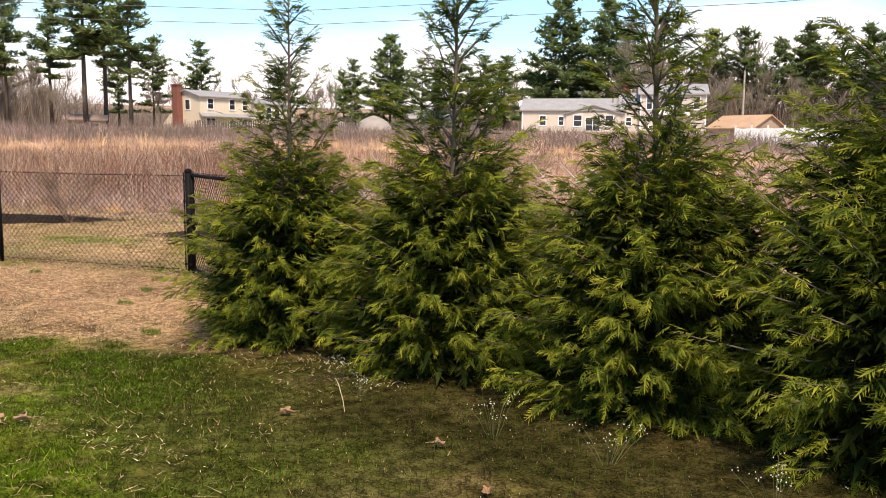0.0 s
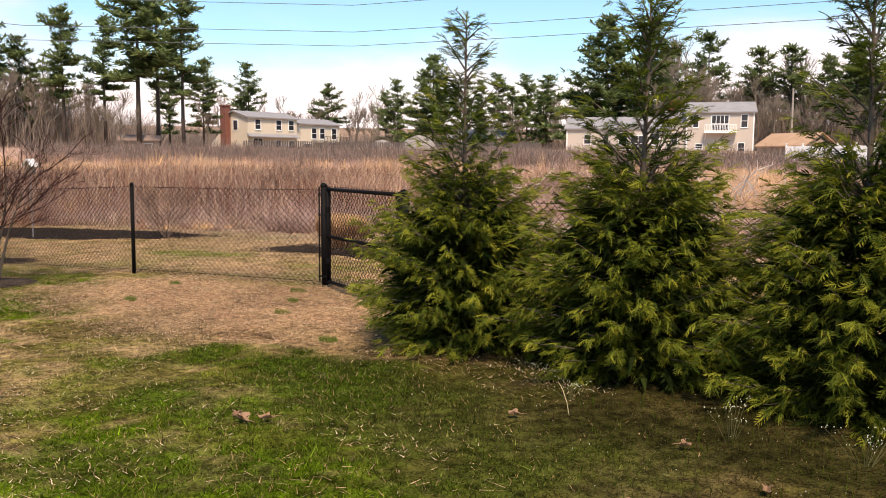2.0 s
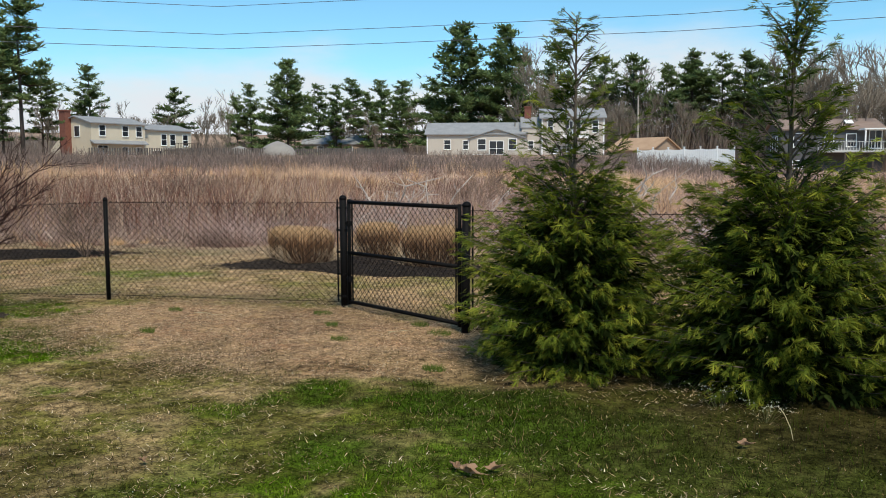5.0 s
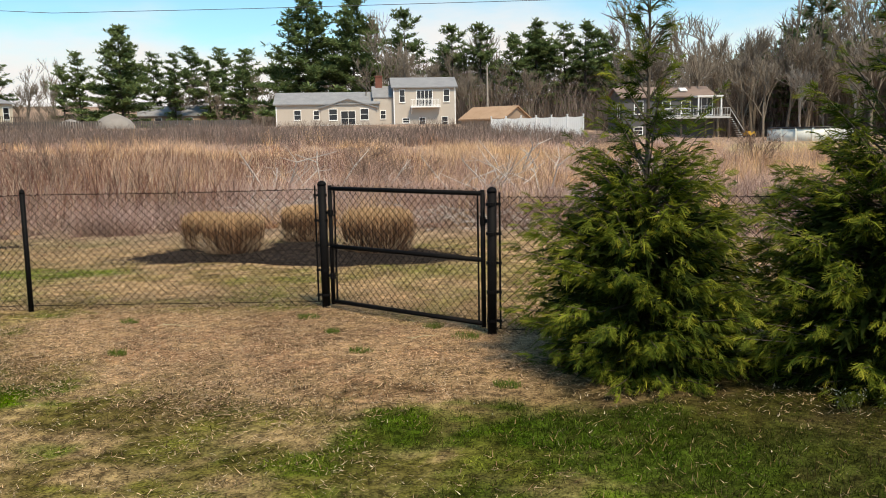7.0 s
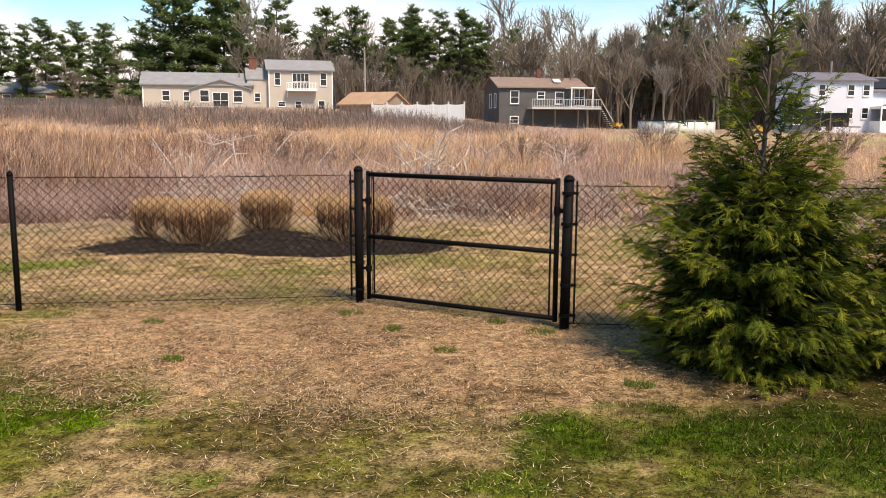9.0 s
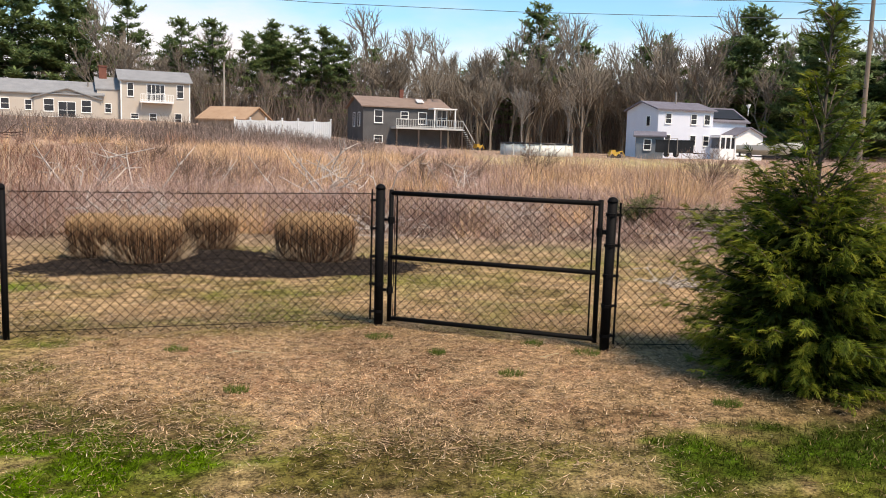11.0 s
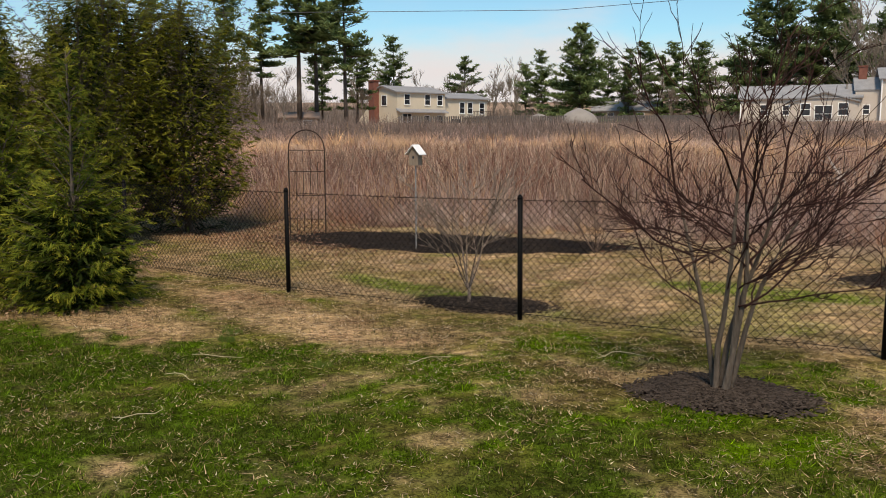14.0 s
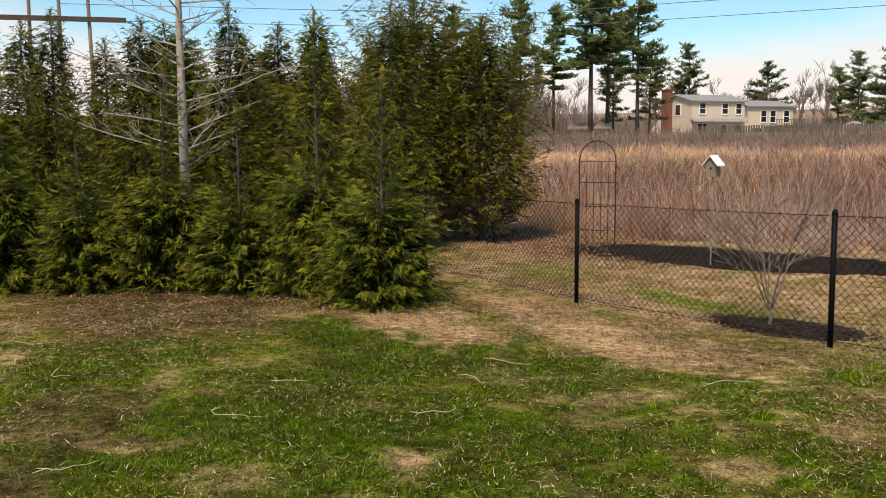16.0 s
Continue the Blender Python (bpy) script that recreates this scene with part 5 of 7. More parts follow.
# ---- mulch beds and the things in them ----
def mulch_bed(name, cx, cy, rx, ry, turn, label, chips):
    """A low bed of bark mulch with loose chips."""
    rand = random.Random(int(abs(cx) * 100))
    n, m = 96, 9
    co, si = math.cos(radians(turn)), math.sin(radians(turn))
    verts, faces = [], []

    def edge(a):
        u, v = cx + rx * math.cos(a), cy + ry * math.sin(a)
        return 1 + 0.06 * math.sin(3 * a + cx) + 0.32 * (float(fbm(u, v, 0.5, 140)) - 0.5)

    def place(a, q):
        lx, ly = rx * q * edge(a) * math.cos(a), ry * q * edge(a) * math.sin(a)
        return cx + lx * co - ly * si, cy + lx * si + ly * co

    for j in range(m):
        q = 1 - j / m
        for i in range(n):
            x, y = place(2 * math.pi * i / n, q)
            verts.append((x - cx, y - cy, gz(x, y) + (-0.03 if j == 0 else 0.03 * (1 - q ** 3) + 0.01 + rand.uniform(-0.008, 0.008))))
    verts.append((0, 0, gz(cx, cy) + 0.06))
    for j in range(m - 1):
        for i in range(n):
            faces.append((j * n + i, j * n + (i + 1) % n, (j + 1) * n + (i + 1) % n, (j + 1) * n + i))
    faces += [((m - 1) * n + i, (m - 1) * n + (i + 1) % n, m * n) for i in range(n)]
    g = Geo()
    g.add(verts, faces)
    bed = new(name, g.mesh(name, M_MULCH, True))
    bed.location = (cx, cy, 0)
    tagged(bed, label, "mulch bed", kind="structure")
    c = Geo()
    for _ in range(chips):
        a, q = rand.uniform(0, 2 * math.pi), rand.random() ** 0.5 * rand.uniform(0.9, 1.2)
        x, y = place(a, q)
        z = gz(x, y) + 0.014 + 0.03 * max(0, 1 - q ** 3)
        yaw, s, t = rand.uniform(0, math.pi), rand.uniform(0.008, 0.026), rand.uniform(-0.5, 0.5)
        d, e = Vector((math.cos(yaw), math.sin(yaw), t * 0.4)) * s, Vector((-math.sin(yaw), math.cos(yaw), rand.uniform(-0.6, 0.6))) * s * 0.35
        p = Vector((x - cx, y - cy, z))
        up = Vector((0, 0, 0.006))
        c.add([p - d - e, p + d - e, p + d + e, p - d + e, p - d * 0.8 + up, p + d * 0.8 + up], [(0, 1, 5, 4), (1, 2, 5), (2, 3, 4, 5), (3, 0, 4)])
    loose = new("mulch_chips", c.mesh("mulch_chips", M_CHIP))
    loose.location = (cx, cy, 0)
    tagged(loose, "loose dark bark chips on the bed", "mulch", kind="stuff")


mulch_bed("mulch_bed", -3.87, 4.88, 0.55, 0.42, 15, "ring of dark bark mulch round a small tree", 3600)
mulch_bed("mulch_bed", -7.5, 6.35, 0.75, 0.45, 20, "patch of dark bark mulch round a shrub", 2000)
mulch_bed("mulch_bed", -2.9, 11.0, 2.75, 1.2, 5, "long dark mulch bed planted with ornamental grasses", 4500)
mulch_bed("mulch_bed", -11.85, 9.85, 3.45, 1.25, 30, "long curved dark mulch bed behind the fence", 4000)


def grass_clump(x, y, w, h, seed):
    """A cut-back clump of ornamental grass: dense brown stems with a rounded, paler, fuzzy top."""
    r = np.random.RandomState(seed)
    root = thing("ornamental_grass", x, y, gz(x, y) + 0.03, "clipped dry tan ornamental grass clump", "ornamental grass", "grass clumps in the mulch bed")
    n = 5200
    a, q = r.uniform(0, 2 * np.pi, n), r.rand(n) ** 0.5
    loose = r.rand(n) < 0.14
    out = np.stack([np.cos(a), np.sin(a) * 0.85], 1)
    foot = out * (q * w * 0.86)[:, None]
    top = out * (q * w * 0.84)[:, None] + r.normal(0, 0.04, (n, 2))
    z = h * (1 - 0.1 * q ** 6) * r.uniform(0.72, 1.06, n)
    top[loose] += out[loose] * r.uniform(0.05, 0.3, (loose.sum(), 1))
    z[loose] *= r.uniform(0.05, 0.6, loose.sum())
    yaw = r.uniform(0, np.pi, n)
    s = np.stack([np.cos(yaw), np.sin(yaw), 0 * yaw], 1) * 0.0034
    p0, p2 = np.concatenate([foot, np.zeros((n, 1))], 1), np.concatenate([top, z[:, None]], 1)
    p1 = p0 * 0.2 + p2 * 0.8 + np.concatenate([0.06 * out * (q * w)[:, None], np.zeros((n, 1))], 1)
    verts = np.stack([p0 - s, p0 + s, p1 - s, p1 + s, p2 - s * 0.7, p2 + s * 0.7], 1).reshape(-1, 3)
    k = np.arange(n)[:, None] * 6
    quads = np.concatenate([k + np.array([[0, 1, 3, 2]]), k + np.array([[2, 3, 5, 4]])], 1).reshape(-1, 4)
    tone = r.uniform(0.55, 1.35, (n, 1)) * r.uniform(0.85, 1.1)
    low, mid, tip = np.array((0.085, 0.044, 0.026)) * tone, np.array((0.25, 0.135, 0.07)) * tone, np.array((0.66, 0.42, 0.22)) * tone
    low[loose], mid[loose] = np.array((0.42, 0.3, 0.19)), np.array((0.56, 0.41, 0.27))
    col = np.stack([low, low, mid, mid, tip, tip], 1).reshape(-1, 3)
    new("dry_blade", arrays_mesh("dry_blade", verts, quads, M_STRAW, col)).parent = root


for k, (x, y, w, h) in enumerate(((-4.74, 11.5, 0.4, 0.56), (-3.8, 10.85, 0.48, 0.57), (-3.42, 12.4, 0.42, 0.57), (-1.72, 11.5, 0.6, 0.62))):
    grass_clump(x, y, w, h, 60 + k)


# ---- small trees and shrubs ----
def small_tree(name, x, y, turn, meshes, size, label, category="tree"):
    root = thing(name, x, y, gz(x, y) + 0.03, label, category, turn=turn)
    root.scale = size
    for nm, me in zip(("trunk", "crown"), meshes):
        new(nm, me).parent = root
    return root


def vase_tree(seed, height, stems, spread, r0, bark, twigs, droop=0.0, forks=(3, 5), flare=0.35, least=0.0016, bole=0.0, side=1.0):
    """Stems that rise close together, arch outwards and carry ever finer side twigs."""
    rand = random.Random(seed)
    wood, fine = Geo(), Geo()

    def arch(p, d, length, r, level):
        steps = 6 if level == 0 else 4
        pts, rad = [p], [r]
        for k in range(steps):
            wobble = Vector((rand.uniform(-1, 1), rand.uniform(-1, 1), rand.uniform(-0.5, 0.8))) * (0.16 * side if level == 0 else 0.26)
            pull = Vector((pts[-1].x, pts[-1].y, 0))
            d = (d + wobble + Vector((0, 0, 0.05 - droop)) + (pull.normalized() * flare * k / steps if level == 0 and pull.length > 1e-4 else Vector((0, 0, 0)))).normalized()
            pts.append(pts[-1] + d * length / steps)
            rad.append(max(least * 0.8, r * (1 - 0.75 * (k + 1) / steps)))
        (wood if level < 1 else fine).tube(pts, rad, 7 if level == 0 else 4 if level == 1 else 3, cap=False)
        if level >= 3:
            return
        for _ in range(rand.randint(*forks) + (3 if level == 0 else 0)):
            k = rand.uniform(0.28 if level == 0 else 0.15, 0.98) * steps
            i = int(k)
            q = pts[i].lerp(pts[i + 1], k - i)
            away = Vector((q.x, q.y, 0)).normalized() if level < 2 else Vector((0, 0, 0))
            nd = (d * 0.55 + away * rand.uniform(0.2, 0.9) + Vector((rand.uniform(-1, 1), rand.uniform(-1, 1), rand.uniform(-0.1, 0.8))) * 0.75).normalized()
            arch(q, nd, length * rand.uniform(0.32, 0.58) * (side if level == 0 else 1.0), max(least, rad[i] * 0.55), level + 1)

    if bole:
        wood.tube([(0, 0, -0.08), (0.01, 0, bole * 0.5), (0, 0.01, bole * 1.05)], [r0 * 2.0, r0 * 1.7, r0 * 1.5], 8)
    for s in range(stems):
        a = 2 * math.pi * s / stems + rand.uniform(-0.3, 0.3)
        lean = spread * rand.uniform(0.5, 1.2)
        arch(Vector((math.cos(a), math.sin(a), 0)) * r0 * (0.7 if bole else 1.7) + Vector((0, 0, bole - 0.05)), Vector((math.cos(a) * lean, math.sin(a) * lean, 1)).normalized(), height * rand.uniform(0.82, 1.05), r0 * rand.uniform(0.75, 1.15), 0)
    return wood.mesh("trunk", bark, True), fine.mesh("crown", twigs)


def leader_tree(seed, height, r0, bark, twigs):
    """A straight slim trunk with level side branches."""
    rand = random.Random(seed)
    wood, fine = Geo(), Geo()
    wood.tube([(0, 0, -0.1), (0.02, 0, height * 0.4), (-0.03, 0.02, height * 0.75), (0, 0, height)], [r0, r0 * 0.8, r0 * 0.45, 0.006], 9)
    for k in range(46):
        h = height * (0.26 + 0.7 * k / 46)
        a = k * 2.4 + rand.uniform(-0.4, 0.4)
        reach = 1.75 * (1 - (h / height - 0.26) * 0.95) * rand.uniform(0.65, 1.15)
        p, d, pts = Vector((0, 0, h)), Vector((math.cos(a), math.sin(a), rand.uniform(0.1, 0.5))).normalized(), [Vector((0, 0, h))]
        for i in range(5):
            d = (d + Vector((rand.uniform(-1, 1), rand.uniform(-1, 1), rand.uniform(-0.6, 0.8))) * 0.14).normalized()
            pts.append(pts[-1] + d * reach / 5)
        fine.tube(pts, [0.016, 0.013, 0.010, 0.008, 0.006, 0.003], 4, cap=False)
        for _ in range(11):
            i = rand.randrange(1, 5)
            q = pts[i].lerp(pts[i + 1], rand.random())
            e = (d + Vector((rand.uniform(-1, 1), rand.uniform(-1, 1), rand.uniform(-0.4, 0.9)))).normalized() * reach * rand.uniform(0.12, 0.32)
            fine.tube([q, q + e * 0.5 + Vector((0, 0, 0.02)), q + e], [0.005, 0.004, 0.002], 3, cap=False)
    return wood.mesh("trunk", bark, True), fine.mesh("crown", twigs)


def crabapple(seed):
    """Close grey stems that part at knee height into crooked, spreading limbs with many short twigs."""
    rand = random.Random(seed)
    wood, fine = Geo(), Geo()

    def crook(p, d, length, r0, r1, steps, bend, lift):
        pts, rad = [p], [r0]
        for k in range(steps):
            d = (d + Vector((rand.uniform(-1, 1), rand.uniform(-1, 1), rand.uniform(-0.8, 0.8))) * bend + Vector((0, 0, lift))).normalized()
            pts.append(pts[-1] + d * length / steps)
            rad.append(r0 + (r1 - r0) * (k + 1) / steps)
        return pts, rad

    def along(pts, q):
        k = min(q * (len(pts) - 1), len(pts) - 1.001)
        return pts[int(k)].lerp(pts[int(k) + 1], k - int(k)), (pts[int(k) + 1] - pts[int(k)]).normalized()

    def twig(p, d, length, level):
        pts, rad = crook(p, d, length, 0.0034 if level == 0 else 0.0026, 0.0020, 4, 0.26, 0.03)
        fine.tube(pts, rad, 3, cap=False)
        if level < 1:
            for _ in range(rand.randint(3, 5)):
                q, e = along(pts, rand.uniform(0.2, 1.0))
                twig(q, (e + Vector((rand.uniform(-1, 1), rand.uniform(-1, 1), rand.uniform(-0.5, 0.9))) * 0.9).normalized(), length * rand.uniform(0.3, 0.6), level + 1)

    def limb(p, d, length, r):
        pts, rad = crook(p, d, length, r, 0.0036, 7, 0.25, 0.03)
        fine.tube(pts, rad, 5, cap=False)
        for _ in range(rand.randint(6, 9)):
            q, e = along(pts, rand.uniform(0.25, 1.0))
            twig(q, (e * 0.9 + Vector((rand.uniform(-1, 1), rand.uniform(-1, 1), rand.uniform(-0.5, 0.9))) * 0.75).normalized(), rand.uniform(0.2, 0.46), 0)

    stems = 6
    for s in range(stems):
        a = 2 * math.pi * s / stems + rand.uniform(-0.3, 0.3)
        lean = rand.uniform(0.06, 0.24)
        out = Vector((math.cos(a), math.sin(a), 0))
        pts, rad = crook(out * 0.045 - Vector((0, 0, 0.06)), (out * lean + Vector((0, 0, 1))).normalized(), rand.uniform(1.25, 1.6), rand.uniform(0.018, 0.027), 0.0085, 8, 0.1, 0.0)
        wood.tube(pts, rad, 8, cap=False)
        limb(pts[-1], (pts[-1] - pts[-2]).normalized() + out * 0.15, rand.uniform(0.75, 1.1), 0.0085)
        for k in range(5):
            q, e = along(pts, 0.46 + 0.1 * k + rand.uniform(0, 0.08))
            b = a + rand.uniform(-1.1, 1.1)
            limb(q, Vector((math.cos(b), math.sin(b), rand.uniform(0.25, 0.95))).normalized(), rand.uniform(0.6, 1.05), rand.uniform(0.005, 0.0085))
    return wood.mesh("trunk", M_BARK, True), fine.mesh("crown", M_TWIG)


small_tree("crabapple_tree", -3.87, 4.9, 0, crabapple(79), (1, 1, 1), "leafless multi-stemmed small tree with reddish twigs")
small_tree("shrub", -7.6, 6.2, 0, vase_tree(72, 1.0, 7, 0.5, 0.011, M_PALETWIG, M_PALETWIG, 0, (3, 4), 0.15, 0.0034, 0.2, 1.1), (1.0, 1.0, 1.08), "leafless pale-stemmed round shrub", "shrub")
small_tree("shrub", -9.3, 10.7, 40, vase_tree(73, 1.0, 12, 0.75, 0.008, M_DRYTWIG, M_DRYTWIG, 0, (4, 5), 0.1), (1, 1, 1.05), "leafless brown shrub in the mulch bed", "shrub")
small_tree("slim_pale_tree", -14.6, 1.3, 0, leader_tree(74, 6.0, 0.085, M_PALE, M_PALE), (1, 1, 1), "slim pale tree with bare spreading branches")


def bird_house(x, y):
    b = thing("birdhouse", x, y, gz(x, y), "white-roofed wooden birdhouse on a pole", "birdhouse", turn=18)
    b.scale = (0.8, 0.8, 1.0)
    part("pole", Geo().tube([(0, 0, -0.1), (0, 0, 1.45)], 0.014, 8), M_ROOFGREY, b)
    box = Geo().box(-0.1, -0.09, 1.4, 0.1, 0.09, 1.62)
    box.add([(-0.1, -0.09, 1.62), (0.1, -0.09, 1.62), (0, -0.09, 1.71), (-0.1, 0.09, 1.62), (0.1, 0.09, 1.62), (0, 0.09, 1.71)], [(0, 1, 2), (3, 5, 4), (0, 3, 4, 1), (1, 4, 5, 2), (2, 5, 3, 0)])
    part("box", box, M_TIMBER, b)
    r = Geo()
    for s in (-1, 1):
        lo = [(s * 0.17, -0.14, 1.565), (0, -0.14, 1.72), (0, 0.14, 1.72), (s * 0.17, 0.14, 1.565)]
        r.add(lo + [(p[0], p[1], p[2] + 0.015) for p in lo], [(0, 1, 2, 3), (7, 6, 5, 4), (0, 4, 5, 1), (1, 5, 6, 2), (2, 6, 7, 3), (3, 7, 4, 0)])
    part("roof", r, M_WHITE, b)
    # Black disc on the solid box; the entrance's dark is only colour.
    part("entrance_hole", Geo().tube([(0, -0.092, 1.53), (0, -0.089, 1.53)], 0.025, 12), M_BLACK, b)


bird_house(-11.5, 8.8)


def arch_trellis(x, y, turn):
    t = thing("arch_trellis", x, y, gz(x, y), "rusty iron garden trellis with a round arch top", "trellis", turn=turn)
    w, h = 0.36, 1.62
    arc = [(-w, 0, 0), (-w, 0, h)] + [(-w * math.cos(a * math.pi / 12), 0, h + w * math.sin(a * math.pi / 12)) for a in range(1, 12)] + [(w, 0, h), (w, 0, 0)]
    part("frame", Geo().tube(arc, 0.012, 6), M_IRON, t)
    for k in range(1, 5):
        px = -w + 2 * w * k / 5
        part("upright", Geo().tube([(px, 0, 0.05), (px, 0, h * (0.98 if k in (2, 3) else 0.85))], 0.006, 5), M_IRON, t)
    for z in (0.3, 0.75, 1.2, 1.6):
        part("crossbar", Geo().tube([(-w, 0, z), (w, 0, z)], 0.007, 5), M_IRON, t)


arch_trellis(-14.6, 8.75, 35)


# ---- dry field ----
def ribbons(n, base, height, lean, width, colour, seed, mat, name, label, category):
    """Many thin bent stems as one mesh."""
    r = np.random.RandomState(seed)
    yaw = r.uniform(0, np.pi, n)
    side = np.stack([np.cos(yaw), np.sin(yaw), np.zeros(n)], 1) * width[:, None]
    tip = base + np.stack([lean[:, 0], lean[:, 1], height], 1)
    mid = (base + tip) / 2 + np.stack([-lean[:, 0] * 0.18, -lean[:, 1] * 0.18, height * 0.06], 1)
    verts = np.stack([base - side, base + side, mid - side * 0.8, mid + side * 0.8, tip - side * 0.25, tip + side * 0.25], 1).reshape(-1, 3)
    k = np.arange(n)[:, None] * 6
    quads = np.concatenate([k + np.array([[0, 1, 3, 2]]), k + np.array([[2, 3, 5, 4]])], 1).reshape(-1, 4)
    ob = new(name, arrays_mesh(name, verts, quads, mat, np.repeat(colour, 6, 0)))
    return tagged(ob, label, category, kind="stuff")


def tri_blades(n, base, height, lean, width, colour, seed, name, label, category, mat=None):
    r = np.random.RandomState(seed)
    yaw = r.uniform(0, np.pi, n)
    side = np.stack([np.cos(yaw), np.sin(yaw), np.zeros(n)], 1) * width[:, None]
    tip = base + np.stack([lean[:, 0], lean[:, 1], height], 1)
    verts = np.stack([base - side, base + side, tip], 1).reshape(-1, 3)
    ob = new(name, arrays_mesh(name, verts, np.arange(n * 3).reshape(-1, 3), mat or M_BLADE, np.repeat(colour, 3, 0)))
    return tagged(ob, label, category, kind="stuff")


def dry_field():
    r = np.random.RandomState(90)
    n = 380000
    d = 14 + 80 * r.rand(n) ** 1.55
    ang = r.uniform(radians(-80), radians(50), n)
    x, y = d * np.sin(ang), d * np.cos(ang)
    edge = 15.0 + 4.0 * (fbm(x, y, 4, 77) - 0.5)
    keep = (y > edge - 0.42 * np.maximum(0, -x - 5)) & (y > 6.5) & ~((x > 3) & (y > 55) & (x < 30) & (r.rand(n) < 0.75)) & ~((x > -24) & (x < 45) & (y > 88))
    clump = fbm(x, y, 5.0, 78)
    keep &= r.rand(n) < 0.35 + 0.9 * smooth(0.35, 0.6, clump)
    x, y, d, clump = x[keep], y[keep], d[keep], clump[keep]
    n = len(x)
    near = smooth(27, 15, d)
    h = (0.2 + 0.85 * smooth(0.3, 0.7, fbm(x, y, 4, 79))) * r.uniform(0.4, 1.25, n) * (1 - 0.5 * near * smooth(-14, -4, x)) * (1 + 0.35 * smooth(-8, -16, x) * smooth(45, 25, d))
    lean = r.normal(0, 1, (n, 2)) * (h * np.where(r.rand(n) < 0.5, 1.3, 0.75))[:, None]
    tone = fbm(x, y, 6, 80)[:, None]
    warm, grey, red, dark = np.array((0.62, 0.41, 0.235)), np.array((0.47, 0.35, 0.305)), np.array((0.5, 0.315, 0.25)), np.array((0.28, 0.205, 0.175))
    pick, streak = r.rand(n, 1), fbm(x * 0.35, y, 5, 86)[:, None]
    mid = (smooth(21, 30, d) * smooth(80, 60, d))[:, None]
    left = smooth(-12, -20, x)[:, None] * smooth(60, 40, d)[:, None]
    gold = mid * smooth(0.38, 0.54, tone) * (1 - 0.7 * left)
    col = np.where(pick < 0.85 * gold + 0.06, warm, np.where(pick < 0.55 - 0.3 * left + 0.2 * gold, grey, np.where(pick < 0.82 + 0.1 * left, red, dark)))
    lump = fbm(x, y, 1.6, 87)[:, None]
    col = (col * 0.35 + 0.65 * (warm * gold + (grey * 0.6 + red * 0.4) * (1 - gold))) * r.uniform(0.88, 1.12, (n, 1)) * (0.3 + 0.85 * streak + 0.9 * lump)
    base = np.stack([x, y, ground_z(x, y) - 0.05], 1)
    tri_blades(n, base, h, lean, 0.0028 + 0.00019 * d, col, 91, "dry_field_grass", "tall dry tan and brown grass filling the field", "dry grass", M_BRUSH)
    # low twiggy clumps: stems that fan out from one foot
    m, each = 4200, 64
    d = 15 + 62 * r.rand(m) ** 1.5
    ang = r.uniform(radians(-80), radians(46), m)
    x, y = d * np.sin(ang), d * np.cos(ang)
    keep = (y > 14.6 - 0.42 * np.maximum(0, -x - 5)) & (y > 7) & ~((x > 3) & (y > 52) & (x < 30))
    x, y, d = x[keep], y[keep], d[keep]
    m = len(x)
    size = (0.35 + 1.1 * smooth(0.35, 0.68, fbm(x, y, 5, 71))) * r.uniform(0.55, 1.3, m) * (0.65 + 0.35 * smooth(16, 26, d))
    kind = fbm(x, y, 3.5, 72)[:, None] + r.normal(0, 0.1, (m, 1))
    hue = np.where(kind < 0.44, np.array((0.2, 0.125, 0.1)), np.where(kind < 0.5, np.array((0.33, 0.22, 0.18)), np.where(kind < 0.58, np.array((0.3, 0.16, 0.105)), np.array((0.56, 0.36, 0.19)))))
    hue = hue * r.uniform(0.9, 1.65, (m, 1))
    x, y, d, size, hue = (np.repeat(v, each, 0) for v in (x, y, d, size, hue))
    n = m * each
    a, q = r.uniform(0, 2 * np.pi, n), r.rand(n) ** 0.6
    lean = np.stack([np.cos(a), np.sin(a)], 1) * (size * q * 0.75)[:, None]
    foot = np.stack([x + lean[:, 0] * 0.3, y + lean[:, 1] * 0.3], 1) + r.normal(0, 0.09, (n, 2)) * size[:, None]
    base = np.concatenate([foot, (ground_z(foot[:, 0], foot[:, 1]) - 0.04)[:, None]], 1)
    tri_blades(n, base, size * (1.05 - 0.5 * q) * r.uniform(0.5, 1.15, n), lean, 0.0026 + 0.00018 * d, hue * r.uniform(0.6, 1.4, (n, 1)), 97, "twiggy_clumps", "brown and tan twiggy clumps filling the dry field", "dry shrubs", M_BRUSH)
    # matted stalks between the mown turf and the standing grass
    n = 52000
    x, y = r.uniform(-24, 14, n), r.uniform(10.5, 25, n)
    keep = (y > 12.6 + 2.0 * fbm(x, y, 3, 85) - 0.3 * np.maximum(0, -x - 6)) & ~((np.abs(x + 2.9) < 3.0) & (y < 12.8))
    x, y = x[keep], y[keep]
    n = len(x)
    yaw = r.uniform(0, 2 * np.pi, n)
    ln = r.uniform(0.12, 0.6, n)
    col = np.where(r.rand(n, 1) < 0.2, np.array((0.66, 0.5, 0.39)), np.array((0.3, 0.21, 0.165))) * r.uniform(0.45, 1.35, (n, 1))
    base = np.stack([x, y, ground_z(x, y) + 0.02 + 0.1 * r.rand(n)], 1)
    ribbons(n, base, r.uniform(-0.03, 0.3, n), np.stack([np.cos(yaw), np.sin(yaw)], 1) * ln[:, None], np.full(n, 0.007), col, 94, M_BRUSH, "fallen_stalks", "matted fallen grey-brown stalks before the field", "dry stalks")
    # upright stalks, red-brown and pale, standing above the grass
    n = 44000
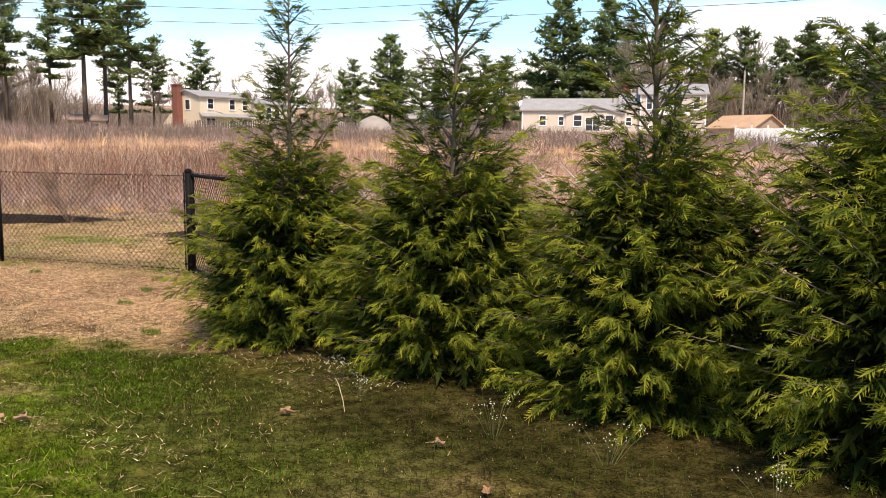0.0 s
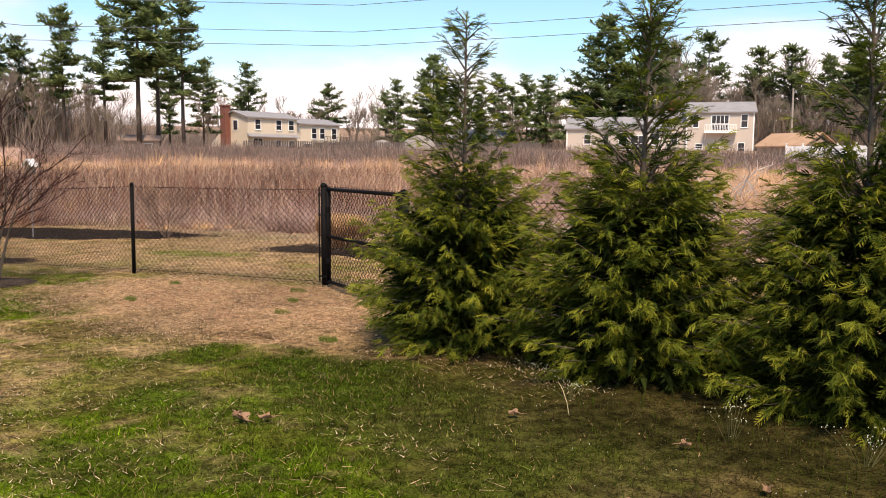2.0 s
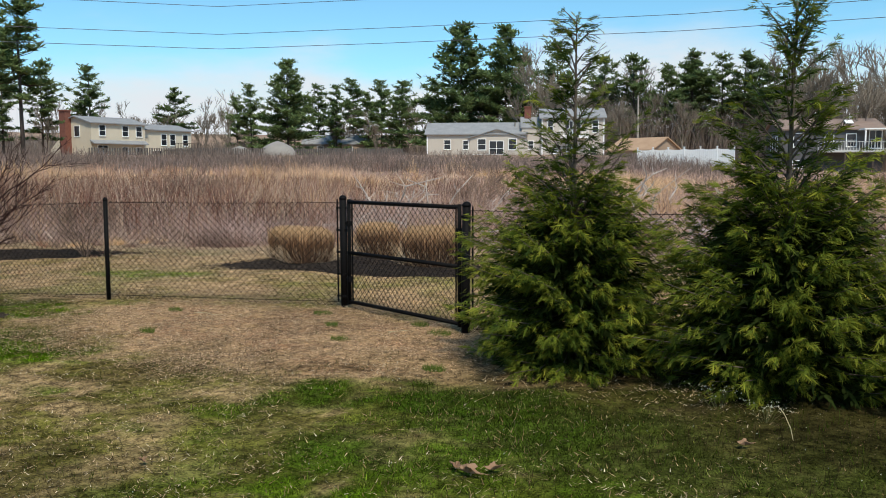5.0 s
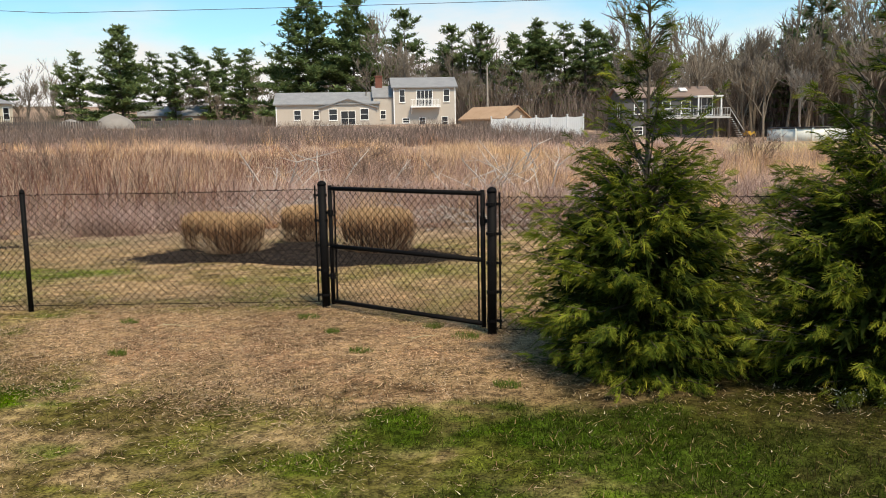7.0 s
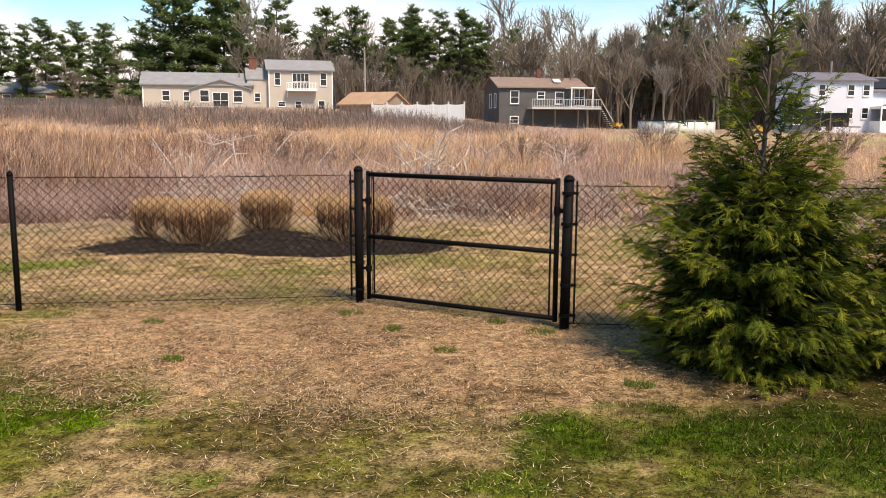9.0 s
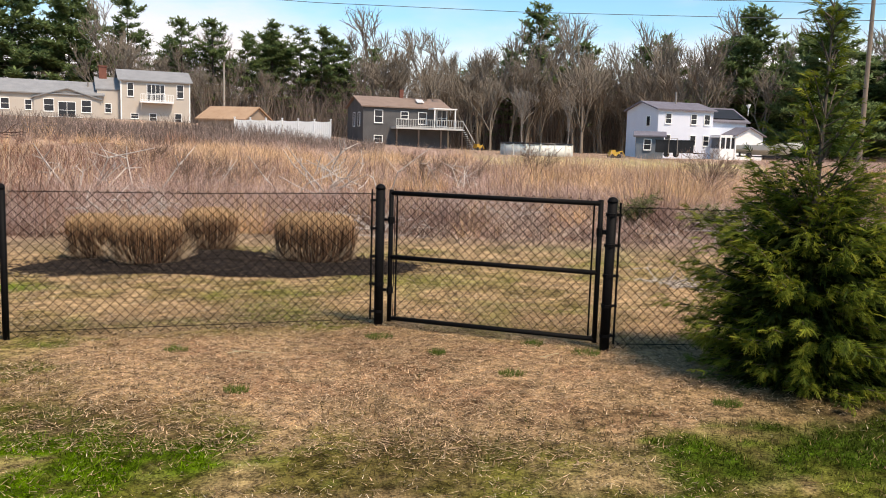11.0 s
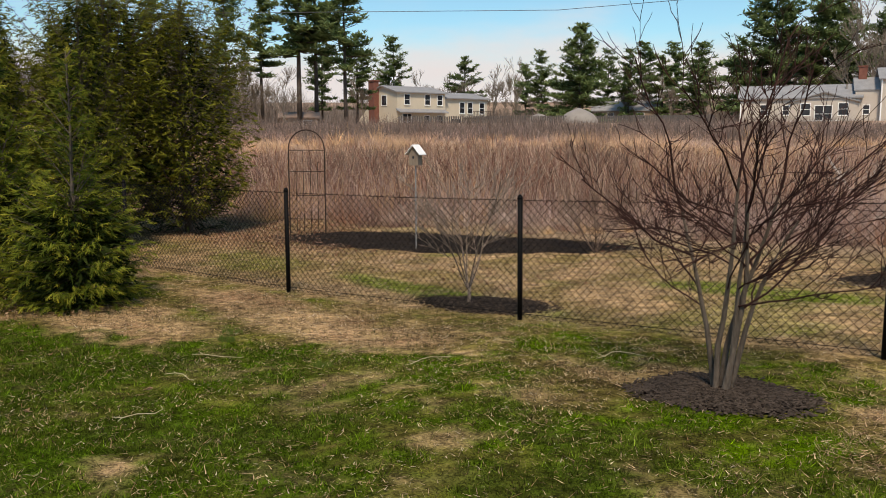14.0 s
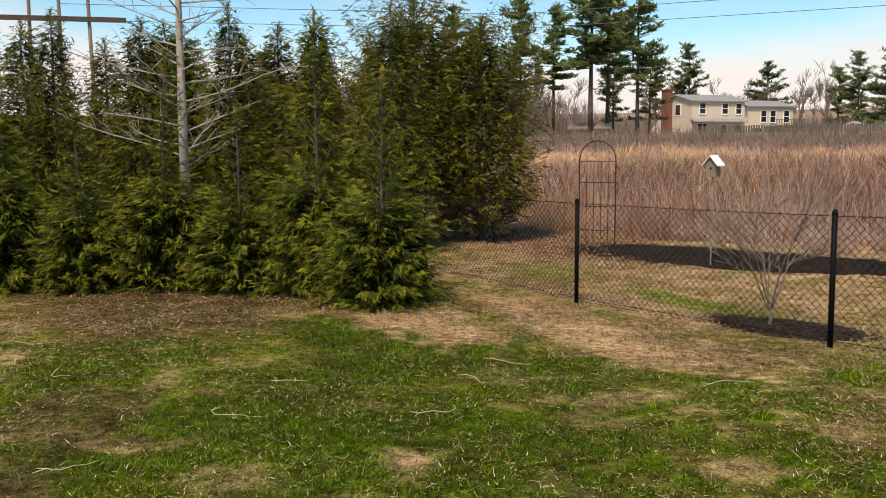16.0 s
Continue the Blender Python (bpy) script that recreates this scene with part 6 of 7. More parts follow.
    x, y = r.uniform(-40, 16, n), r.uniform(8, 40, n)
    x[:16000], y[:16000] = r.uniform(-26, -7, 16000), r.uniform(8, 20, 16000)
    keep = (y > 15.5 - 0.42 * np.maximum(0, -x - 5) + 3.0 * fbm(x, y, 3, 85)) & (r.rand(n) < 0.04 + 0.9 * smooth(-6, -14, x) + 0.3 * smooth(0.5, 0.6, fbm(x, y, 4, 95)))
    x, y = x[keep], y[keep]
    n = len(x)
    h = r.uniform(0.5, 1.35, n) * (0.75 + 0.35 * smooth(-6, -14, x))
    pick = r.rand(n, 1)
    col = np.where(pick < 0.5, np.array((0.24, 0.115, 0.08)), np.where(pick < 0.75, np.array((0.1, 0.06, 0.045)), np.array((0.58, 0.42, 0.3)))) * r.uniform(0.6, 1.3, (n, 1))
    ribbons(n, np.stack([x, y, ground_z(x, y) - 0.03], 1), h, r.normal(0, 0.32, (n, 2)) * h[:, None], 0.003 + 0.00018 * np.hypot(x, y), col, 96, M_BRUSH, "standing_stalks", "upright red-brown and pale dead stalks in the field", "dry stalks")
    # dark twiggy belt in front of the houses
    n = 24000
    d = r.uniform(70, 94, n)
    ang = r.uniform(radians(-64), radians(-4), n)
    x, y = d * np.sin(ang), d * np.cos(ang)
    h = (0.4 + 1.7 * fbm(x, y, 8, 82)) * r.uniform(0.5, 1.2, n)
    col = np.array((0.2, 0.15, 0.125)) * r.uniform(0.6, 1.4, (n, 1))
    ribbons(n, np.stack([x, y, ground_z(x, y) - 0.1], 1), h, r.normal(0, 0.3, (n, 2)) * h[:, None], np.full(n, 0.024), col, 92, M_BRUSH, "twiggy_brush", "dark twiggy brush at the back of the field", "brush")
    # grey-brown thicket at the foot of the woods
    n = 64000
    ang = r.uniform(radians(-80), radians(42), n)
    deg = np.degrees(ang)
    d = 142 + 40 * r.rand(n) + 30 * smooth(-60, -52, deg) * smooth(-22, -32, deg) - 45 * smooth(-59, -63, deg)
    x, y = d * np.sin(ang), d * np.cos(ang)
    h = (2.5 + 6.5 * fbm(x, y, 18, 84) + (7.5 * smooth(-26, -18, deg) + 5 * smooth(0, 8, deg)) * fbm(x, y, 9, 88)) * r.uniform(0.4, 1.2, n) * (1 - 0.4 * smooth(-60, -52, deg) * smooth(-22, -32, deg))
    col = np.array((0.215, 0.17, 0.14)) * r.uniform(0.55, 1.5, (n, 1))
    ribbons(n, np.stack([x, y, ground_z(x, y) - 0.1], 1), h, r.normal(0, 0.34, (n, 2)) * h[:, None], r.uniform(0.02, 0.055, n), col, 93, M_BRUSH, "woods_thicket", "grey-brown leafless thicket at the foot of the woods", "thicket")


dry_field()


# ---- brush piles and low bushes by the field ----
def stick_pile(x, y, w, h, count, seed, mat, label, upright=0.4, r=0.012):
    rand = random.Random(seed)
    root = thing("brush_pile", x, y, gz(x, y), label, "brush pile")
    g = Geo()
    for _ in range(count):
        a, q = rand.uniform(0, 2 * math.pi), rand.random()
        p = Vector((math.cos(a) * q * w * 0.6, math.sin(a) * q * w * 0.4, rand.random() * h * 0.3))
        b = rand.uniform(0, 2 * math.pi)
        d = Vector((math.cos(b), math.sin(b), rand.uniform(0.3 if upright > 1 else -0.1, 1.0) * upright)).normalized()
        ln = rand.uniform(0.25, 0.7) * w
        m = p + d * ln * 0.5 + Vector((rand.uniform(-0.25, 0.25), rand.uniform(-0.25, 0.25), rand.uniform(-0.1, 0.25))) * ln
        e = p + d * ln
        e.z, m.z = max(0.02, e.z), max(0.02, m.z)
        g.tube([p, m, e], [r, r * 0.7, r * 0.3], 4, cap=False)
        for _ in range(2):
            f = m + Vector((rand.uniform(-1, 1), rand.uniform(-1, 1), rand.uniform(0, 1))) * ln * 0.25
            g.tube([m, f], [r * 0.5, r * 0.2], 3, cap=False)
    tagged(part("stick", g, mat, root), kind="stuff")


stick_pile(-4.1, 30.5, 3.0, 1.9, 14, 1, M_DEADWOOD, "pale dead branches standing in the dry field", 1.5, 0.032)
stick_pile(0.6, 27.5, 2.4, 1.2, 12, 7, M_DEADWOOD, "pale dead branches standing in the dry field", 1.2, 0.02)
stick_pile(-11.5, 26.0, 2.0, 1.1, 10, 8, M_DEADWOOD, "pale dead branches standing in the dry field", 1.4, 0.018)
stick_pile(-8.9, 21.5, 3.0, 1.2, 12, 2, M_DEADWOOD, "pale dead sticks leaning at the field edge", 1.5, 0.03)
stick_pile(-6.2, 19.0, 1.6, 0.5, 30, 3, M_DEADWOOD, "heap of pale dead stalks at the field edge", 0.5, 0.012)
stick_pile(2.9, 10.1, 0.9, 0.15, 30, 4, M_DEADWOOD, "small heap of pale straw and sticks on the turf", 0.12, 0.008)
stick_pile(5.2, 16.5, 1.2, 0.4, 40, 5, M_TWIG, "heap of brown prunings beside green bushes", 0.4, 0.012)
stick_pile(1.2, 18.5, 2.0, 0.4, 50, 6, M_DEADWOOD, "tangle of pale fallen stalks at the field edge", 0.35, 0.010)


stick_pile(-3.0, 22.7, 2.8, 1.3, 22, 9, M_DEADWOOD, "pale dead branches leaning over the matted stalks", 1.2, 0.024)
stick_pile(-6.3, 22.4, 2.2, 1.0, 6, 13, M_DEADWOOD, "two pale dead branches leaning in the dry field", 1.2, 0.022)
stick_pile(-5.9, 15.6, 1.7, 0.7, 26, 10, M_DEADWOOD, "pale dead sticks behind the grass clumps", 0.9, 0.011)
stick_pile(-1.2, 15.0, 1.8, 0.5, 40, 11, M_DEADWOOD, "tangle of pale fallen stalks at the field edge", 0.35, 0.009)
stick_pile(5.4, 14.2, 1.8, 0.5, 40, 12, M_DEADWOOD, "tangle of pale fallen stalks at the field edge", 0.5, 0.009)
BUSH = [vase_tree(75 + k, 1.25, 13, 0.45, 0.009, M_DRYTWIG, M_DRYTWIG, 0, (2, 3), 0.3, 0.0045) for k in range(2)]
for k, (x, y, s) in enumerate(((-6.4, 21.8, 1.0), (-5.5, 23.0, 0.85), (-0.6, 27.6, 1.1), (0.8, 29.0, 0.9), (-15.5, 19.0, 1.1), (-18.5, 22.5, 1.2), (-11.5, 33.0, 1.2), (8.5, 27.0, 1.1), (12.5, 24.0, 1.2), (10.5, 33.0, 1.3), (4.2, 38.0, 1.4), (-20.0, 14.5, 1.1))):
    small_tree("dry_bush", x, y, 70 * k, BUSH[k % 2], (s, s, s * 0.95), "leafless brown twiggy bush in the dry field", "bush")


def low_bush(x, y, w, h, seed, label):
    rand = random.Random(seed)
    root = thing("low_bush", x, y, gz(x, y), label, "bush")
    rows, s = [], Geo()
    for _ in range(26):
        a = rand.uniform(0, 2 * math.pi)
        tip = Vector((math.cos(a) * w * rand.uniform(0.3, 1), math.sin(a) * w * 0.7 * rand.uniform(0.3, 1), h * rand.uniform(0.5, 1)))
        s.tube([(0, 0, 0), tip * 0.5 + Vector((0, 0, h * 0.1)), tip], [0.012, 0.008, 0.003], 4, cap=False)
        for _ in range(22):
            p = tip * rand.uniform(0.4, 1.0) + Vector((rand.uniform(-1, 1), rand.uniform(-1, 1), rand.uniform(-1, 1))) * w * 0.2
            rows.append((p.x, p.y, max(p.z, 0.03), rand.uniform(-1, 1), rand.uniform(-1, 1), rand.uniform(-0.2, 0.8), 0.17))
    part("stem", s, M_BARK, root)
    new("foliage", sprays("foliage", rows, M_BUSH, seed)).parent = root


low_bush(4.1, 17.6, 0.5, 0.7, 1, "low green bush at the field edge")
low_bush(5.6, 17.0, 0.7, 0.6, 2, "low green evergreen bush beside prunings")
low_bush(6.8, 17.4, 0.6, 0.6, 3, "low green evergreen bush beside prunings")


# ---- lawn blades, straw, weeds ----
def lawn():
    r = np.random.RandomState(120)
    n = 1300000
    x, y = r.uniform(-14.5, 10, n), r.uniform(-3.2, 7.6, n)
    keep = (y < fence_y(x) + 0.3) & ~((x > -3.2) & (y < 1.7)) & ~((x > 5) & (y < 2.2))
    x, y = x[keep], y[keep]
    # Blades take the ground's colour, its painted tree shade included.
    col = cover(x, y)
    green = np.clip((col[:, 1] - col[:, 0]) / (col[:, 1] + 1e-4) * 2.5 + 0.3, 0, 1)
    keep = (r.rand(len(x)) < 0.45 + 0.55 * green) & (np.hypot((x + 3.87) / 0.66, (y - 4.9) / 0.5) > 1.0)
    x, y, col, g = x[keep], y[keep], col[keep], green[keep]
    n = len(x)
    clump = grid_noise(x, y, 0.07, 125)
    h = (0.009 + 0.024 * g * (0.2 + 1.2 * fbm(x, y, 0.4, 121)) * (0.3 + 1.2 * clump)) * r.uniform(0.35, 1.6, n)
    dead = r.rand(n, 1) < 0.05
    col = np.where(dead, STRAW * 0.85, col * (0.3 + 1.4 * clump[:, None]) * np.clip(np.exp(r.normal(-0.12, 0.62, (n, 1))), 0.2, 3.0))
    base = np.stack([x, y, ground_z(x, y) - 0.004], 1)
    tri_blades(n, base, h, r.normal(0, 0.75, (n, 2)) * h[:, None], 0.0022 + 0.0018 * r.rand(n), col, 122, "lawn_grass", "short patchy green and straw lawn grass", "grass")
    n = 330000
    x, y = r.uniform(-14, 9, n), r.uniform(-3, 12.5, n)
    x[:110000], y[:110000] = r.uniform(-3, 4, 110000), r.uniform(4.2, 8.5, 110000)
    s = np.clip(blob(x, y, 0.4, 5.95, 3.1, 1.5, 0.8) + 0.8 * blob(x, y, -8.2, 4.3, 2.5, 0.75) + 0.12 + 0.3 * smooth(0.5, 0.65, fbm(x, y, 0.6, 130)) + 0.3 * (y > fence_y(x)) - 0.5 * blob(x, y, 2.6, 4.6, 1.7, 0.6) - 0.04 * blob(x, y, -7.2, 1.5, 3.3, 2.3) - 1.2 * blob(x, y, 5.8, 5.2, 4.4, 1.2) - 0.1 * (x > 2.5), 0, 1)
    keep = (r.rand(n) < s) & ~((x > -3.2) & (y < 1.7)) & ~((np.hypot((x + 2.9) / 2.8, (y - 11) / 1.2) < 1) & (r.rand(n) < 0.45)) & (np.hypot((x + 3.87) / 0.66, (y - 4.9) / 0.5) > 1.0)
    x, y = x[keep], y[keep]
    n = len(x)
    yaw = r.uniform(0, 2 * np.pi, n)
    ln = r.uniform(0.015, 0.085, n) + 0.05 * (r.rand(n) < 0.08)
    col = np.where(r.rand(n, 1) < 0.25, np.array((0.2, 0.11, 0.065)), np.array((0.56, 0.385, 0.235))) * np.where(r.rand(n, 1) < 0.16, 1.7, r.uniform(0.25, 1.25, (n, 1)))
    base = np.stack([x, y, ground_z(x, y) + 0.006 + 0.012 * r.rand(n)], 1)
    tri_blades(n, base, r.uniform(-0.004, 0.018, n), np.stack([np.cos(yaw), np.sin(yaw)], 1) * ln[:, None], 0.002 + 0.002 * r.rand(n), col, 123, "dry_straw", "flattened pale straw lying on the lawn", "straw")
    # brown weeds with pale seed heads below the evergreens and in the thin lawn
    n = 110000
    x, y = r.uniform(-14, 9.8, n), r.uniform(-2.8, 6.2, n)
    s = np.clip(blob(x, y, 6.6, 4.7, 3.3, 1.0) + 0.7 * blob(x, y, -12.0, 0.9, 2.4, 1.6) + blob(x, y, -7.5, -0.3, 0.9, 0.5) + blob(x, y, 1.0, 2.4, 0.9, 0.6) + 0.9 * smooth(0.53, 0.6, fbm(x, y, 0.9, 65)) + 0.12, 0, 1)
    keep = (r.rand(n) < s * 0.8) & ~((x > -3.2) & (y < 1.7)) & ~((x > 5) & (y < 2.2))
    x, y = x[keep], y[keep]
    n = len(x)
    h = r.uniform(0.02, 0.06, n) + 0.05 * r.rand(n) * blob(x, y, 6.5, 4.7, 2.9, 1.2)
    base = np.stack([x, y, ground_z(x, y) - 0.003], 1)
    lean = r.normal(0, 0.3, (n, 2)) * h[:, None]
    # Weed colours lowered to stand in for the evergreens' shade.
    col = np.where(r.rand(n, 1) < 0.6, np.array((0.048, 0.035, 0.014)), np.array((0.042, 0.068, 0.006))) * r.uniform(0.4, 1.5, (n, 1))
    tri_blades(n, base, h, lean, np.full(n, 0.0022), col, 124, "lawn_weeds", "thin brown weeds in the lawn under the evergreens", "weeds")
    k = r.rand(n) < 0.22
    tip = base[k] + np.stack([lean[k, 0], lean[k, 1], h[k]], 1)
    m = len(tip)
    s = r.uniform(0.0018, 0.004, m)
    tri = np.stack([tip + np.stack([-s, 0 * s, 0 * s], 1), tip + np.stack([s, 0 * s, 0 * s], 1), tip + np.stack([0 * s, 0 * s, s * 1.6], 1),
                    tip + np.stack([0 * s, -s, s * 0.5], 1), tip + np.stack([0 * s, s, s * 0.5], 1), tip + np.stack([0 * s, 0 * s, -s], 1)], 1).reshape(-1, 3)
    col = np.where(r.rand(m, 1) < 0.1, np.array((0.66, 0.66, 0.56)), np.array((0.2, 0.15, 0.09))) * r.uniform(0.7, 1.1, (m, 1))
    ob = new("weed_flowers", arrays_mesh("weed_flowers", tri, np.arange(m * 6).reshape(-1, 3), M_BLADE, np.repeat(col, 6, 0)))
    tagged(ob, "tiny white flowers and seed heads of lawn weeds", "weed flowers", kind="stuff")
    # short pale and dark bits all over the thin turf, on both sides of the fence
    n = 330000
    x, y = r.uniform(-16.5, 4.5, n), r.uniform(3.6, 12.6, n)
    x[:100000], y[:100000] = r.uniform(-12, 3.5, 100000), r.uniform(-2.4, 3.7, 100000)
    s = np.where(y < 3.65, 0.02 - 0.25 * blob(x, y, -7.4, 1.3, 3.3, 2.3), 0.0) + 0.25 + 0.5 * smooth(0.42, 0.6, fbm(x, y, 0.7, 131)) + 0.3 * (y > fence_y(x)) - 0.6 * blob(x, y, 2.9, 4.4, 1.6, 0.7) - 0.6 * blob(x, y, -5.6, 9.0, 1.5, 0.5)
    keep = (r.rand(n) < s) & (np.hypot((x + 3.87) / 0.66, (y - 4.9) / 0.5) > 1.0) & (np.hypot((x + 2.9) / 2.8, (y - 11) / 1.2) > 1) & (np.hypot((x + 11.85) / 3.3, (y - 9.85) / 2.0) > 0.9)
    x, y = x[keep], y[keep]
    n = len(x)
    yaw = r.uniform(0, 2 * np.pi, n)
    pick = r.rand(n, 1)
    col = np.where(pick < 0.38, np.array((0.09, 0.06, 0.032)), np.where(pick < 0.85, np.array((0.5, 0.36, 0.21)), np.array((0.74, 0.6, 0.42)))) * r.uniform(0.6, 1.3, (n, 1))
    far_off = np.hypot(x, y)
    base = np.stack([x, y, ground_z(x, y) + 0.006 + 0.012 * r.rand(n)], 1)
    tri_blades(n, base, r.uniform(0.0, 0.02, n), np.stack([np.cos(yaw), np.sin(yaw)], 1) * (r.uniform(0.012, 0.03, n) + 0.003 * far_off * r.rand(n))[:, None], 0.0022 + 0.00022 * far_off, col, 128, "turf_bits", "short pale and dark straw bits on the thin turf", "straw")
    n = 15000
    x, y = r.uniform(-20, -7.5, n), r.uniform(6.6, 13.0, n)
    keep = (r.rand(n) < 0.15 + 0.85 * blob(x, y, -15.5, 8.8, 4.0, 2.4)) & (np.hypot((x + 11.85) / 3.3, (y - 9.85) / 2.0) > 0.85) & (y > fence_y(x))
    x, y = x[keep], y[keep]
    n = len(x)
    yaw = r.uniform(0, 2 * np.pi, n)
    col = np.where(r.rand(n, 1) < 0.35, np.array((0.5, 0.33, 0.24)), np.array((0.22, 0.1, 0.065))) * r.uniform(0.5, 1.3, (n, 1))
    base = np.stack([x, y, ground_z(x, y) + 0.01 + 0.02 * r.rand(n)], 1)
    tri_blades(n, base, r.uniform(-0.004, 0.04, n), np.stack([np.cos(yaw), np.sin(yaw)], 1) * r.uniform(0.03, 0.08, n)[:, None], r.uniform(0.01, 0.024, n), col, 129, "fallen_leaves", "reddish brown fallen leaves round the juniper", "leaf litter")
    # leaf litter before the hedge
    n = 9000
    x, y = r.uniform(-13.4, -8.2, n), r.uniform(-2.6, 3.4, n)
    keep = r.rand(n) < np.clip(blob(x, y, -11.6, 0.9, 2.0, 1.9) + 0.04, 0, 1)
    x, y = x[keep], y[keep]
    n = len(x)
    yaw = r.uniform(0, 2 * np.pi, n)
    col = np.where(r.rand(n, 1) < 0.3, np.array((0.42, 0.26, 0.18)), np.array((0.2, 0.095, 0.06))) * r.uniform(0.5, 1.3, (n, 1))
    base = np.stack([x, y, ground_z(x, y) + 0.01 + 0.015 * r.rand(n)], 1)
    tri_blades(n, base, r.uniform(-0.004, 0.02, n), np.stack([np.cos(yaw), np.sin(yaw)], 1) * r.uniform(0.02, 0.05, n)[:, None], r.uniform(0.006, 0.016, n), col, 127, "leaf_litter", "reddish brown fallen leaves before the hedge", "leaf litter")


lawn()


# ---- loose things on the lawn ----
TWIGS = [(-7.4, 3.1, 0.45, 40), (-10.0, -0.7, 0.55, 70), (-8.6, -0.4, 0.3, 20), (-6.9, 0.7, 0.4, 10), (-7.7, 1.3, 0.3, 60), (-6.0, 4.2, 0.4, 80), (-7.0, 2.6, 0.3, 30), (-6.3, 2.0, 0.35, 120),
         (-6.2, -0.3, 0.35, 100), (-2.3, 3.3, 0.6, 25), (-2.9, 2.7, 0.25, 5), (-4.9, 5.2, 0.4, 50), (-1.4, 6.2, 0.35, 15), (0.9, 6.4, 0.3, 70)]
LEAVES = [(3.18, 3.46, 0.075), (3.27, 3.57, 0.06), (3.08, 3.5, 0.055), (5.34, 4.75, 0.045), (2.43, 2.28, 0.04), (1.6, 2.75, 0.04), (4.33, 4.6, 0.05), (5.9, 4.4, 0.05), (5.5, 3.8, 0.06), (-6.9, 2.3, 0.03), (-6.0, 3.2, 0.03), (-7.0, 1.5, 0.03), (-1.7, 3.2, 0.035), (6.6, 4.2, 0.06)]
TUFTS = [(-8.25, 3.7, 0.13), (-8.0, 3.5, 0.1), (-6.6, 3.6, 0.1), (0.55, 5.9, 0.1), (1.2, 6.6, 0.12), (-0.5, 7.0, 0.12), (-1.3, 5.3, 0.08), (0.8, 6.9, 0.1), (-2.0, 6.3, 0.09), (1.9, 5.3, 0.1), (0.0, 6.5, 0.07)]
def fallen_twig(x, y, length, turn, seed, curl=0.4):
    rand = random.Random(seed)
    t = thing("fallen_twig", x, y, gz(x, y) + 0.02, "thin pale dry stalk lying on the lawn", "twig", "stalks on the lawn", turn)
    pts = [(length * (k / 5 - 0.5), curl * length * 0.25 * math.sin(k * 1.1 + seed), 0.012 + 0.02 * rand.random()) for k in range(6)]
    part("stalk", Geo().tube(pts, [0.0026, 0.003, 0.0028, 0.0026, 0.002, 0.0015], 5), M_PALESTALK, t)
    part("side_shoot", Geo().tube([pts[1], (pts[1][0] - length * 0.12, pts[1][1] + length * 0.12, 0.03)], [0.003, 0.002], 4), M_PALESTALK, t)


M_PALESTALK = material("pale_stalk", (0.42, 0.34, 0.19), (0.56, 0.48, 0.3), scale=20, rough=0.8)
for k, (x, y, length, turn) in enumerate(TWIGS):
    fallen_twig(x, y, length, turn, k, 0.2 + 0.25 * (k % 4))


def dead_leaf(x, y, size, turn, seed, label):
    """A curled oak leaf: lobed outline, raised rim."""
    rand = random.Random(seed)
    t = thing("dead_leaf", x, y, gz(x, y) + 0.02, label, "leaf", "dead leaves on the lawn", turn)
    n = 18
    g = Geo()
    rim = []
    for k in range(n):
        a = 2 * math.pi * k / n
        r = size * (0.75 + 0.3 * math.cos(5 * a) + rand.uniform(-0.06, 0.06))
        rim.append((r * math.cos(a), r * 0.6 * math.sin(a), 0.012 + 0.5 * size * abs(math.sin(a)) ** 1.5 * rand.uniform(0.5, 1.2)))
    low = [(p[0] * 0.97, p[1] * 0.97, p[2] - 0.003) for p in rim]
    g.add([(0, 0, 0.006)] + rim + [(0, 0, 0.003)] + low, [(0, 1 + k, 1 + (k + 1) % n) for k in range(n)] + [(n + 1, n + 2 + (k + 1) % n, n + 2 + k) for k in range(n)] + [(1 + k, n + 2 + k, n + 2 + (k + 1) % n, 1 + (k + 1) % n) for k in range(n)])
    part("blade", g, M_DEADLEAF, t)
    part("leaf_stem", Geo().tube([(size * 0.9, 0, 0.015), (size * 1.5, 0.01, 0.01)], [0.002, 0.0015], 4), M_DEADLEAF, t)


for k, (x, y, size) in enumerate(LEAVES):
    dead_leaf(x, y, size, 67 * k, k, "curled pale brown dead oak leaf on the grass")


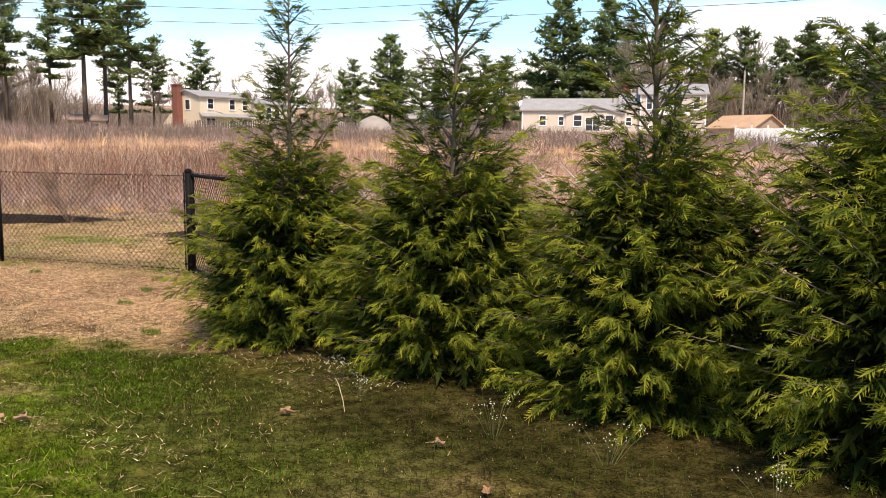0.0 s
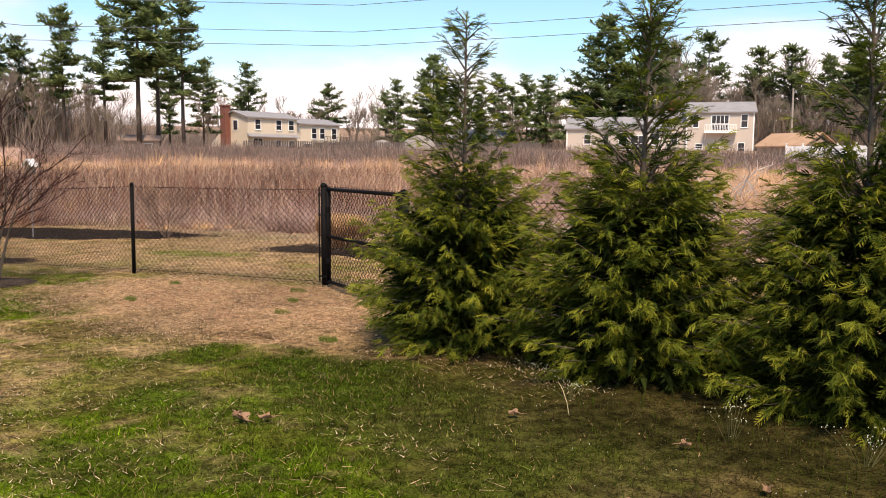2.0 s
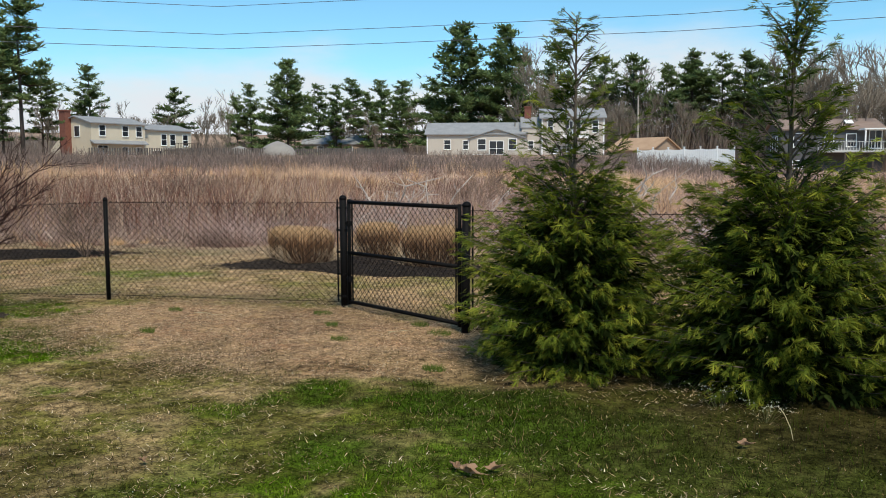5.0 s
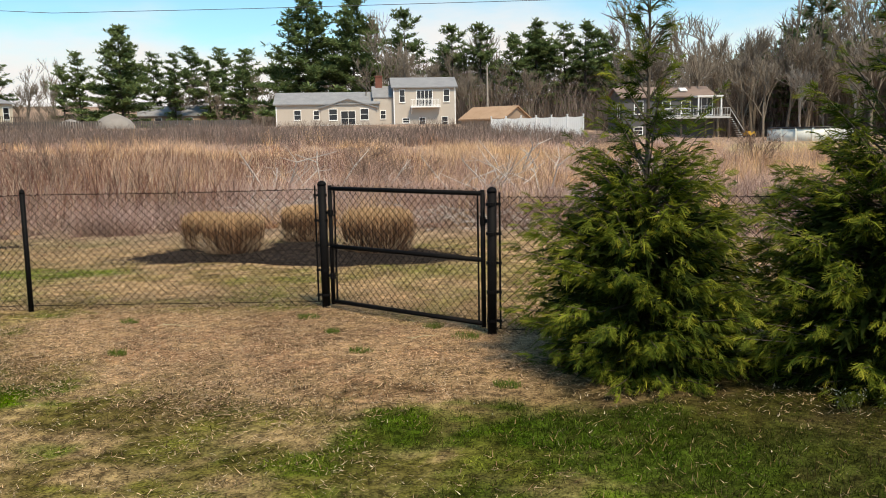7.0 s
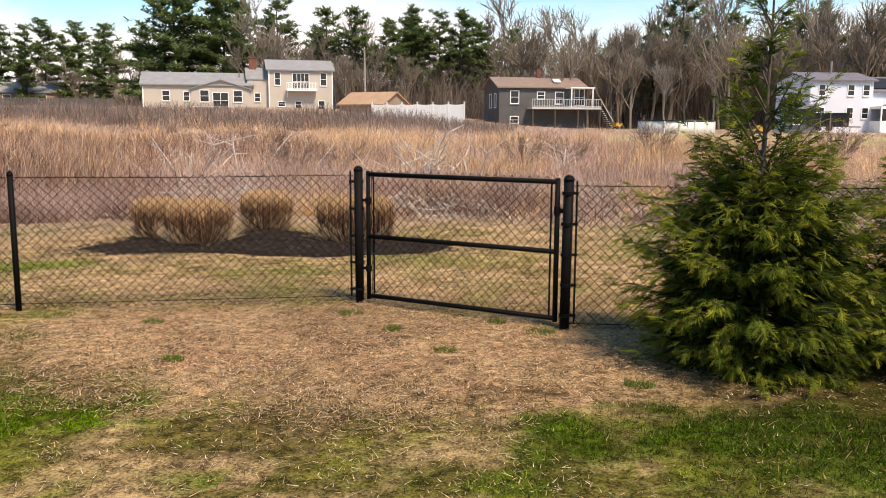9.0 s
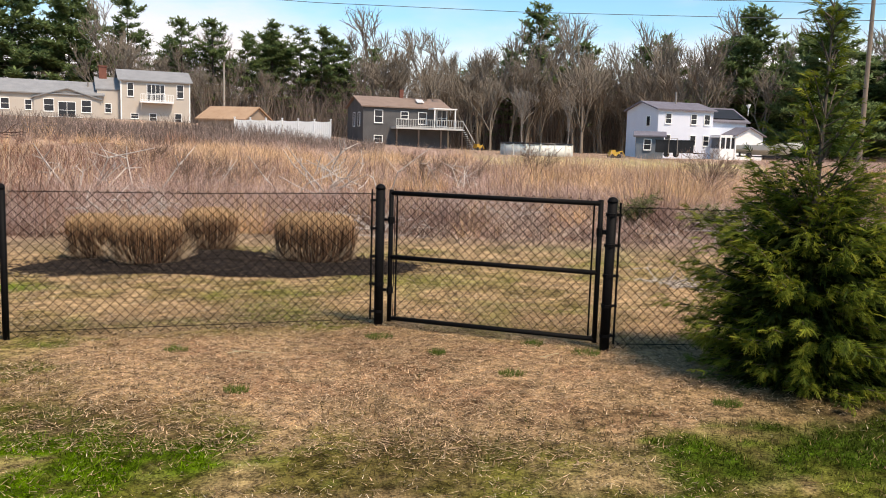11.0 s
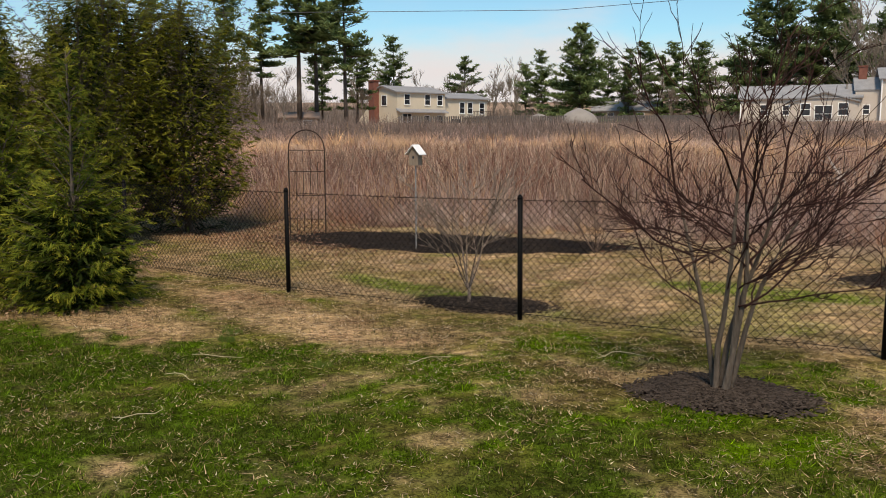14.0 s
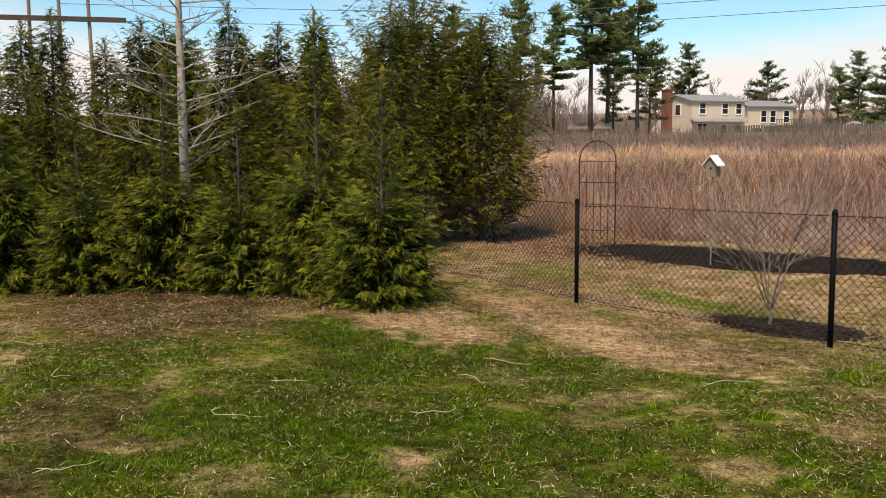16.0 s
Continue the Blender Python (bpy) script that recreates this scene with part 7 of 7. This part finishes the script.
def grass_tuft(x, y, w, seed):
    rand = random.Random(seed)
    t = thing("grass_tuft", x, y, gz(x, y), "small bright green grass tuft in the straw", "grass tuft", "tufts in the bare lawn")
    g = Geo()
    for _ in range(240):
        a, q = rand.uniform(0, 2 * math.pi), rand.random() ** 0.5
        p = Vector((math.cos(a) * q * w, math.sin(a) * q * w * 0.7, 0))
        h = rand.uniform(0.02, 0.06)
        d = Vector((rand.uniform(-1, 1), rand.uniform(-1, 1), 0)) * h * 0.5
        s = Vector((rand.uniform(-1, 1), rand.uniform(-1, 1), 0)).normalized() * 0.0028
        g.add([p - s, p + s, p + d + Vector((0, 0, h))], [(0, 1, 2)])
    part("blade", g, M_TUFT, t)


M_TUFT = material("tuft_green", (0.06, 0.11, 0.012), (0.15, 0.2, 0.025), source="island", rough=0.7, through_light=0.25)
for k, (x, y, w) in enumerate(TUFTS):
    grass_tuft(x, y, w, k)


def tall_stalk(x, y):
    t = thing("dead_stalk", x, y, gz(x, y), "tall pale bent dead stalk standing in the weeds", "stalk")
    t.scale = (0.8, 0.8, 0.8)
    part("stem", Geo().tube([(0, 0, 0), (-0.02, 0, 0.09), (-0.07, 0.01, 0.19), (-0.115, 0.02, 0.235), (-0.13, 0.02, 0.225)], [0.0032, 0.003, 0.0028, 0.0022, 0.0014], 5), M_PALESTALK, t)


def flower_weed(x, y, h, seed):
    rand = random.Random(seed)
    t = thing("flowering_weed", x, y, gz(x, y), "flowering weed with small white heads below the evergreens", "weed", "flowering weeds")
    stems, heads = Geo(), Geo()
    for _ in range(14):
        a, q = rand.uniform(0, 2 * math.pi), rand.random() * 0.12
        tip = Vector((math.cos(a) * q * 1.8, math.sin(a) * q * 1.8, h * rand.uniform(0.5, 1)))
        stems.tube([(math.cos(a) * q * 0.4, math.sin(a) * q * 0.4, 0), tip * 0.6, tip], 0.0012, 3, cap=False)
        for _ in range(3):
            p = tip + Vector((rand.uniform(-1, 1), rand.uniform(-1, 1), rand.uniform(-1, 0.4))) * 0.025
            heads.tube([p, p + Vector((0, 0, 0.003)), p + Vector((0, 0, 0.007))], [0.0015, 0.0034, 0.001], 5)
    tagged(part("stem", stems, M_WEED, t), kind="stuff")
    tagged(part("flower_head", heads, M_FLOWER, t, "white flower heads"), kind="stuff")


tall_stalk(4.55, 4.86)
for k, (x, y, h) in enumerate(((5.46, 5.1, 0.24), (6.15, 5.1, 0.22), (4.03, 5.36, 0.16), (7.0, 5.0, 0.24), (4.35, 5.2, 0.14), (7.6, 4.9, 0.2))):
    flower_weed(x, y, h, k)
